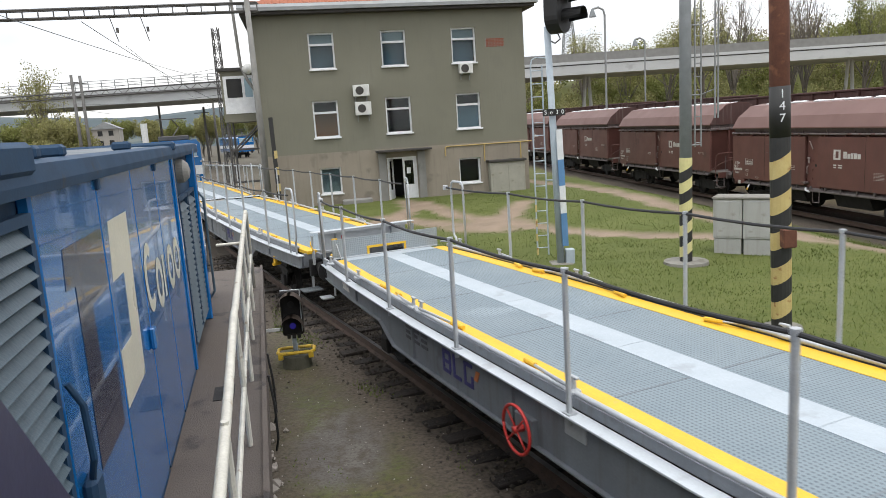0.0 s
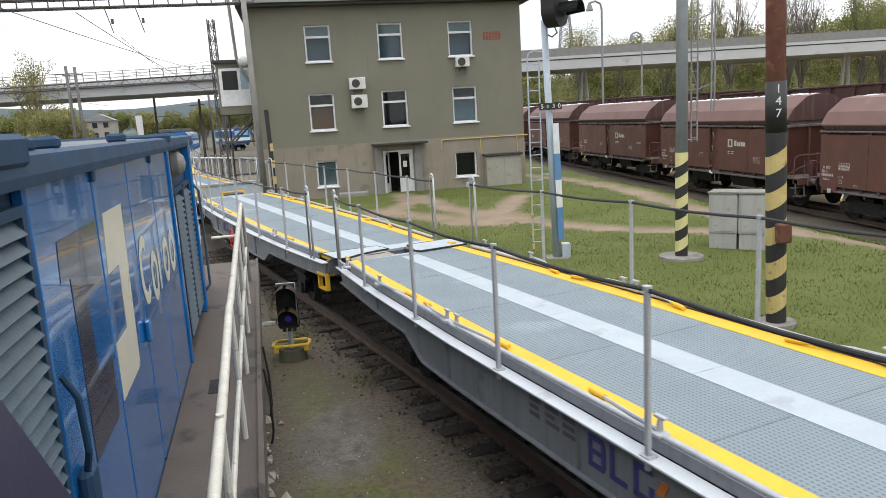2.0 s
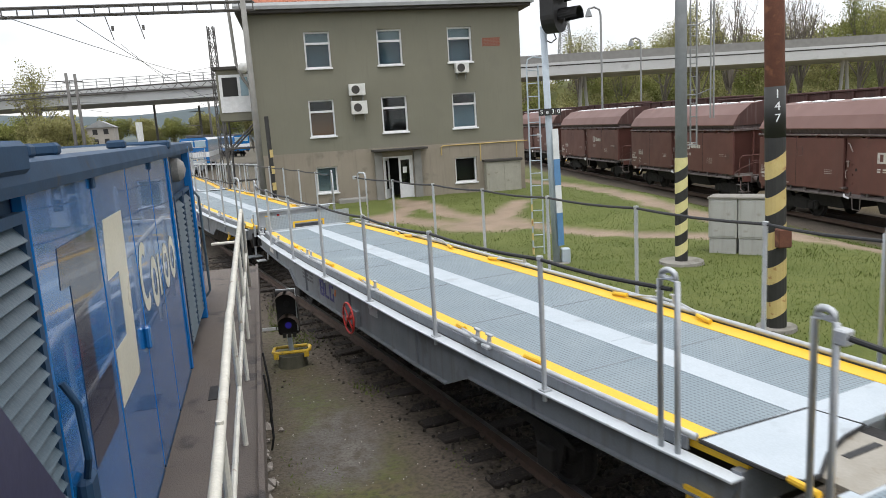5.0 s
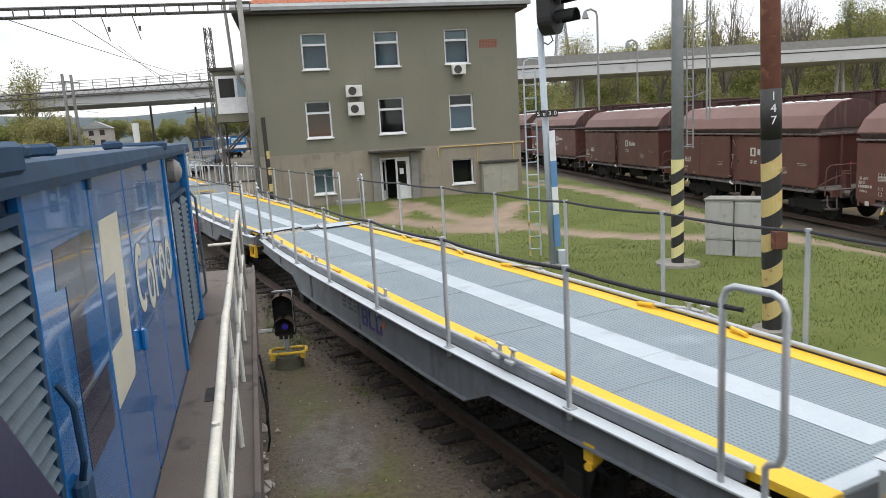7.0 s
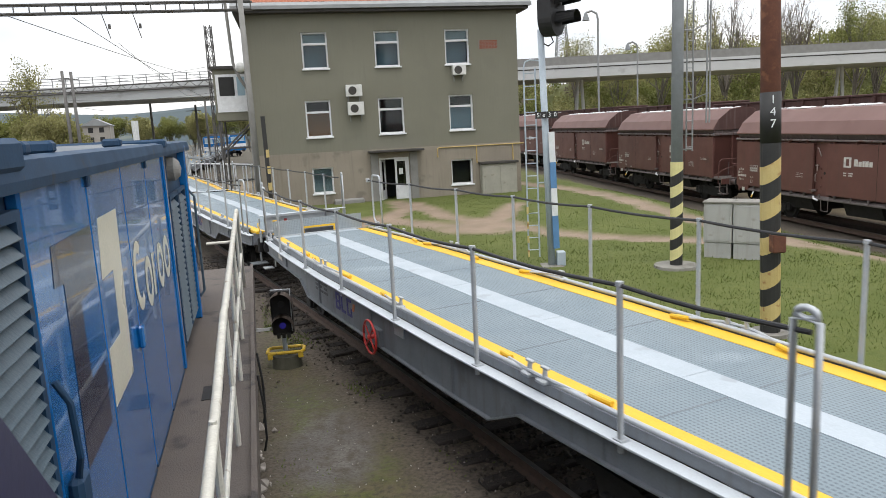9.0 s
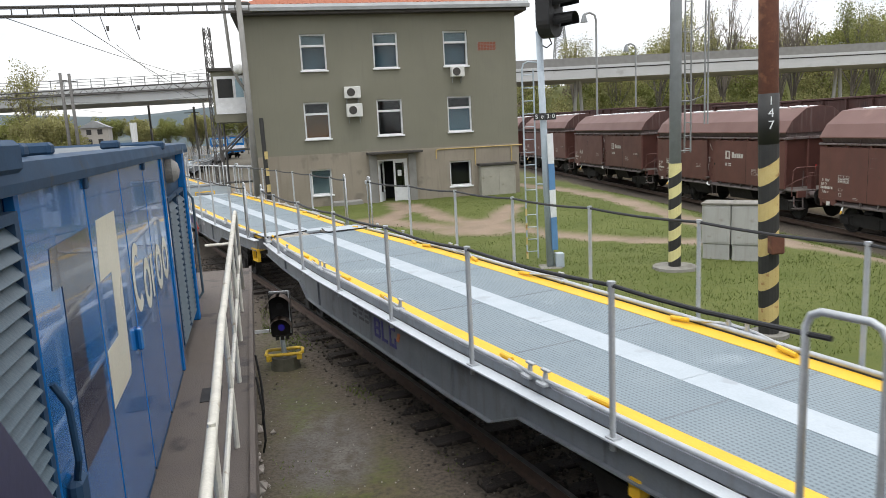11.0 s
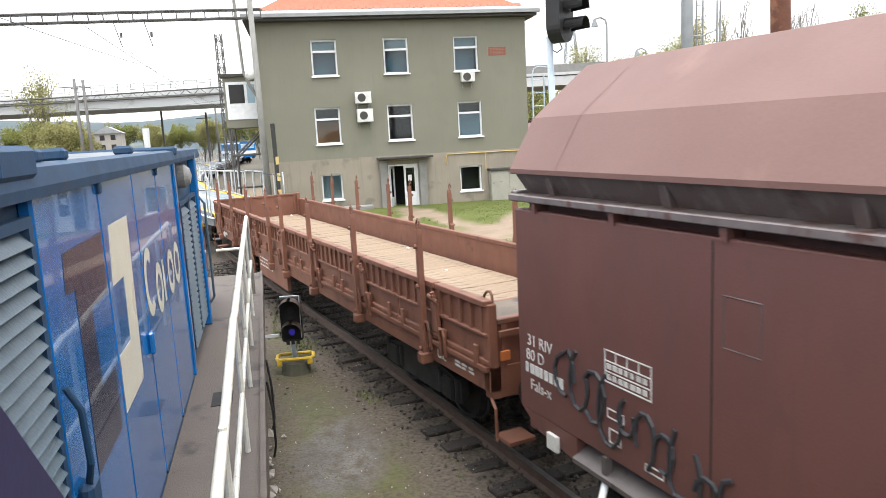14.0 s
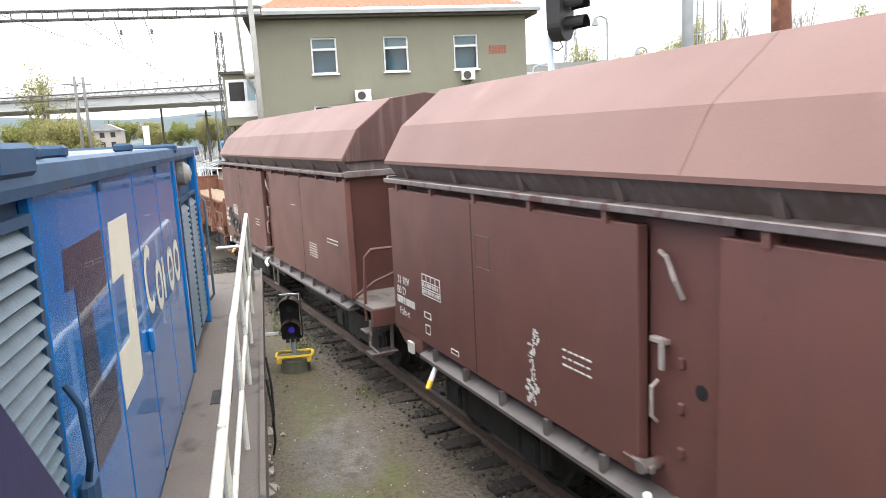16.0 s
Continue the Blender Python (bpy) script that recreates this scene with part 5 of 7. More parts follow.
    part("end_stanchion", box(B(), -0.5, -0.42, r - 0.04, r + 0.04, 1.3, 3.18), M["wagon_brown"], w)
    # rear platform
    pf = part("platform", box(B(), -1.4, 1.4, r - 0.78, r + 1.0, 1.14, 1.22, 0.01), M["platform_dust"], w, "dusty steel end platform")
    part("platform_beam", box(B(), -1.42, 1.42, r - 0.8, r - 0.7, 0.94, 1.2), M["wagon_brown"], pf)
    bm = B()
    tube(bm, [(-1.4, r - 0.1, 1.3), (-1.2, r - 0.4, 1.55), (-0.9, r - 0.72, 1.75)], 0.025, 6)
    tube(bm, [(-1.38, r - 0.4, 0.95), (-1.38, r - 0.4, 1.3), (-1.36, r - 0.43, 1.95), (-1.28, r - 0.52, 2.08), (-0.6, r - 0.72, 2.1), (1.2, r - 0.72, 2.1), (1.3, r - 0.72, 2.0), (1.3, r - 0.72, 1.2)], 0.025, 8)
    tube(bm, [(-0.9, r - 0.72, 1.75), (1.3, r - 0.72, 1.75)], 0.02, 6)
    for x in (-0.6, 0.3):
        cyl(bm, (x, r - 0.72, 1.2), (x, r - 0.72, 2.1), 0.022, seg=6)
    part("platform_rail", bm, M["wagon_brown"], w, "bent brown tube railing")
    bm = box(B(), -0.72, -0.52, r - 0.62, r - 0.4, 1.22, 1.85, 0.01)
    part("valve_box", bm, M["wagon_brown"], w)
    lv = part("hand_lever", cyl(B(), (-0.45, r - 0.5, 1.22), (-0.4, r - 0.45, 2.0), 0.018, seg=6), M["eave_steel"], w)
    part("lever_grip", cyl(B(), (-0.4, r - 0.45, 2.0), (-0.39, r - 0.44, 2.16), 0.03, seg=8), M["red"], lv)
    part("hand_lever", cyl(B(), (-0.7, r - 0.1, 1.22), (-0.66, r - 0.06, 1.9), 0.018, seg=6), M["eave_steel"], w)
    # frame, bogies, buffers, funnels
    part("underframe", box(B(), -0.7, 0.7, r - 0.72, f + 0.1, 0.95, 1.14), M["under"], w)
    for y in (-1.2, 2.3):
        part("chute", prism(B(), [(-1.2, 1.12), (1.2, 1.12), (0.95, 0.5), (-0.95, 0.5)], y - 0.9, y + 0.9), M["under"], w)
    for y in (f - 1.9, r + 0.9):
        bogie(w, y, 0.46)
    part("headstock", box(B(), -1.3, 1.3, f - 0.02, f + 0.1, 0.92, 1.2, 0.01), M["wagon_brown"], w)
    for d, y in ((1, f + 0.1), (-1, r - 0.8)):
        for x in (-0.87, 0.87):
            buffer(w, x, y, d, 1.06, M["eave_steel"])
        hook(w, y, d)
    bm = tube(B(), [(-1.35, r - 0.5, 0.98), (-1.42, r - 0.6, 0.6), (-1.3, r - 0.72, 0.45), (-1.1, r - 0.7, 0.45), (-1.05, r - 0.6, 0.95)], 0.03, 8)
    st = part("corner_stirrup", bm, M["eave_steel"], w)
    for z, y in ((0.47, r - 0.62), (0.78, r - 0.42)):
        part("step_plate", box(B(), -1.46, -1.02, y - 0.13, y + 0.13, z, z + 0.035, 0.008), M["ledge"], st, "worn steel footstep")
    # markings as bars and boxes
    side = Matrix(((0, 0, -1, -X - 0.003), (-1, 0, 0, 0), (0, 1, 0, 0), (0, 0, 0, 1)))
    for word, back, z in (("31 RIV", 0.36, 1.9), ("80 D", 0.28, 1.76), ("Fals-x", 0.36, 1.48)):
        m = side.copy()
        m[1][3], m[2][3] = f - back, z
        same("lettering", WORDS[word], w, m)
    bm = bars(B(), -X - 0.004, f - 0.12, 1.68, 0.62, 0.1, 1, gap=0.1, words=8, seed=number_seed)
    part("number_marking", bm, M["marking"], w)
    bm = B()
    ya, za = f - (1.3 if number_seed == 1 else 1.0), 2.1
    for k in range(5):
        for (y0, y1, z0, z1) in ((ya - 0.52, ya, za - 0.085 * k, za - 0.085 * k + 0.009),) if k < 4 else ():
            box(bm, -X - 0.008, -X, y0, y1, z0, z1)
        y = ya - 0.13 * k
        box(bm, -X - 0.008, -X, y - 0.0045, y + 0.0045, za - (0.255 if k in (0, 4) else 0.085), za + 0.009)
    for (y0, y1, z0, z1) in ((ya - 0.22, ya - 0.02, 1.56, 1.64), (ya - 0.18, ya - 0.04, 1.36, 1.48), (f - 1.95, f - 1.75, 1.3, 1.36)):
        for q in ((y0, y1, z0, z0 + 0.01), (y0, y1, z1 - 0.01, z1), (y0, y0 + 0.01, z0, z1), (y1 - 0.01, y1, z0, z1)):
            box(bm, -X - 0.008, -X, *q)
    bars(bm, -X - 0.002, ya - 0.02, za - 0.1, 0.48, 0.17, 2, gap=0.5, words=7, seed=number_seed + 5)
    part("load_table", bm, M["marking"], w, "white painted load table")
    part("notice_marking", bars(B(), -X - 0.004, g0 + 0.95, 1.95, 0.42, 0.2, 3, gap=0.78, words=5, seed=3), M["marking"], w)
    part("notice_marking", bars(B(), -X - 0.004, r + 2.2, 1.9, 0.5, 0.28, 6, gap=0.76, words=5, seed=4), M["marking"], w)
    part("notice_marking", bars(B(), -X - 0.004, r + 1.1, 2.1, 0.6, 0.12, 2, gap=0.76, words=5, seed=5), M["marking"], w)
    part("chalk_line", box(B(), -X - 0.008, -X, r + 3.0, r + 3.3, 2.52, 2.535), M["marking"], w)
    if number_seed == 2:
        bm = B()
        rnd = random.Random(2)
        for k in range(26):
            zz = 1.28 + k * 0.028
            y = g0 + 1.45 + rnd.uniform(-0.03, 0.03) - (0.06 if k > 20 else 0)
            wide = 0.075 if k < 8 else 0.03 if k < 16 else 0.05
            for side in (-1, 1):
                u = y + side * rnd.uniform(0, wide)
                box(bm, -X - 0.004, -X, u - rnd.uniform(0.006, wide * 0.6), u + rnd.uniform(0.006, wide * 0.6), zz, zz + rnd.uniform(0.012, 0.034))
        part("flaked_paint", bm, M["marking"], w, "flaked white paint patch")["kind"] = "stuff"
    if white_logo:
        bm = B()
        y1 = g1 - 0.85
        for q in ((y1 - 0.36, y1, 2.58, 2.64), (y1 - 0.36, y1, 2.28, 2.34), (y1 - 0.1, y1, 2.34, 2.58), (y1 - 0.36, y1 - 0.26, 2.34, 2.58)):
            box(bm, -X - 0.01, -X, *q)
        y = y1 - 0.5
        for ww, hh in ((0.17, 0.24), (0.14, 0.17), (0.09, 0.17), (0.14, 0.17), (0.14, 0.17)):
            box(bm, -X - 0.01, -X, y - ww, y, 2.34, 2.34 + hh)
            y -= ww + 0.04
        bars(bm, -X - 0.004, y1, 2.1, 0.5, 0.16, 2, words=2, seed=8)
        part("owner_mark", bm, M["marking"], w, "white owner's mark of plain blocks")["kind"] = "stuff"
    if white_logo:
        rnd = random.Random(21)
        for k in range(9):
            y = r + 0.6 + k * 1.15 + rnd.uniform(-0.3, 0.3)
            bm = B()
            for j in range(5):
                bmesh.ops.create_icosphere(bm, subdivisions=2, radius=1.0, matrix=pose(rnd.uniform(-0.3, 0.25), y + j * 0.13, 4.41, 0, 0, 0) @ Matrix.Diagonal((rnd.uniform(0.12, 0.25), rnd.uniform(0.15, 0.3), rnd.uniform(0.03, 0.07), 1)))
            part("lime_dust", bm, M["sign_white"], rf, "heap of white powder on the ridge", True)["kind"] = "stuff"
    ph = [(g0 + 2.2, 2.75), (g0 + 2.2, 2.42), (g0 + 2.48, 2.42), (g0 + 2.48, 2.75)]
    part("hatch_outline", tube(B(), [(-X - 0.001, y, z) for y, z in ph + ph[:1]], 0.005, 4), M["ledge"], w)
    if graffiti:
        rnd = random.Random(graffiti)
        bm = B()
        y, z = (f - 0.75, 1.78) if graffiti == 1 else (r + 2.2, 2.1)
        for k in range(10):
            pts = []
            cy, cz, rr = y - 0.2 * k, z - 0.05 * k + rnd.uniform(-0.06, 0.06), rnd.uniform(0.13, 0.22)
            a0 = rnd.uniform(0, 6)
            for j in range(9):
                a = a0 + j * 0.62
                pts.append((-X - 0.006, cy + rr * 0.7 * math.cos(a), cz + rr * (1.2 if k % 2 else 0.9) * math.sin(a) * (1 if j < 6 else 1.4)))
            tube(bm, [(px, py, max(1.26, pz)) for px, py, pz in pts], 0.02, 5)
        part("graffiti", bm, M["graffiti"], w, "scrawled dark spray-paint lines")
    return w


hop_first = hopper("closed rust-brown hopper wagon with dark graffiti scrawls", "passing hopper wagons", 1, 1)
hop_second = hopper("closed rust-brown hopper wagon with white flaked paint", "passing hopper wagons", 2, 0)
hop_ore = hopper("closed brown hopper wagon with a white owner's mark", "ore hopper wagons", 3, 0, True)


# ---- the parked blue locomotive that the camera rides on ----
def blue_locomotive():
    p = on_loco(0)
    w = thing("diesel_locomotive", "blue diesel locomotive with a louvred hood and white handrails", "locomotive", pose(p.x, p.y, 0, 0, 0, math.degrees(HEAD_L)))
    X = 0.80
    hood = part("hood", box(B(), -X + 0.02, X - 0.04, 0.4, 9.9, 1.5, 3.70), M["loco_trim"], w, "dark blue hood frame")
    part("hood_roof", prism(B(), [(-X - 0.03, 3.70), (X + 0.03, 3.70), (X + 0.03, 3.745), (X - 0.02, 3.775), (0.3, 3.80), (-0.3, 3.80), (-X, 3.775), (-X - 0.03, 3.745)], 0.4, 9.95), M["loco_roof"], w, "dusty grey hood roof")
    bm = B()
    prism(bm, [(X + 0.0, 3.655), (X + 0.045, 3.66), (X + 0.05, 3.70), (X + 0.035, 3.77), (X - 0.03, 3.785), (X - 0.06, 3.785), (X - 0.06, 3.70), (X, 3.70)], 0.4, 9.95)
    part("roof_gutter", bm, M["loco_trim"], w)
    for y0, y1, z in ((2.45, 2.85, 0.06), (7.2, 7.36, 0.03)):
        part("roof_beam", box(B(), -X, X + 0.06, y0, y1, 3.73, 3.79 + z, 0.02), M["loco_trim"], w)
    for y in (3.15, 3.55, 5.3):
        part("lifting_lug", box(B(), X - 0.14, X - 0.02, y, y + 0.09, 3.78, 3.84, 0.015), M["loco_trim"], w)
    # four hinged doors
    seams = [2.87, 3.94, 4.96, 6.01, 7.12]
    for k, (y0, y1) in enumerate(zip(seams, seams[1:])):
        d = part("hood_door", box(B(), X - 0.045, X + 0.012, y0 + 0.006, y1 - 0.006, 1.59, 3.665, 0.012), M["loco_blue"], w, "glossy blue sheet metal door")
        if k % 2:
            bm = box(B(), X - 0.04, X + 0.03, y0 - 0.09, y0 + 0.05, 3.66, 3.685, 0.006)
            box(bm, X + 0.005, X + 0.03, y0 - 0.01, y0 + 0.05, 3.6, 3.66, 0.006)
            part("door_stop", bm, M["loco_trim"], d, "small folded steel bracket")
        part("door_foot", box(B(), X - 0.02, X + 0.016, y0 + 0.03, y1 - 0.03, 1.575, 1.59), M["loco_trim"], d)
        if k == 2:
            part("door_latch", box(B(), X + 0.01, X + 0.05, y0 - 0.1, y0 - 0.02, 2.47, 2.62, 0.012), M["loco_blue"], d)
    # big painted mark: dark hook shape and cream hook shape, then a row of light blocks
    xa, xb = X + 0.0125, X + 0.0145
    def plate(poly, mtl, name, label):
        part(name, prism(B(), poly, xa, xb, "x"), mtl, w, label)
    # each half is split at the gap between its two doors
    plate([(3.17, 3.41), (3.90, 3.41), (3.89, 3.10), (3.53, 3.10), (3.54, 2.72), (3.84, 2.72), (3.82, 2.39), (3.27, 2.39), (3.29, 3.23), (3.14, 3.24)], M["loco_navy"], "painted_mark", "dark navy painted hook shape")
    plate([(4.10, 3.42), (4.64, 3.42), (4.55, 2.42), (3.97, 2.41), (3.98, 2.73), (4.31, 2.73), (4.34, 3.10), (4.03, 3.10)], M["loco_cream"], "painted_mark", "cream painted hook shape")

    def stroke(pts, width):
        """A flat painted band of even width along the points."""
        bm = B()
        pts = [Vector(p) for p in pts]
        rows = []
        for i, p in enumerate(pts):
            d = (pts[min(i + 1, len(pts) - 1)] - pts[max(i - 1, 0)]).normalized()
            q = Vector((-d.y, d.x)) * width / 2
            rows.append([bm.verts.new((xb, *(p + q))), bm.verts.new((xb, *(p - q)))])
        for a, b in zip(rows, rows[1:]):
            bm.faces.new((a[0], a[1], b[1], b[0]))
        return bm

    def arc(cy, cz, ry, rz, a0, a1, n=18):
        return [(cy + ry * math.cos(radians(a0 + (a1 - a0) * k / n)), cz + rz * math.sin(radians(a0 + (a1 - a0) * k / n))) for k in range(n + 1)]
    for pts in (arc(5.19, 2.90, 0.155, 0.20, 50, 310), arc(5.60, 2.78, 0.125, 0.15, 0, 360), [(5.86, 2.62), (5.86, 2.95)], arc(6.30, 2.78, 0.14, 0.15, 0, 360), arc(6.74, 2.78, 0.15, 0.15, 0, 360)):
        part("painted_shape", stroke(pts, 0.085), M["loco_cream"], w, "cream painted rounded shape")
    # louvred panels
    for y0, y1, z0, z1 in ((0.9, 2.78, 1.7, 3.56), (7.5, 8.2, 1.75, 3.22), (8.35, 9.05, 1.75, 3.22)):
        bm = B()
        box(bm, X - 0.02, X + 0.02, y0 - 0.05, y0, z0, z1)
        box(bm, X - 0.02, X + 0.02, y1, y1 + 0.05, z0, z1)
        box(bm, X - 0.02, X + 0.02, y0 - 0.05, y1 + 0.05, z1, z1 + 0.04)
        fr = part("louver_frame", bm, M["loco_trim"], w)
        me = mesh_of("louver_slat", prism(B(), [(X - 0.03, 0.05), (X + 0.025, -0.005), (X + 0.03, 0.0), (X - 0.02, 0.058)], y0, y1), M["louver"])
        for k in range(int((z1 - z0) / 0.062)):
            same("louver_slat", me, fr, pose(0, 0, z0 + k * 0.062))
    # corner post, upright, round lamp, far frame
    part("corner_post", box(B(), X - 0.04, X + 0.03, 7.16, 7.27, 1.57, 3.74, 0.012), M["loco_blue"], w)
    part("corner_post", box(B(), X - 0.05, X + 0.05, 9.2, 9.34, 1.57, 3.74, 0.015), M["loco_blue"], w)
    lamp = part("round_cover", lathe_x(B(), [(X - 0.04, 0.125), (X + 0.03, 0.125), (X + 0.08, 0.08), (X + 0.1, 0.0)], y0=8.1, z0=3.5, seg=20), M["stone_grey"], w, "domed grey cover")
    part("roof_horn", cyl(B(), (0.32, 9.3, 3.78), (0.32, 9.3, 4.05), 0.034, 0.04, 12), M["ac_white"], w, "short white upright pipe")
    part("low_end_box", box(B(), -0.7, 0.72, 9.9, 11.0, 1.5, 2.5, 0.02), M["loco_blue"], w)
    for y in (2.82,):
        bm = tube(B(), [(X + 0.05, y, 2.95), (X + 0.09, y + 0.02, 2.85), (X + 0.09, y + 0.05, 2.62), (X + 0.05, y + 0.14, 2.5), (X + 0.05, y + 0.2, 2.42)], 0.014, 7)
        box(bm, X + 0.01, X + 0.07, y + 0.1, y + 0.24, 2.3, 2.5, 0.02)
        part("lever_catch", bm, M["loco_trim"], w)
    bm = tube(B(), [(X + 0.03, 9.3, 3.2), (X + 0.1, 9.3, 3.1), (X + 0.1, 9.35, 1.9), (X + 0.03, 9.35, 1.8)], 0.016, 7)
    part("grab_rail", bm, M["louver"], w)
    # walkway and frame
    part("walkway_deck", box(B(), -1.46, 1.44, -2.4, 12.6, 1.46, 1.57), M["walkway"], w, "worn dark chequer-plate walkway")
    part("walkway_edge", box(B(), 1.44, 1.48, -2.4, 12.6, 1.28, 1.60), M["walkway"], w)
    part("drain_grate", box(B(), 1.02, 1.2, 6.2, 6.55, 1.57, 1.576), M["under"], w)
    part("main_frame", box(B(), -1.2, 1.2, -2.4, 12.6, 0.75, 1.46), M["loco_trim"], w)
    for y in (2.2, 9.6):
        bogie(w, y, 0.5)
    # handrail
    XH = 1.35
    pts = [(XH, 1.55, 1.57), (XH, 1.6, 2.30), (XH, 1.7, 2.40), (XH, 2.8, 2.455), (XH, 3.7, 2.50), (XH, 4.8, 2.60), (XH, 5.0, 2.615), (XH, 5.25, 2.60), (XH, 7.5, 2.68), (XH, 10.6, 2.755), (XH, 10.8, 2.7), (XH, 10.85, 1.57)]
    part("handrail", tube(B(), pts, 0.027, 10), M["rail_white"], w, "chipped white tube handrail", True)
    part("lower_rail", tube(B(), [(XH, 1.6, 1.98), (XH, 10.85, 2.08)], 0.018, 8), M["rail_white"], w)
    for y in (3.3, 5.15, 6.6, 8.0, 9.4):
        bm = cyl(B(), (XH, y, 1.35), (XH, y, 2.40 + 0.036 * y), 0.02, seg=8)
        q = part("handrail_post", bm, M["rail_white"], w)
        bm = box(B(), XH - 0.03, XH + 0.1, y - 0.05, y + 0.05, 1.3, 1.42, 0.01)
        part("post_foot", bm, M["loco_blue"], q)
    for y in (6.6, 7.3):
        part("air_hose", tube(B(), [(1.5, y, 1.6), (1.53, y, 1.3), (1.53, y + 0.03, 0.95), (1.5, y + 0.1, 0.8)], 0.012, 6), M["black"], w)
    # end steps beyond the hood
    part("end_rail", cyl(B(), (0.75, 12.6, 2.02), (1.3, 12.6, 2.02), 0.025, seg=8), M["rail_white"], w)
    part("end_step", box(B(), 0.6, 1.44, 12.65, 13.1, 0.9, 0.94), M["walkway"], w)
    # cab: the camera leans out of its side window
    cab = part("cab", box(B(), -1.46, 1.28, -2.4, 0.42, 1.5, 4.1, 0.04), M["loco_blue"], w)
    bm = prism(B(), [(0.42, 3.98), (0.50, 3.935), (1.20, 3.11), (1.2, 2.6), (0.42, 2.6)], 1.325, 1.345, "x")
    part("wind_deflector", bm, M["cab_violet"], w, "dark violet deflector panel beside the cab window")
    part("deflector_trim", tube(B(), [(1.335, 0.85, 3.05), (1.335, 0.98, 2.6)], 0.008, 6), M["rail_white"], w)
    return w


blue_locomotive()


# ---- the yard building ----
PSI = radians(11.5)


def facade(a, depth=0.0):
    d, nv = Vector((math.cos(PSI), math.sin(PSI))), Vector((-math.sin(PSI), math.cos(PSI)))
    return d * a + nv * (35.77 + depth)


def yard_building():
    o = facade(0)
    w = thing("yard_office_building", "three-storey grey-green rendered railway office with white windows", "building", pose(o.x, o.y, 0, 0, 0, 11.5))
    x0, x1, D, top = -1.7, 11.72, 11.0, 9.35
    wins = []   # x0, x1, z0, z1, kind
    for a, b in ((0.91, 2.14), (4.42, 5.65), (7.95, 9.2)):
        wins.append((a, b, 6.79, 8.5, "top"))
    for a, b, k in ((0.85, 2.08, "curtain"), (4.42, 5.7, "dark"), (8.02, 9.28, "light")):
        wins.append((a, b, 3.52, 5.29, k))
    for a, b, k in ((0.94, 1.97, "pale"), (7.99, 9.13, "dark2")):
        wins.append((a, b, 0.75, 2.03, k))
    door = (4.28, 5.8, 0.16, 2.32)
    holes = [(a, b, c, d) for a, b, c, d, _ in wins] + [door]
    xs = sorted({x0, x1, *[h[0] for h in holes], *[h[1] for h in holes]})
    zs = sorted({-0.4, top, 2.78, *[h[2] for h in holes], *[h[3] for h in holes]})
    walls = {"plinth": B(), "plaster": B()}
    for a, b in zip(xs, xs[1:]):
        for c, d in zip(zs, zs[1:]):
            mx, mz = (a + b) / 2, (c + d) / 2
            if any(h[0] < mx < h[1] and h[2] < mz < h[3] for h in holes):
                continue
            box(walls["plinth" if mz < 2.78 else "plaster"], a, b, -0.03 if mz < 2.78 else 0.0, 0.35, c, d)
    for k, bm in walls.items():
        bmesh.ops.remove_doubles(bm, verts=bm.verts, dist=0.0005)
        part("front_wall", bm, M[k], w, "weathered render with stains")
    part("side_wall", box(B(), x0, x0 + 0.35, 0.35, D, -0.4, top), M["plaster"], w)
    part("side_wall", box(B(), x1 - 0.35, x1, 0.35, D, -0.4, top), M["plaster"], w)
    part("back_wall", box(B(), x0 + 0.35, x1 - 0.35, D - 0.35, D, -0.4, top), M["plaster"], w)
    for z in (2.9, 6.1):
        part("floor_slab", box(B(), x0 + 0.35, x1 - 0.35, 0.36, D - 0.35, z, z + 0.25), M["stone_grey"], w)
    # eaves and hipped tile roof
    part("cornice", box(B(), x0 - 0.42, x1 + 0.5, -0.45, D + 0.4, 9.35, 9.5, 0.02), M["dark_tin"], w)
    g = prism(B(), [(-0.62, 9.5), (-0.62, 9.66), (-0.56, 9.66), (-0.3, 9.85), (-0.3, 9.5)], x0 - 0.5, x1 + 0.62, "x")
    part("gutter_flashing", g, M["tin"], w, "grey tin gutter strip")
    bm = B()
    e = [(x0 - 0.42, -0.5), (x1 + 0.5, -0.5), (x1 + 0.5, D + 0.45), (x0 - 0.42, D + 0.45)]
    bot = [bm.verts.new((x, y, 9.52)) for x, y in e]
    rid = [bm.verts.new((x0 + 5.2, D / 2, 13.2)), bm.verts.new((x1 - 5.2, D / 2, 13.2))]
    for f in ((bot[0], bot[1], rid[1], rid[0]), (bot[1], bot[2], rid[1]), (bot[2], bot[3], rid[0], rid[1]), (bot[3], bot[0], rid[0]), bot[::-1]):
        bm.faces.new(f)
    roof = part("roof", bm, M["roof_tile"], w, "red clay tile hipped roof")
    tile = mesh_of("roof_tile", prism(B(), [(-0.18, 0.0), (-0.12, 0.035), (0, 0.05), (0.12, 0.035), (0.18, 0.0)], 0, 0.42), M["roof_tile"])
    pitch = math.degrees(math.atan2(3.68, D / 2 + 0.5))
    for r in range(2):
        for k in range(int((x1 - x0) / 0.36)):
            y = -0.28 + r * 0.34
            same("roof_tile", tile, roof, pose(x0 + 0.2 + k * 0.36, y, 9.54 + (y + 0.5) * math.tan(radians(pitch)), pitch - 3))
    # windows
    for i, (a, b, c, d, kind) in enumerate(wins):
        wd = part("window", box(B(), a, b, 0.2, 0.24, c, d), M["glass"], w)
        wd.visible_shadow = False
        t = 0.075
        split = c + (d - c) * (0.68 if kind != "dark2" and kind != "pale" else 0.0)
        bm = B()
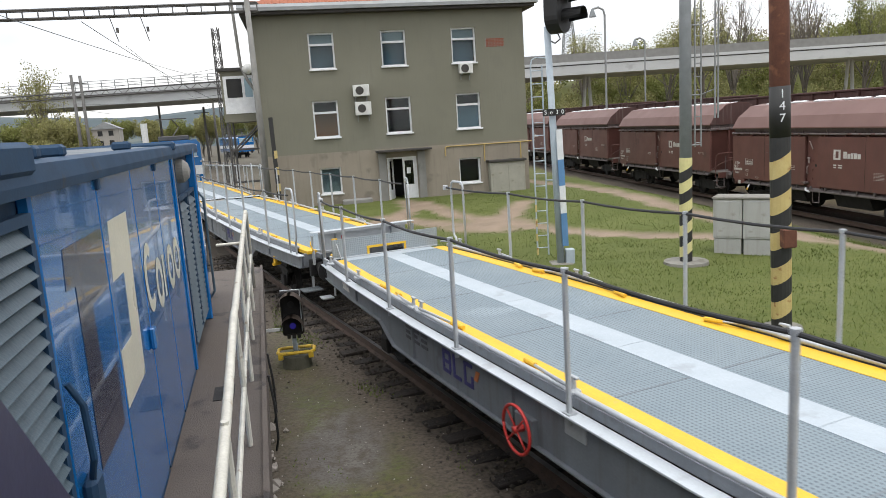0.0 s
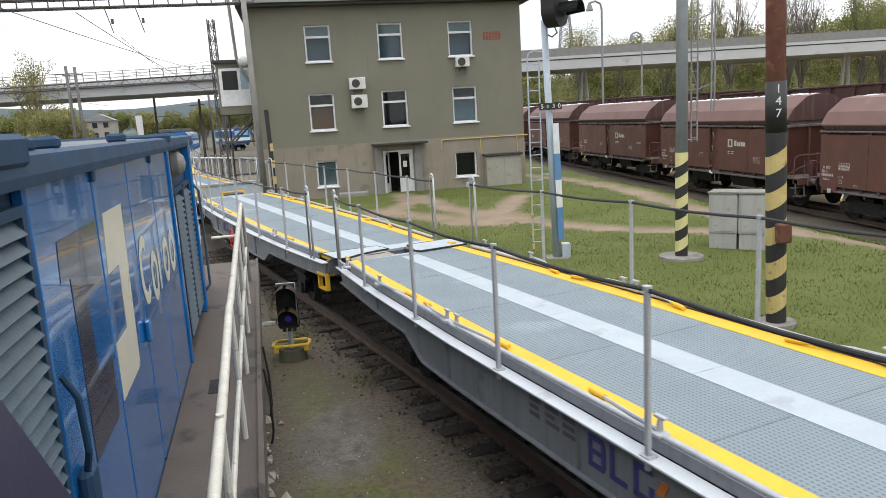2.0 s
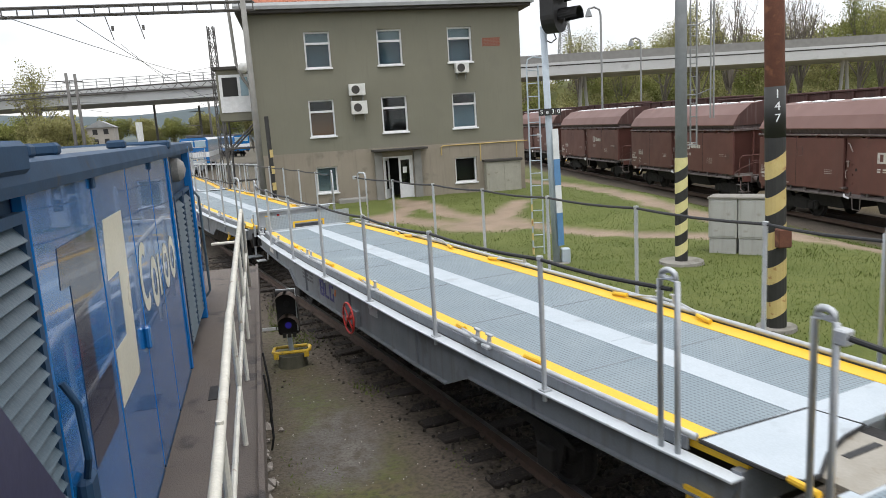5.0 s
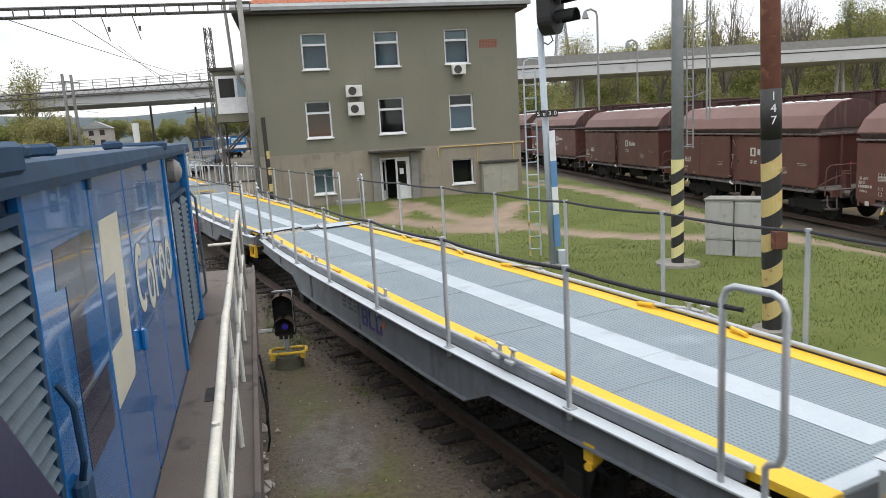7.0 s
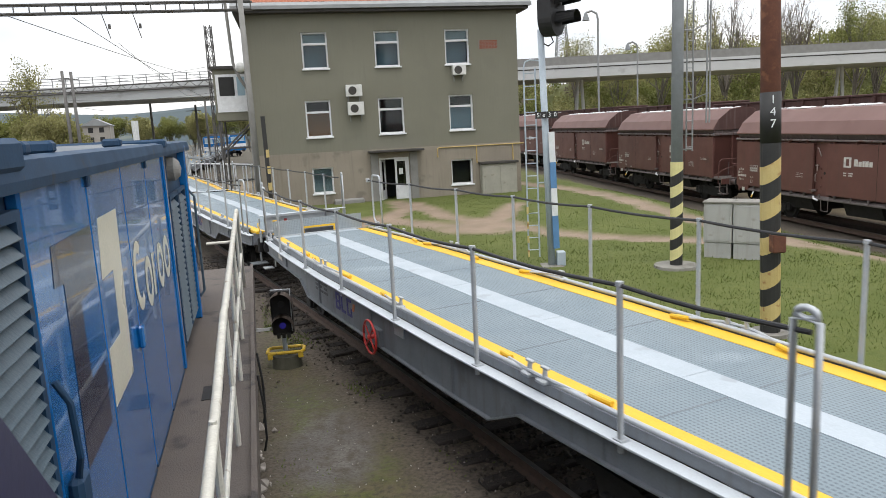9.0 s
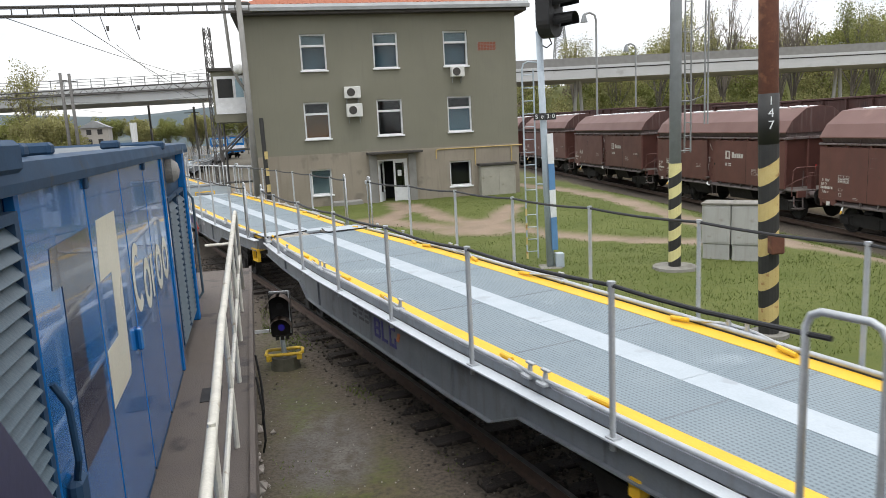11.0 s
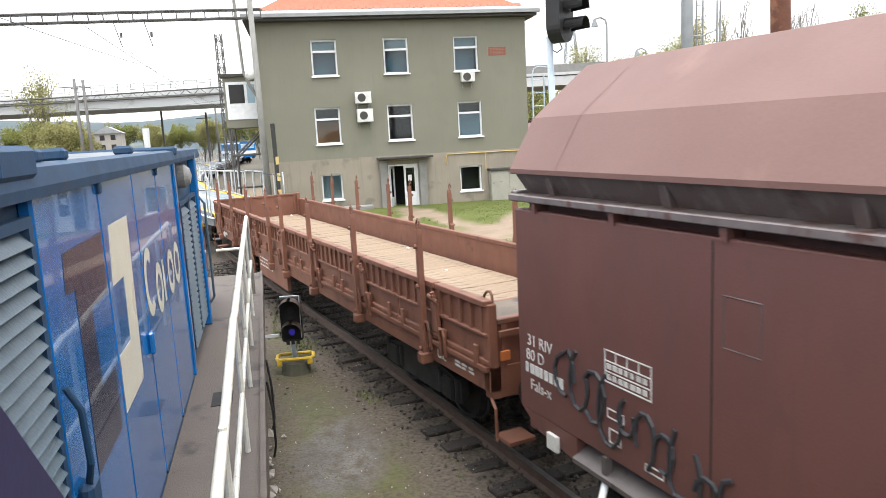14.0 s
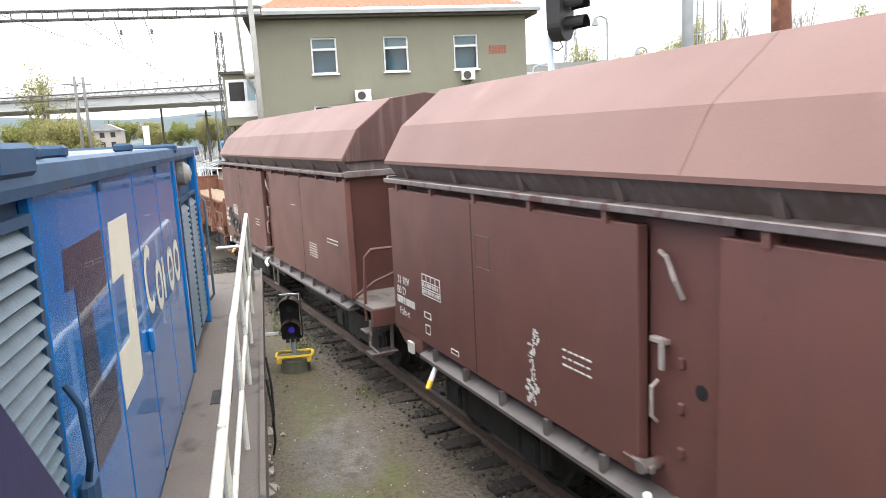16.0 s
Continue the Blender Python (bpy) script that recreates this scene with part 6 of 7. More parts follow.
        box(bm, a, a + t, 0.1, 0.26, c, d)
        box(bm, b - t, b, 0.1, 0.26, c, d)
        box(bm, a + t, b - t, 0.1, 0.26, c, c + t)
        box(bm, a + t, b - t, 0.1, 0.26, d - t, d)
        if split > c:
            box(bm, a + t, b - t, 0.1, 0.26, split - 0.05, split + 0.05)
        part("window_frame", bm, M["window_white"], wd, "white plastic window frame")
        part("window_sill", box(B(), a - 0.06, b + 0.06, -0.1, 0.12, c - 0.07, c + 0.005, 0.01), M["window_white"], wd)
        # backing colour behind the glass: painted sky reflection, unlit room, curtain or blind
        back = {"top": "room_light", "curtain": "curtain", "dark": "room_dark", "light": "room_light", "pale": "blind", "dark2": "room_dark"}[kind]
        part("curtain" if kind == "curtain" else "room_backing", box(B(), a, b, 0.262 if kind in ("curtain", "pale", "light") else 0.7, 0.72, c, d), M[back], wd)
        if kind == "top":
            part("roller_blind", box(B(), a + t, b - t, 0.245, 0.262, d - 0.55 if i != 1 else d - 0.6, d - t), M["blind"], wd)
        # near-black boards close behind the upper panes paint the room's shade
        if kind == "curtain":
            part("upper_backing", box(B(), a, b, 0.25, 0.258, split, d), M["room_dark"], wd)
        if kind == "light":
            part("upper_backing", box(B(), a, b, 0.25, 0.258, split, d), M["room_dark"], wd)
    # double door, one leaf open inwards
    a, b, c, d = door
    bm = B()
    t = 0.08
    box(bm, a, a + t, 0.05, 0.2, c, d)
    box(bm, b - t, b, 0.05, 0.2, c, d)
    box(bm, a + t, b - t, 0.05, 0.2, d - t, d)
    dr = part("door_frame", bm, M["window_white"], w, "white door frame")
    for xa, xb in ((b - 0.72, b - t), ):
        bm = B()
        box(bm, xa, xa + 0.1, 0.09, 0.15, c + 0.02, d - t)
        box(bm, xb - 0.1, xb, 0.09, 0.15, c + 0.02, d - t)
        box(bm, xa + 0.1, xb - 0.1, 0.09, 0.15, c + 0.02, c + 0.75)
        box(bm, xa + 0.1, xb - 0.1, 0.09, 0.15, d - t - 0.12, d - t)
        lf = part("door_leaf", bm, M["window_white"], w, "white half-glazed door leaf")
        part("door_pane", box(B(), xa + 0.1, xb - 0.1, 0.11, 0.13, c + 0.75, d - t - 0.12), M["glass"], lf).visible_shadow = False
        part("notice", box(B(), xa + 0.2, xa + 0.4, 0.085, 0.089, c + 1.3, c + 1.6), M["sign_white"], lf)
    bm = B()
    m = Matrix.Translation((a + t, 0.1, 0)) @ pose(0, 0, 0, 0, 0, 62)
    for q in ((0, 0.1, c + 0.02, d - t), (0.52, 0.62, c + 0.02, d - t), (0.1, 0.52, c + 0.02, c + 0.5), (0.1, 0.52, d - t - 0.12, d - t)):
        box(bm, q[0], q[1], -0.03, 0.03, q[2], q[3], 0, m)
    part("door_leaf", bm, M["window_white"], w, "white door leaf standing open")
    # black back panel and floor paint the shade inside the doorway
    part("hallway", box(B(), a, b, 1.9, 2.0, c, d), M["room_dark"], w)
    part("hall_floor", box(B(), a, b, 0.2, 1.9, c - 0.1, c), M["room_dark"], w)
    part("door_step", box(B(), a - 0.3, b + 0.3, -0.9, -0.03, -0.2, 0.14, 0.02), M["concrete"], w)
    for xa in (a - 0.42, b + 0.05):
        part("door_pilaster", box(B(), xa, xa + 0.37, -0.16, -0.03, 0.0, 2.55), M["stone_grey"], w)
    part("canopy", box(B(), 3.74, 6.5, -0.75, 0.0, 2.62, 2.72, 0.015), M["dark_tin"], w, "dark sheet metal door canopy")
    # air conditioners
    for xa, xb, za, zb in ((2.85, 3.64, 5.4, 5.95), (2.9, 3.68, 4.5, 5.13), (8.22, 8.9, 6.24, 6.72)):
        ac = part("air_conditioner", box(B(), xa, xb, -0.4, -0.08, za, zb, 0.02), M["ac_white"], w, "white outdoor air conditioner unit")
        cx, cz = xa + (xb - xa) * 0.4, (za + zb) / 2
        fan = B()
        bmesh.ops.create_cone(fan, cap_ends=True, segments=20, radius1=0.2, radius2=0.2, depth=0.02, matrix=Matrix.Translation((cx, -0.405, cz)) @ pose(0, 0, 0, 90))
        part("fan_grille", fan, M["dark_tin"], ac)
        for q in (xa + 0.1, xb - 0.14):
            part("bracket", prism(B(), [(-0.4, za - 0.05), (-0.4, za), (0.0, za), (0.0, za - 0.3), (-0.05, za - 0.3), (-0.05, za - 0.05)], q, q + 0.04, "x"), M["tin"], ac)
    # bare brick patch
    bm = B()
    me = mesh_of("brick", box(B(), -0.07, 0.07, -0.004, 0.01, -0.03, 0.03), M["brick"])
    pt = part("brick_patch", box(B(), 9.7, 10.66, -0.002, 0.0, 7.5, 7.92), M["stone_grey"], w, "patch of bare brick where render fell off")
    for r in range(6):
        for k in range(6):
            same("brick", me, pt, pose(9.79 + k * 0.157 + (r % 2) * 0.03, -0.004, 7.535 + r * 0.07))
    # gas pipe, meter box
    bm = B()
    tube(bm, [(7.3, -0.06, 2.2), (7.3, -0.06, 2.62), (7.4, -0.06, 2.68), (11.9, -0.06, 2.68)], 0.03, 6)
    for x in (9.35, 11.3):
        cyl(bm, (x, -0.06, 2.68), (x, -0.06, 1.8), 0.03, seg=6)
    part("gas_pipe", bm, M["pipe_yellow"], w, "yellow painted gas pipe")
    mb = part("meter_cabinet", box(B(), 9.5, 11.35, -0.5, -0.03, 0.0, 1.72, 0.02), M["gas_box"], w, "pale meter cabinet with double doors")
    part("cabinet_roof", box(B(), 9.42, 11.43, -0.6, -0.03, 1.72, 1.84, 0.015), M["dark_tin"], mb)
    for q in (9.62, 10.46):
        part("cabinet_door", box(B(), q, q + 0.78, -0.52, -0.5, 0.2, 1.6, 0.005), M["gas_box"], mb)
    # pipes and lamp on the near corner
    bm = B()
    tube(bm, [(-1.78, -0.12, 9.4), (-1.78, -0.12, 0.2)], 0.06, 8)
    part("downpipe", bm, M["stone_grey"], w)
    bm = B()
    tube(bm, [(-2.5, 0.5, 11.0), (-2.35, 0.4, 7.2), (-2.1, 0.3, 6.5), (-1.75, 0.3, 5.9), (-1.75, 0.3, 0.4)], 0.075, 8)
    part("vent_pipe", bm, M["stone_grey"], w, "grey vent pipe with a bend")
    lamp = B()
    bmesh.ops.create_uvsphere(lamp, u_segments=12, v_segments=8, radius=0.24, matrix=pose(-2.0, -0.3, 6.95))
    part("globe_lamp", lamp, M["ac_white"], w, "white globe lamp", True)
    # oriel on the side wall with a window, on dark struts
    bm = box(B(), -3.4, -1.7, 1.0, 4.4, 4.55, 7.0, 0.0)
    orl = part("side_oriel", bm, M["plaster"], w, "projecting side bay with a white window")
    part("oriel_roof", box(B(), -3.55, -1.7, 0.85, 4.5, 7.0, 7.14), M["dark_tin"], orl)
    part("oriel_panel", box(B(), -3.3, -1.85, 0.96, 1.0, 4.95, 5.55), M["window_white"], orl)
    part("oriel_window", box(B(), -3.3, -1.85, 0.95, 1.0, 5.55, 6.75), M["window_white"], orl)
    for q, wd, mm in ((-3.15, 0.72, "room_dark"), (-2.3, 0.36, "room_light")):
        part("oriel_pane", box(B(), q, q + wd, 0.94, 0.95, 5.72, 6.62), M[mm], orl)
    for x, y in ((-3.3, 1.1), (-3.3, 4.2)):
        part("oriel_strut", cyl(B(), (x, y, 0), (x, y, 4.55), 0.06, seg=6), M["lattice"], orl)
        part("oriel_brace", cyl(B(), (x, y, 3.0), (-1.7, y, 4.5), 0.05, seg=6), M["lattice"], orl)
    for z in (1.6, 3.2):
        part("oriel_brace", cyl(B(), (-3.3, 1.1, z), (-1.7, 1.1, z), 0.05, seg=6), M["lattice"], orl)
    part("base_rubble", box(B(), 1.9, 3.4, -0.5, -0.03, -0.1, 0.42, 0.06), M["stone_grey"], w)
    return w


yard_building()


# ---- masts, signals and small things in the yard ----
def stand(name, label, category, x, y, rz=0, z=None, group=""):
    return thing(name, label, category, pose(x, y, ground_z(x, y) if z is None else z, 0, 0, rz), group)


def spiral_stripes(parent, r, z0, z1, n, pale):
    """Alternate slanting bands round a post."""
    h = (z1 - z0) / n
    for k in range(n):
        bm = B()
        seg = 16
        lo, hi = [], []
        for j in range(seg):
            a = 2 * math.pi * j / seg
            tilt = 0.10 * math.cos(a)
            lo.append(bm.verts.new((r * math.cos(a), r * math.sin(a), z0 + k * h + (tilt if k else 0))))
            hi.append(bm.verts.new((r * math.cos(a), r * math.sin(a), z0 + (k + 1) * h + (tilt if k < n - 1 else 0))))
        for j in range(seg):
            bm.faces.new((lo[j], lo[(j + 1) % seg], hi[(j + 1) % seg], hi[j]))
        part("stripe", bm, pale if k % 2 else M["stripe_black"], parent)


def rusty_mast():
    w = stand("catenary_mast", "rusty round steel mast with black and yellow hazard bands", "mast", 5.8, 12.2)
    w.matrix_basis = w.matrix_basis @ pose(0, 0, 0, 0, -1.6)
    part("shaft", cyl(B(), (0, 0, -0.1), (0, 0, 11.5), 0.165, 0.15, 24), M["rust_pole"], w, "rusty brown steel tube", True)
    spiral_stripes(w, 0.169, 0.0, 3.4, 11, M["stripe_yellow"])
    part("black_band", cyl(B(), (0, 0, 3.4), (0, 0, 4.25), 0.169, 0.168, 24), M["stripe_black"], w, smooth=True)
    d = math.degrees(math.atan2(-12.2, -5.8)) + 90
    for k, ch in enumerate("147"):
        ob = same("number", text_mesh(ch, 0.2, M["sign_white"], "number"), w, pose(0, 0, 0, 0, 0, d + 14) @ pose(0, -0.174, 4.12 - k * 0.2, 90))
    b = part("junction_box", box(B(), -0.1, 0.13, -0.33, -0.155, 1.53, 1.86, 0.02), M["rust_pole"], w, "small rusty junction box")
    part("foundation", cyl(B(), (0, 0, -0.2), (0, 0, 0.06), 0.36, 0.34, 16), M["concrete"], w)


rusty_mast()


def grey_mast():
    w = stand("lighting_mast", "tall grey lattice-ladder mast with hazard bands on a concrete base", "mast", 6.12, 18.2)
    part("shaft", cyl(B(), (0, 0, -0.1), (0, 0, 11.5), 0.155, 0.13, 20), M["pole_grey"], w, "grey painted tube", True)
    spiral_stripes(w, 0.16, 0.0, 2.75, 10, M["stripe_pale"])
    part("foundation", cyl(B(), (0, 0, -0.2), (0, 0, 0.07), 0.62, 0.56, 18), M["concrete"], w, "round concrete foundation")
    bm = B()
    for x, y, z0 in ((0.27, 0.1, 3.0), (0.44, 0.14, 3.0), (0.74, 0.0, 3.7), (0.83, 0.03, 3.7)):
        cyl(bm, (x, y, z0), (x, y, 11.4), 0.022, seg=6)
    for k in range(24):
        z = 3.1 + k * 0.33
        cyl(bm, (0.27, 0.1, z), (0.44, 0.14, z), 0.013, seg=5)
    for z in (3.05, 4.3, 6.0, 8.0):
        cyl(bm, (0, 0, z), (0.44, 0.14, z), 0.018, seg=5)
        if z > 4:
            cyl(bm, (0.44, 0.14, z), (0.83, 0.03, z + 0.15), 0.015, seg=5)
    part("ladder", bm, M["tin"], w, "thin steel ladder")
    return w


grey_mast()


def main_signal():
    w = stand("railway_signal", "railway colour-light signal on a pale mast with a ladder", "signal", 3.02, 19.2)
    mast = part("mast", cyl(B(), (0, 0, 0), (-0.16, 0, 6.3), 0.105, 0.085, 16), M["mast_blue"], w, "pale blue-grey tube mast", True)
    rz = 14
    m = pose(0.13, -0.12, 0, 0, -1.45, rz)
    for k, (z0, z1, c) in enumerate(((0.5, 1.4, "sign_blue"), (1.4, 2.15, "sign_white"), (2.15, 2.85, "sign_blue"), (2.85, 3.65, "sign_white"))):
        part("mast_plate", box(B(), -0.085, 0.085, -0.012, 0.012, z0, z1, 0, m), M[c], w)
    # plate with the signal's name
    pm = pose(-0.08, -0.14, 4.1, 0, 0, 8)
    for k, ch in enumerate("Se30"):
        q = part("name_tile", box(B(), -0.3 + k * 0.155, -0.16 + k * 0.155, -0.02, 0.02, -0.09, 0.09, 0, pm), M["stripe_black"], w)
        same("letter", text_mesh(ch, 0.16, M["sign_white"], "letter"), q, pm @ pose(-0.23 + k * 0.155, -0.024, 0, 90))
    # head with hoods
    hm = pose(0.1, -0.1, 7.0, 0, 0, 55) @ Matrix.Scale(1.35, 4)
    bm = B()
    prism(bm, [(0.31 * math.cos(radians(a)), -0.36 + 0.31 * math.sin(radians(a))) for a in range(180, 361, 15)] + [(0.31, 1.9), (-0.31, 1.9)], -0.15, 0.13)
    bmesh.ops.transform(bm, matrix=hm, verts=bm.verts)
    hd = part("signal_head", bm, M["black"], w, "black signal head")
    for z in (-0.4, -0.04, 0.32, 0.68):
        bm = B()
        seg = 14
        rings = []
        for y, r0, r1 in ((-0.16, -200, 20), (-0.55, -190, 10)):
            rings.append([bm.verts.new((0.175 * math.cos(radians(a)), y, z - 0.175 * math.sin(radians(a)))) for a in np.linspace(r0, r1, seg)])
        for k in range(seg - 1):
            bm.faces.new((rings[0][k], rings[0][k + 1], rings[1][k + 1], rings[1][k]))
        bmesh.ops.solidify(bm, geom=bm.faces[:], thickness=0.012)
        bmesh.ops.transform(bm, matrix=hm, verts=bm.verts)
        part("lamp_hood", bm, M["black"], hd)
    part("head_cable", tube(B(), [(0.08, -0.2, 6.1), (0.14, -0.22, 5.95), (0.02, -0.12, 5.86), (-0.1, 0, 5.95)], 0.018, 6), M["black"], hd)
    # ladder
    bm = B()
    for x in (-0.62, -0.32):
        tube(bm, [(x, 0.1, 0.25), (x, 0.1, 5.35)], 0.022, 6)
    for k in range(15):
        cyl(bm, (-0.62, 0.1, 0.45 + k * 0.34), (-0.32, 0.1, 0.45 + k * 0.34), 0.014, seg=5)
    tube(bm, [(-0.62, 0.1, 5.35), (-0.58, 0.1, 5.5), (-0.46, 0.1, 5.55), (-0.1, 0.0, 5.5)], 0.022, 6)
    for z in (2.3, 4.1):
        cyl(bm, (-0.32, 0.1, z), (0, 0, z), 0.02, seg=5)
    part("ladder", bm, M["mast_blue"], w, "pale steel ladder")
    bm = B()
    for k in range(4):
        cyl(bm, (-0.62, 0.1, 0.25 + k * 0.4), (-0.62, 0.1, 0.45 + k * 0.4), 0.028, seg=8)
    part("ladder_band", bm, M["stripe_yellow"], w)
    part("cable_box", box(B(), 0.12, 0.36, -0.15, 0.1, 0.0, 0.4, 0.02), M["mast_blue"], w)
    part("foundation", box(B(), -0.3, 0.3, -0.3, 0.3, -0.2, 0.03, 0.02), M["concrete"], w)


main_signal()


def dwarf_signal():
    w = stand("dwarf_signal", "small shunting signal with hooded lamps on a yellow-rimmed base", "signal", -2.78, 11.8, 8)
    w.matrix_basis = w.matrix_basis @ Matrix.Scale(0.85, 4)
    part("base", cyl(B(), (0, 0, -0.05), (0, 0, 0.25), 0.31, 0.27, 18), M["mossy"], w, "mossy concrete base")
    bm = B()
    tube(bm, [(-0.3, -0.2, 0.34), (0.3, -0.2, 0.34), (0.36, -0.12, 0.34), (0.36, 0.12, 0.34), (0.3, 0.2, 0.34), (-0.3, 0.2, 0.34), (-0.36, 0.12, 0.34), (-0.36, -0.12, 0.34), (-0.3, -0.2, 0.34)], 0.035, 8)
    for x in (-0.3, 0.3):
        box(bm, x - 0.05, x + 0.05, -0.23, -0.17, 0.22, 0.34, 0.01)
    part("guard_frame", bm, M["hazard_yellow"], w, "yellow painted guard frame", False)
    part("stem", cyl(B(), (0, 0, 0.2), (-0.02, 0, 0.66), 0.05, seg=12), M["mast_blue"], w)
    hd = part("signal_head", box(B(), -0.22, 0.2, -0.1, 0.14, 0.68, 1.58, 0.03), M["under"], w, "black lamp housing")
    for z, r in ((1.42, 0.24), (0.98, 0.22)):
        bm = B()
        seg = 14
        rings = [[bm.verts.new((-0.01 + r * math.cos(radians(a)), y, z - 0.1 + r * 1.1 * math.sin(radians(a)))) for a in np.linspace(-5, 185, seg)] for y in (-0.1, -0.42)]
        for k in range(seg - 1):
            bm.faces.new((rings[0][k], rings[0][k + 1], rings[1][k + 1], rings[1][k]))
        bmesh.ops.solidify(bm, geom=bm.faces[:], thickness=0.014)
        part("lamp_hood", bm, M["hood_brown"], hd, "weathered brown lamp hood")
        lens = cyl(B(), (-0.01, -0.1, z - 0.1), (-0.01, -0.125, z - 0.1), 0.065, seg=16)
        part("lens", lens, M["lens_blue"] if z < 1.1 else M["room_dark"], hd)
    bm = tube(B(), [(0.17, -0.1, 0.75), (0.18, -0.1, 1.62), (-0.2, -0.1, 1.62)], 0.012, 6)
    part("wire_frame", bm, M["galv"], hd)
    part("white_arm", box(B(), -0.56, -0.17, -0.04, -0.01, 0.78, 0.84), M["sign_white"], hd)
    bm = B()
    for k in range(3):
        box(bm, -0.14 + k * 0.1, -0.07 + k * 0.1, -0.11, -0.1, 0.62, 0.72)
    part("number_tile", bm, M["stripe_black"], hd)


lens = bpy.data.materials.new("lens_blue")
lens.use_nodes = True
lens.node_tree.nodes["Principled BSDF"].inputs["Base Color"].default_value = (0.02, 0.015, 0.16, 1)
lens.node_tree.nodes["Principled BSDF"].inputs["Roughness"].default_value = 0.12
lens.node_tree.nodes["Principled BSDF"].inputs["Emission Color"].default_value = (0.08, 0.06, 0.8, 1)
lens.node_tree.nodes["Principled BSDF"].inputs["Emission Strength"].default_value = 0.06
M["lens_blue"] = lens
dwarf_signal()


def relay_cabinets():
    for k, (x, y) in enumerate(((7.74, 19.4), (8.38, 18.98))):
        w = stand("relay_cabinet", "weathered white concrete relay cabinet on grass", "cabinet", x, y, -33, group="relay cabinets")
        part("body", box(B(), -0.37, 0.37, -0.35, 0.35, 0.42, 1.5, 0.015), M["box_white"], w)
        part("base", box(B(), -0.35, 0.35, -0.33, 0.33, -0.2, 0.41, 0.015), M["box_white"], w)
        part("lid", box(B(), -0.4, 0.4, -0.38, 0.38, 1.5, 1.56, 0.012), M["concrete"], w)
        part("door", box(B(), -0.31, 0.31, -0.365, -0.35, 0.48, 1.44, 0.004), M["box_white"], w)


relay_cabinets()


def gantry():
    """Portal beam over the tracks with its mast beside the office."""
    w = thing("catenary_gantry", "rusty steel lattice gantry beam with a striped mast", "gantry", pose(0, 0, 0))
    mx, my = -8.3, 33.0
    part("mast", cyl(B(), (mx, my, 0), (mx - 0.1, my, 10.4), 0.14, 0.12, 16), M["stone_grey"], w, "tall grey concrete mast", True)
    sm = part("stripe_mast", cyl(B(), (mx + 0.55, my - 0.3, 0), (mx + 0.5, my - 0.3, 4.6), 0.1, seg=12), M["stripe_black"], w)
    for k in range(4):
        bm = cyl(B(), (mx + 0.55, my - 0.3, 0.5 + k * 0.75), (mx + 0.55, my - 0.3, 0.85 + k * 0.75), 0.105, seg=12)
        part("stripe", bm, M["stripe_yellow"], sm)
    bm = B()
    a, b = Vector((mx + 0.3, my + 0.2, 9.35)), Vector((mx - 30, my - 7.0, 9.05))
    for dz in (0, 0.36):
        for dy in (0, 0.35):
            cyl(bm, a + Vector((0, dy, dz)), b + Vector((0, dy, dz)), 0.042, seg=6)
    n = 52
    for k in range(n + 1):
        p = a.lerp(b, k / n)
        cyl(bm, p, p + Vector((0, 0, 0.36)), 0.028, seg=5)
        cyl(bm, p + Vector((0, 0.35, 0)), p + Vector((0, 0, 0)), 0.02, seg=4)
    part("beam", bm, M["lattice"], w, "dark lattice beam")
    for k in (0.16, 0.2, 0.43):
        p = a.lerp(b, k)
        bm = B()
        cyl(bm, p, p + Vector((0.25, 0.1, -1.1)), 0.02, seg=5)
        cyl(bm, p + Vector((0.25, 0.1, -0.5)), p + Vector((0.25, 0.1, -0.7)), 0.06, seg=8)
        part("insulator", bm, M["lattice"], w)
    return w


gantry()


def lattice_mast(x, y, top, half0, half1, label, mtl, z0=-0.3):
    w = thing("lattice_mast", label, "mast", pose(x, y, z0), group="lattice masts")
    bm = B()
    n = max(6, int(top / 1.0))
    def corner(i, z):
        h = half0 + (half1 - half0) * z / top
        sx, sy = ((-1, -1), (1, -1), (1, 1), (-1, 1))[i % 4]
        return (sx * h, sy * h, z)
    t = 0.03 + half0 * 0.03
    for i in range(4):
        cyl(bm, corner(i, 0), corner(i, top), t, seg=5)
        for k in range(n):
            za, zb = top * k / n, top * (k + 1) / n
            cyl(bm, corner(i, za), corner(i + 1, zb), t * 0.6, seg=4)
            cyl(bm, corner(i + 1, za), corner(i, zb), t * 0.6, seg=4)
    part("lattice", bm, mtl, w)
    return w


lattice_mast(-17.3, 57.4, 12.6, 0.32, 0.22, "dark lattice catenary mast beside the tracks", M["lattice"])
lattice_mast(26.3, 147.7, 23.5, 2.6, 0.7, "tall pale lattice power pylon beyond the bridge", M["tin"])


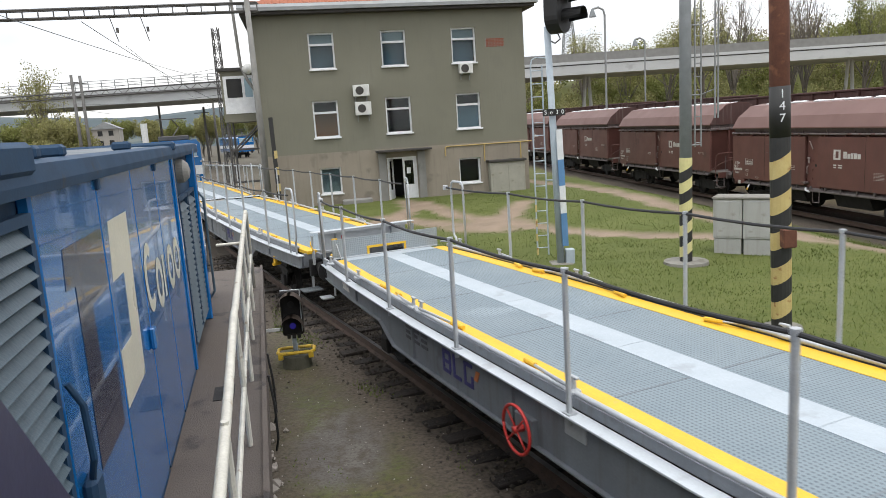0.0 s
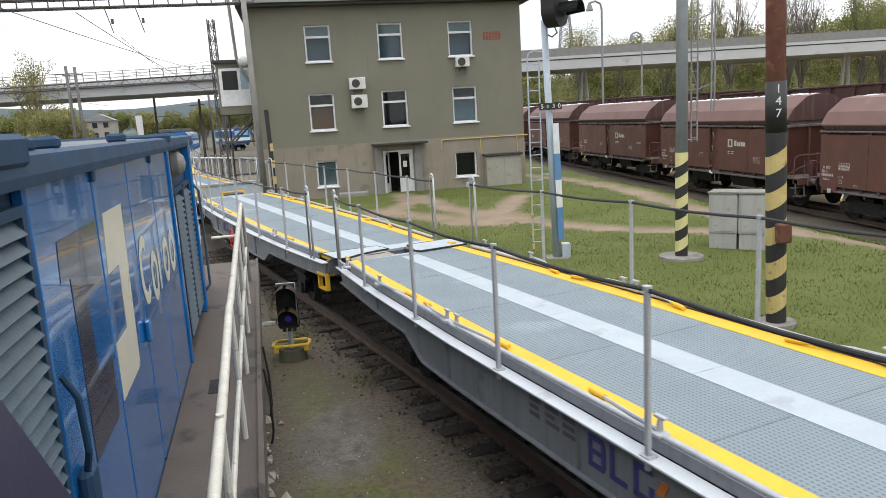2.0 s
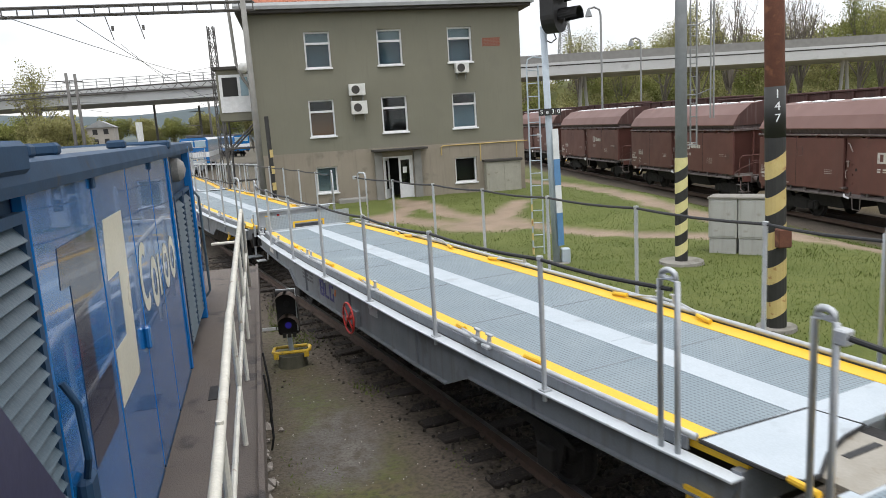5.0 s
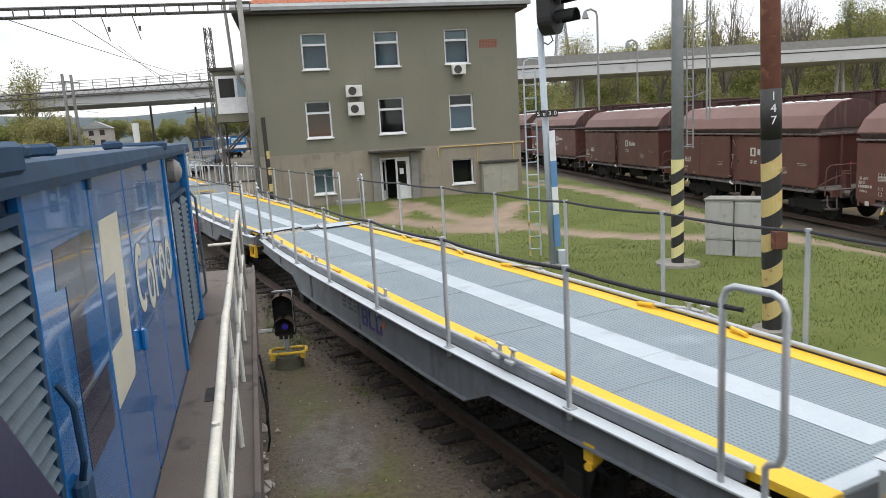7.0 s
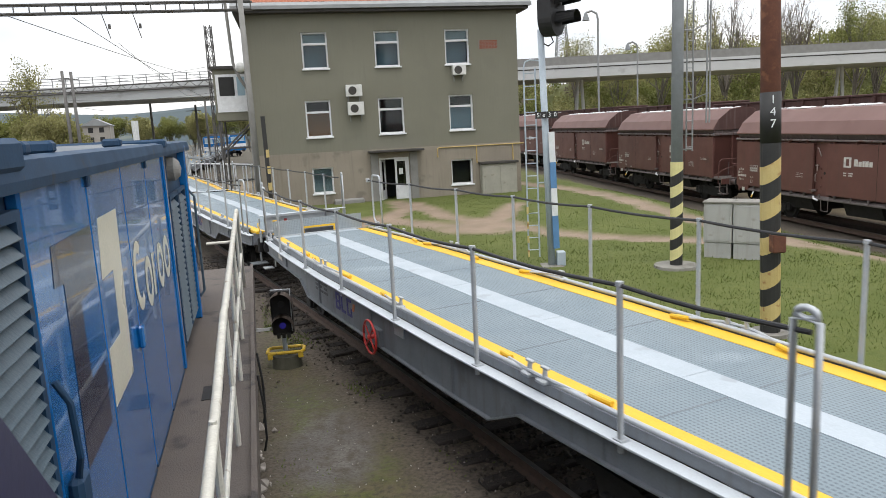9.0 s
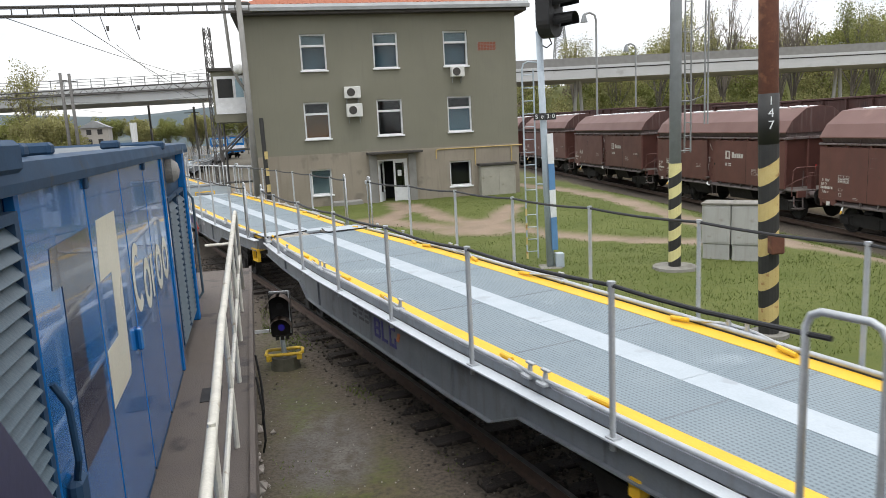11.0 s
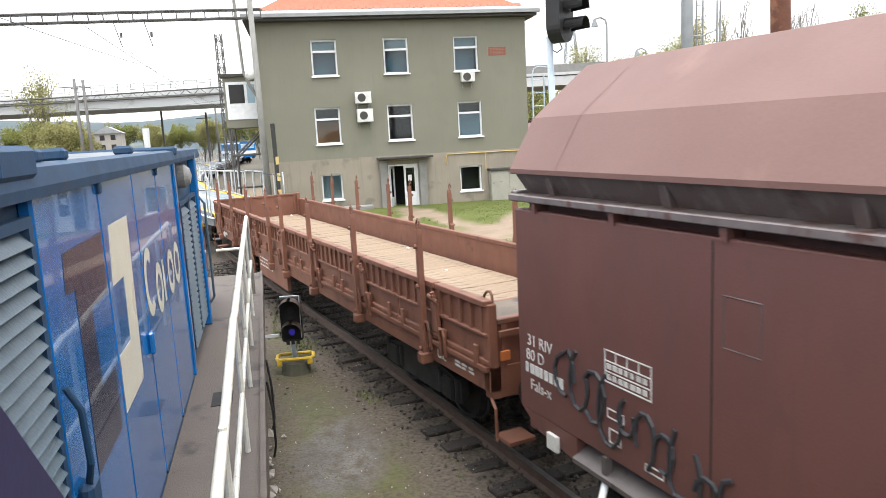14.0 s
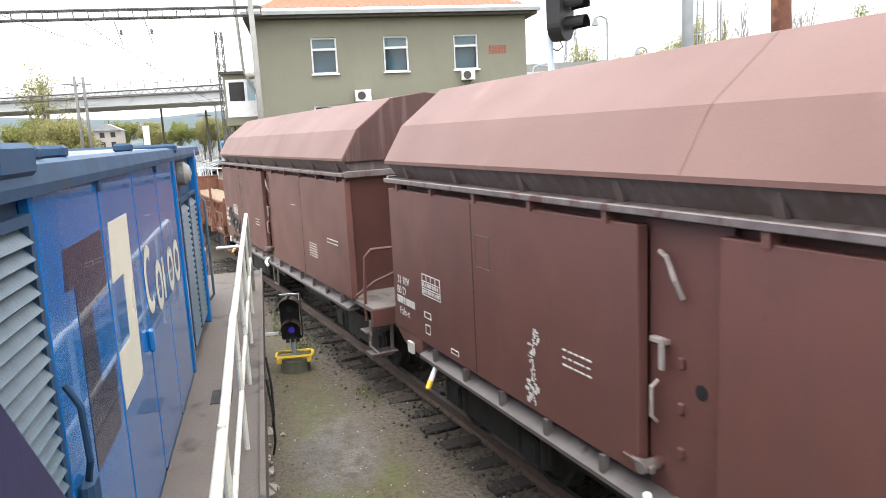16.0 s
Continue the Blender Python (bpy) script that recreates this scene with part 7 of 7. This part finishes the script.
def plain_masts():
    spots = [(-33.9, 67, 10.7), (-33.2, 67.2, 10.6), (-36, 92, 9.5), (-30, 95, 9.5), (-26, 104, 9.0), (-24.4, 104, 9.0), (-48.5, 78, 7.0), (-29, 88, 8.0)]
    for x, y, h in spots:
        w = thing("catenary_mast", "slim grey concrete catenary mast", "mast", pose(x, y, -0.3), group="far catenary masts")
        part("shaft", cyl(B(), (0, 0, 0), (0, 0, h), 0.17, 0.13, 10), M["mast_far"], w, smooth=True)
        part("bracket", cyl(B(), (-1.2, 0, h - 0.7), (0.6, 0, h - 0.7), 0.05, seg=5), M["lattice"], w)
    for x, y, h in ((13.3, 58.5, 12.4), (20.3, 72.2, 11.2)):
        w = thing("street_lamp", "tall grey yard lamp with a curved arm", "street lamp", pose(x, y, -0.3), group="yard lamps")
        part("pole", tube(B(), [(0, 0, 0), (0, 0, h - 0.6), (-0.1, 0, h - 0.2), (-0.5, 0, h + 0.02), (-0.95, 0, h - 0.1)], 0.085, 8), M["tin"], w)
        part("lamp_shade", cyl(B(), (-0.95, 0, h - 0.7), (-0.95, 0, h - 0.1), 0.3, 0.1, 12), M["pole_grey"], w)


plain_masts()


def far_gantry():
    """Lattice beam that spans the tracks in front of the bridge."""
    w = thing("catenary_gantry", "long dark lattice gantry beam in front of the bridge", "gantry")
    a, b = Vector((-17.4, 57.4, 7.75)), Vector((-52.0, 79.2, 9.1))
    side = Vector((0.3, 0.48, 0))
    bm = B()
    for up in (0, 0.5):
        for q in (0, 1):
            cyl(bm, a + side * q + Vector((0, 0, up)), b + side * q + Vector((0, 0, up)), 0.045, seg=5)
    n = 46
    for k in range(n):
        p, q = a.lerp(b, k / n), a.lerp(b, (k + 1) / n)
        lift = Vector((0, 0, 0.5))
        cyl(bm, p + (lift if k % 2 else Vector()), q + (Vector() if k % 2 else lift), 0.03, seg=4)
        cyl(bm, p, p + side, 0.025, seg=4)
    part("beam", bm, M["lattice"], w, "dark lattice beam")
    part("post", cyl(B(), (-52.0, 79.2, -0.3), (-52.0, 79.2, 9.7), 0.17, 0.14, 10), M["mast_far"], w)


far_gantry()


def far_house():
    """A pale house beyond the yard."""
    w = thing("house", "small pale house with a dull grey roof beyond the yard", "house", pose(-61.6, 132, -0.3, 0, 0, 18))
    part("wall", box(B(), -2.3, 2.3, -3, 3, 0, 7.0), M["house_pale"], w)
    part("roof", prism(B(), [(-2.6, 7.0), (2.6, 7.0), (0, 8.3)], -3.3, 3.3), M["tin"], w)
    for x in (-1.3, 0.5):
        for z in (4.1, 5.8):
            part("window", box(B(), x, x + 0.8, -3.03, -2.98, z, z + 0.9), M["room_dark"], w)


far_house()


def wires():
    w = thing("overhead_wires", "thin black overhead contact wires", "overhead wire")
    def run_wire(p, q, sag, r=0.012):
        p, q = Vector(p), Vector(q)
        part("wire", tube(B(), [p.lerp(q, k / 10) - Vector((0, 0, sag * 4 * (k / 10) * (1 - k / 10))) for k in range(11)], r, 4), M["wire"], w)
    run_wire((-15.2, 31.6, 9.1), (-19.0, 62, 6.8), 0.2, 0.018)
    run_wire((-13.5, 31.8, 8.0), (-21.0, 66, 6.6), 0.2)
    run_wire((-22, 30, 7.6), (-30, 66, 6.6), 0.3)
    run_wire((-17.3, 57, 7.2), (-34, 67, 7.8), 0.3)
    run_wire((-17.3, 57, 9.2), (-60, 80, 8.6), 0.4)
    run_wire((-10, 6.5, 7.6), (-17.3, 57, 8.2), 0.3)


wires()


def yard_fence():
    w = thing("yard_fence", "low white tube railing beside the track", "fence")
    a, b = Vector((-16.3, 47.0)), Vector((-9.6, 38.5))
    n = 11
    for k in range(n):
        p = a.lerp(b, k / (n - 1))
        z = ground_z(p.x, p.y)
        part("post", cyl(B(), (p.x, p.y, z - 0.1), (p.x, p.y, z + 2.0), 0.045, seg=6), M["window_white"], w)
    bm = B()
    cyl(bm, (a.x, a.y, ground_z(*a) + 2.0), (b.x, b.y, ground_z(*b) + 2.0), 0.04, seg=6)
    part("top_rail", bm, M["window_white"], w)


yard_fence()


def bridge():
    w = thing("road_bridge", "long grey concrete road bridge on slim piers", "bridge")
    part("girder", box(B(), -190, 190, 81.5, 92, 8.3, 9.3), M["bridge"], w, "pale grey deck girder")
    part("deck_joint", box(B(), -190, 190, 81.62, 92, 9.3, 9.42), M["lattice"], w)
    part("deck_edge", box(B(), -190, 190, 81.42, 92.5, 9.42, 9.72), M["bridge"], w)
    part("parapet", box(B(), 5, 190, 81.5, 81.66, 9.72, 10.6), M["bridge_rail"], w, "grey solid parapet")
    part("low_parapet", box(B(), -190, 5, 81.5, 81.66, 9.72, 10.05), M["bridge"], w)
    bm = B()
    for k in range(128):
        x = -188 + k * 1.5
        cyl(bm, (x, 81.6, 9.7), (x, 81.6, 11.0), 0.055, seg=4)
    for z in (10.35, 10.7, 11.0):
        cyl(bm, (-190, 81.6, z), (5, 81.6, z), 0.035, seg=5)
    part("railing", bm, M["tin"], w, "grey bridge railing")["kind"] = "stuff"
    part("cable_duct", box(B(), -190, 5, 81.2, 81.4, 9.32, 9.5), M["lattice"], w)
    for x in (-78, -48, -14, 17.5, 48.8, 80):
        for s in (-1, 1):
            part("pier", cyl(B(), (x + s * 0.75, 87, -0.5), (x + s * 0.2, 87, 8.4), 0.22, 0.2, 10), M["bridge"], w, "slim splayed concrete pier")
    return w


bridge()


def backing_wagons():
    """Open brown wagons that stand on the track beyond."""
    first = None
    for k in range(9):
        y = 22 + k * 13.4
        c = on_right(y, 4.8)
        m = pose(c.x, c.y, right_z(y), 0, 0, math.degrees(HEAD_R))
        if first is None:
            w = first = thing("open_wagon", "dark brown open goods wagon standing still", "freight wagon", m, "standing open wagons")
            part("body", box(B(), -1.4, 1.4, -6.3, 6.3, 1.2, 4.62, 0.02), M["wagon_end"], w)
            part("top_rim", box(B(), -1.46, 1.46, -6.35, 6.35, 4.62, 4.72, 0.02), M["wagon_end"], w)
            for j in range(9):
                yy = -6.0 + j * 1.5
                part("side_rib", box(B(), -1.5, -1.4, yy - 0.06, yy + 0.06, 1.2, 4.62), M["wagon_end"], w)
            for yy in (-4.2, 4.2):
                bogie(w, yy)
            part("underframe", box(B(), -1.2, 1.2, -6.6, 6.6, 0.95, 1.2), M["under"], w)
        else:
            copy_thing(first, m)


backing_wagons()


# ---- trees and hills ----
LEAF = ((-1, -0.6, 0), (0.9, -0.7, 0.2), (1, 0.7, 0), (-0.7, 0.8, -0.2))


def leaf_cloud(verts, faces, centre, rad, count, size, rnd):
    for _ in range(count):
        d = Vector((rnd.gauss(0, 1), rnd.gauss(0, 1), rnd.gauss(0, 1)))
        d = d.normalized() * rnd.random() ** 0.45
        p = centre + Vector((d.x * rad[0], d.y * rad[1], d.z * rad[2]))
        s = size * rnd.uniform(0.5, 1.3)
        q = Euler((rnd.uniform(0, 6.3), rnd.uniform(0, 6.3), rnd.uniform(0, 6.3))).to_matrix()
        i = len(verts)
        verts += [p + q @ (Vector(v) * s) for v in LEAF]
        faces.append((i, i + 1, i + 2, i + 3))


def leaf_mesh(name, verts, faces, material):
    me = bpy.data.meshes.new(name)
    me.from_pydata(verts, [], faces)
    me.materials.append(material)
    return new(name, me)


def tree(x, y, h, spread, kind, seed, leaves=900, size=0.28, z0=-0.3):
    rnd = random.Random(seed)
    label = {"leaf": "spring-green broadleaf tree with a loose crown", "leaf_pale": "tree with young spring leaves, paled further for haze", "twig": "nearly bare tree with fine brown twigs"}[kind]
    w = thing("tree", label, "tree", pose(x, y, z0), "yard trees")
    bm = B()
    cyl(bm, (0, 0, -0.3), (rnd.uniform(-0.2, 0.2), 0, h * 0.45), 0.014 * h, 0.009 * h, 8)
    tips = []
    for k in range(13):
        a = rnd.uniform(0, 6.28)
        z = h * rnd.uniform(0.2, 0.5)
        reach = rnd.uniform(0.25, 0.95)
        q = Vector((math.cos(a) * spread * reach, math.sin(a) * spread * reach, h * (0.98 - 0.42 * reach * rnd.uniform(0.5, 1.0))))
        cyl(bm, (0, 0, z), q, 0.006 * h, 0.0015 * h, 5)
        tips.append(q)
        for j in range(7 if kind == "twig" else 4):
            foot = q.lerp(Vector((0, 0, z)), rnd.uniform(0, 0.55))
            e = foot + Vector((rnd.gauss(0, spread * 0.2), rnd.gauss(0, spread * 0.2), rnd.uniform(0.02, 0.17) * h))
            cyl(bm, foot, e, 0.0028 * h, 0.0008 * h, 4)
            tips.append(e)
            for i in range(3 if kind == "twig" else 0):
                foot2 = foot.lerp(e, rnd.uniform(0.3, 1))
                cyl(bm, foot2, foot2 + Vector((rnd.gauss(0, spread * 0.1), rnd.gauss(0, spread * 0.1), rnd.uniform(0.01, 0.09) * h)), 0.0014 * h, 0.0005 * h, 3)
    part("trunk", bm, M["bark"], w)
    verts, faces = [], []
    for t in tips:
        leaf_cloud(verts, faces, t, (spread * 0.26, spread * 0.26, h * 0.09), max(4, leaves // len(tips)), size, rnd)
    leaf_mesh("crown", verts, faces, M[kind]).parent = w
    return w


tree(-42.5, 76.5, 12.2, 2.6, "leaf_pale", 1, 3000, 0.07)
tree(-39.5, 74, 9.0, 3.5, "leaf_pale", 2, 11000, 0.09, -2.0)
tree(-43.5, 79, 8.4, 3.2, "leaf", 22, 9000, 0.09, -2.0)
tree(-57, 100, 9.6, 4.2, "leaf", 23, 15000, 0.09, -1.5)
tree(-51, 97, 9.3, 3.8, "leaf_pale", 24, 14000, 0.09, -1.5)
for k in range(9):
    x, y, h = -76 + 4.1 * k, 156 + (k * 37 % 11), 8.2 + (k * 29 % 5) * 0.35
    tree(x, y, h + 2.4, 3.2, ("leaf_pale", "leaf", "leaf_pale")[k % 3], 30 + k, 11000, 0.1, -2.6)
for k, (x, y, h, kind) in enumerate(((35.0, 97, 18.5, "leaf_pale"), (39.5, 98, 19.5, "twig"), (31, 99, 15.5, "leaf_pale"), (46.5, 97, 18.0, "twig"), (49.5, 99, 18.5, "twig"), (56.5, 97, 18.0, "leaf"),
                                     (60.5, 99, 17.5, "leaf_pale"), (26.5, 104, 13.0, "leaf_pale"), (21, 108, 16.5, "leaf_pale"), (66, 98, 18, "leaf"))):
    tree(x, y, h, 3.4, kind, 50 + k, 1500 if kind == "twig" else 5200, 0.06 if kind == "twig" else 0.075)


def bank_z(x, y):
    d = y - 94 + 0.06 * (x - 30)
    return -0.3 + (9.0 + 0.07 * min(80, max(0, x))) * smooth(0, 26, d) + 1.8 * noise.noise(Vector((x * 0.04, y * 0.04, 1)))


def wooded_bank():
    """A wooded slope beyond the bridge: one mass of leaf clumps over a rising bank."""
    rnd = random.Random(8)
    w = thing("wooded_bank", "wooded slope thick with spring-green bushes and trees", "woodland", kind="stuff")
    bm = B()
    sheet(bm, [[(x, y, bank_z(x, y) - 0.6) for x in range(4, 190, 4)] for y in range(93, 140, 3)])
    part("slope", bm, M["leaf"], w)
    for nm, mt in (("foliage", "leaf"), ("pale_foliage", "leaf_pale"), ("bare_twigs", "twig")):
        verts, faces = [], []
        for k in range({"leaf": 230, "leaf_pale": 170, "twig": 30}[mt]):
            x, y = rnd.uniform(3, 105), rnd.uniform(92, 120)
            h = rnd.uniform(2.0, 5.5)
            r = rnd.uniform(1.3, 2.6)
            leaf_cloud(verts, faces, Vector((x, y, max(0, bank_z(x, y)) + h * 0.4)), (r, r, h * 0.55), 420, 0.12, rnd)
        leaf_mesh(nm, verts, faces, M[mt]).parent = w


wooded_bank()


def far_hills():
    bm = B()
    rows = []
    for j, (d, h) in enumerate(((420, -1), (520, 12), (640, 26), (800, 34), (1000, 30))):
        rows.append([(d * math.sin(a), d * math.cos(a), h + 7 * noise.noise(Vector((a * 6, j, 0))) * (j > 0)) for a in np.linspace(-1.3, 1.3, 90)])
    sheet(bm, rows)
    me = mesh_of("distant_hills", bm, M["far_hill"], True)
    tagged(new("distant_hills", me), "wooded skyline hills with haze mixed into their blue-green colour", "backdrop", kind="structure")


far_hills()


def grass_tufts():
    """Blades over the lawn beyond the passing train."""
    rnd = random.Random(6)
    verts, faces = [], []
    n = 0
    while n < 42000:
        x, y = rnd.uniform(-2, 17), rnd.uniform(11, 37)
        if (Vector((x, y)) - on_track(10)[0]).dot(ASIDE) < 2.2 or x > on_right(y).x - 2.2:
            continue
        if rnd.random() > 18.0 / y:
            continue
        n += 1
        c, st = (0, 0)
        d = min(seg_dist(Vector((x, y)), a, b) for a, b in PATH_SEGS)
        if d < 0.6 + rnd.uniform(-0.2, 0.3) or (Vector((x, y)) - Vector((1.4, 26.6))).length < 1.7:
            continue
        z = ground_z(x, y)
        h = rnd.uniform(0.02, 0.065)
        a = rnd.uniform(0, 6.28)
        s = rnd.uniform(0.008, 0.016)
        i = len(verts)
        verts += [(x - s * math.cos(a), y - s * math.sin(a), z - 0.01), (x + s * math.cos(a), y + s * math.sin(a), z - 0.01), (x + rnd.uniform(-0.04, 0.04), y + rnd.uniform(-0.04, 0.04), z + h)]
        faces.append((i, i + 1, i + 2))
    for _ in range(17000):
        s0, nn = rnd.uniform(1, 24), -rnd.choice((rnd.gauss(1.75, 0.25), rnd.gauss(1.75, 0.25), rnd.uniform(1.4, 6.5)))
        p, _a = on_track(s0, nn)
        x, y = p
        if noise.noise(Vector((x * 0.8, y * 0.8, 3))) < 0.08 or (p - on_loco(0)).dot(L_ASIDE) < 1.55:
            continue
        z = ground_z(x, y)
        a, s, h = rnd.uniform(0, 6.28), rnd.uniform(0.008, 0.018), rnd.uniform(0.012, 0.04)
        i = len(verts)
        verts += [(x - s * math.cos(a), y - s * math.sin(a), z - 0.01), (x + s * math.cos(a), y + s * math.sin(a), z - 0.01), (x + rnd.uniform(-0.04, 0.04), y + rnd.uniform(-0.04, 0.04), z + h)]
        faces.append((i, i + 1, i + 2))
    me = bpy.data.meshes.new("lawn_grass")
    me.from_pydata(verts, [], faces)
    me.materials.append(M["grass"])
    tagged(new("lawn_grass", me), "short spring-green lawn grass blades", "grass", kind="stuff")


grass_tufts()


def stones():
    """Loose ballast beside the near tracks and pale stones by the walkway."""
    rnd = random.Random(9)
    verts, faces = [], []
    def stone(x, y, z, s):
        i = len(verts)
        q = Euler((rnd.uniform(0, 6), rnd.uniform(0, 6), rnd.uniform(0, 6))).to_matrix()
        for v in ((1, 0, 0), (-1, 0, 0), (0, 1, 0), (0, -1, 0), (0, 0, 1), (0, 0, -1)):
            verts.append(Vector((x, y, z)) + q @ (Vector(v) * s * rnd.uniform(0.7, 1.2)))
        for f in ((0, 2, 4), (2, 1, 4), (1, 3, 4), (3, 0, 4), (2, 0, 5), (1, 2, 5), (3, 1, 5), (0, 3, 5)):
            faces.append(tuple(i + k for k in f))
    for _ in range(13000):
        s = rnd.uniform(-2, 34)
        n = rnd.gauss(0, 0.8)
        if abs(n) > 1.75:
            continue
        p, a = on_track(s, n)
        stone(p.x, p.y, -0.17 + 0.02 * rnd.random(), rnd.uniform(0.015, 0.04))
    for _ in range(1800):
        s = rnd.uniform(11, 24)
        p = on_loco(s, L_MID + rnd.gauss(0, 0.8))
        stone(p.x, p.y, -0.16, rnd.uniform(0.015, 0.04))
    me = bpy.data.meshes.new("track_ballast")
    me.from_pydata(verts, [], faces)
    me.materials.append(M["ballast"])
    tagged(new("track_ballast", me), "loose dark brown track ballast stones", "gravel", kind="stuff")
    verts.clear(), faces.clear()
    for _ in range(70):
        p = on_loco(rnd.uniform(7.0, 9.6), -0.35 + rnd.gauss(0.0, 0.1))
        stone(p.x, p.y, -0.14, rnd.choice((0.03, 0.05, 0.08, 0.11)))
    for _ in range(500):
        x, y = rnd.uniform(-4, 2), rnd.uniform(4, 13)
        stone(x, y, ground_z(x, y) + 0.005, rnd.uniform(0.006, 0.016))
    me = bpy.data.meshes.new("pale_stones")
    me.from_pydata(verts, [], faces)
    me.materials.append(M["stone_pale"])
    tagged(new("pale_stones", me), "broken pale stones lying beside the walkway", "stones", kind="stuff")


stones()


def electric_locomotive():
    """The blue and white engine that draws the train, far ahead."""
    w = thing("electric_locomotive", "blue and white electric locomotive drawing the car carriers", "locomotive")
    bm = prism(B(), [(-1.45, 1.1), (1.45, 1.1), (1.45, 3.6), (1.25, 3.85), (-1.25, 3.85), (-1.45, 3.6)], -7.2, 7.2)
    part("body", bm, M["loco_blue"], w, "blue body with white band")
    part("white_band", box(B(), -1.47, 1.47, -7.22, 7.22, 1.75, 2.3), M["sign_white"], w)
    for x in (-1.2, 0.1):
        part("cab_window", box(B(), x, x + 1.1, -7.25, -7.2, 2.85, 3.5), M["room_light"], w)
        q = B()
        box(q, x - 0.06, x + 1.16, -7.235, -7.19, 2.79, 2.85)
        box(q, x - 0.06, x + 1.16, -7.235, -7.19, 3.5, 3.56)
        part("window_rim", q, M["sign_white"], w)
    part("roof_gear", box(B(), -0.9, 0.9, -5.5, 5.5, 3.85, 4.15, 0.05), M["lattice"], w)
    bm = B()
    tube(bm, [(0, -4.5, 4.15), (0.4, -3.4, 4.7), (0, -4.6, 5.2)], 0.04, 5)
    tube(bm, [(-0.9, -4.6, 5.2), (0.9, -4.6, 5.2)], 0.04, 5)
    part("pantograph", bm, M["lattice"], w)
    for y in (-4.2, 4.2):
        bogie(w, y, 0.6)
    for x in (-0.87, 0.87):
        buffer(w, x, -7.2, -1)
    return w


engine = electric_locomotive()
parked = copy_thing(engine, pose(-40.0, 138, 0, 0, 0, 30))
tagged(parked, "blue and white electric locomotive parked far down the yard", "locomotive")

# ---- sleepers of the near track and of the locomotive's track ----
sleepers(main_track, at_main, np.arange(-4, 62, 0.62))
sleepers(loco_track, at_loco, np.arange(10, 30, 0.62))


# ---- what moves ----
JOINT0 = 13.33                      # middle of the coupling between the first two carriers, at the start
TRAIN = []
for k in range(4):
    j = JOINT0 + 31.28 * (1 - k)    # front of the deck of carrier k
    TRAIN.append((lead_unit if k == 1 else copy_thing(lead_unit, pose(0, 0, 0)), j - HALF))
    TRAIN.append((trail_unit if k == 1 else copy_thing(trail_unit, pose(0, 0, 0)), j - 15.3 - HALF))
TRAIN.append((flat, -80.65 - 17.3 / 2))
TRAIN.append((hop_first, -98.9 - 5.9))
TRAIN.append((hop_second, -111.5 - 5.9))
TRAIN.append((copy_thing(hop_second, pose(0, 0, 0)), -124.1 - 5.9))
TRAIN.append((engine, JOINT0 + 31.28 + 1.2 + 7.2))
ORE = [(hop_ore if k == 0 else copy_thing(hop_ore, pose(0, 0, 0)), 39.45 + 12.55 * (k - 2)) for k in range(11)]
ORE_RUN = [(0, 0.0), (4, 11.95), (8, 23.4), (12.5, 35.4), (16, 44.5)]   # seconds, and how far the ore wagons have come


def motions():
    ticks = [k * 0.5 for k in range(33)]
    for ob, s0 in TRAIN:
        rows = []
        for t in ticks:
            p, a = on_line(s0 + run(t))
            rows.append((t, pose(p.x, p.y, 0, 0, 0, math.degrees(a))))
        walk(ob, rows)
    for ob, y0 in ORE:
        rows = []
        for t, gone in ORE_RUN:
            y = y0 - gone
            p = on_right(y)
            rows.append((t, pose(p.x, p.y, right_z(y), 0, 0, math.degrees(HEAD_R))))
        walk(ob, rows)


def on_line(s):
    """on_track, going straight on past both of its ends."""
    e = min(max(s, S_MIN + 2), S_MAX - 2)
    p, a = on_track(e)
    return p + (s - e) * Vector((-math.sin(a), math.cos(a))), a


motions()
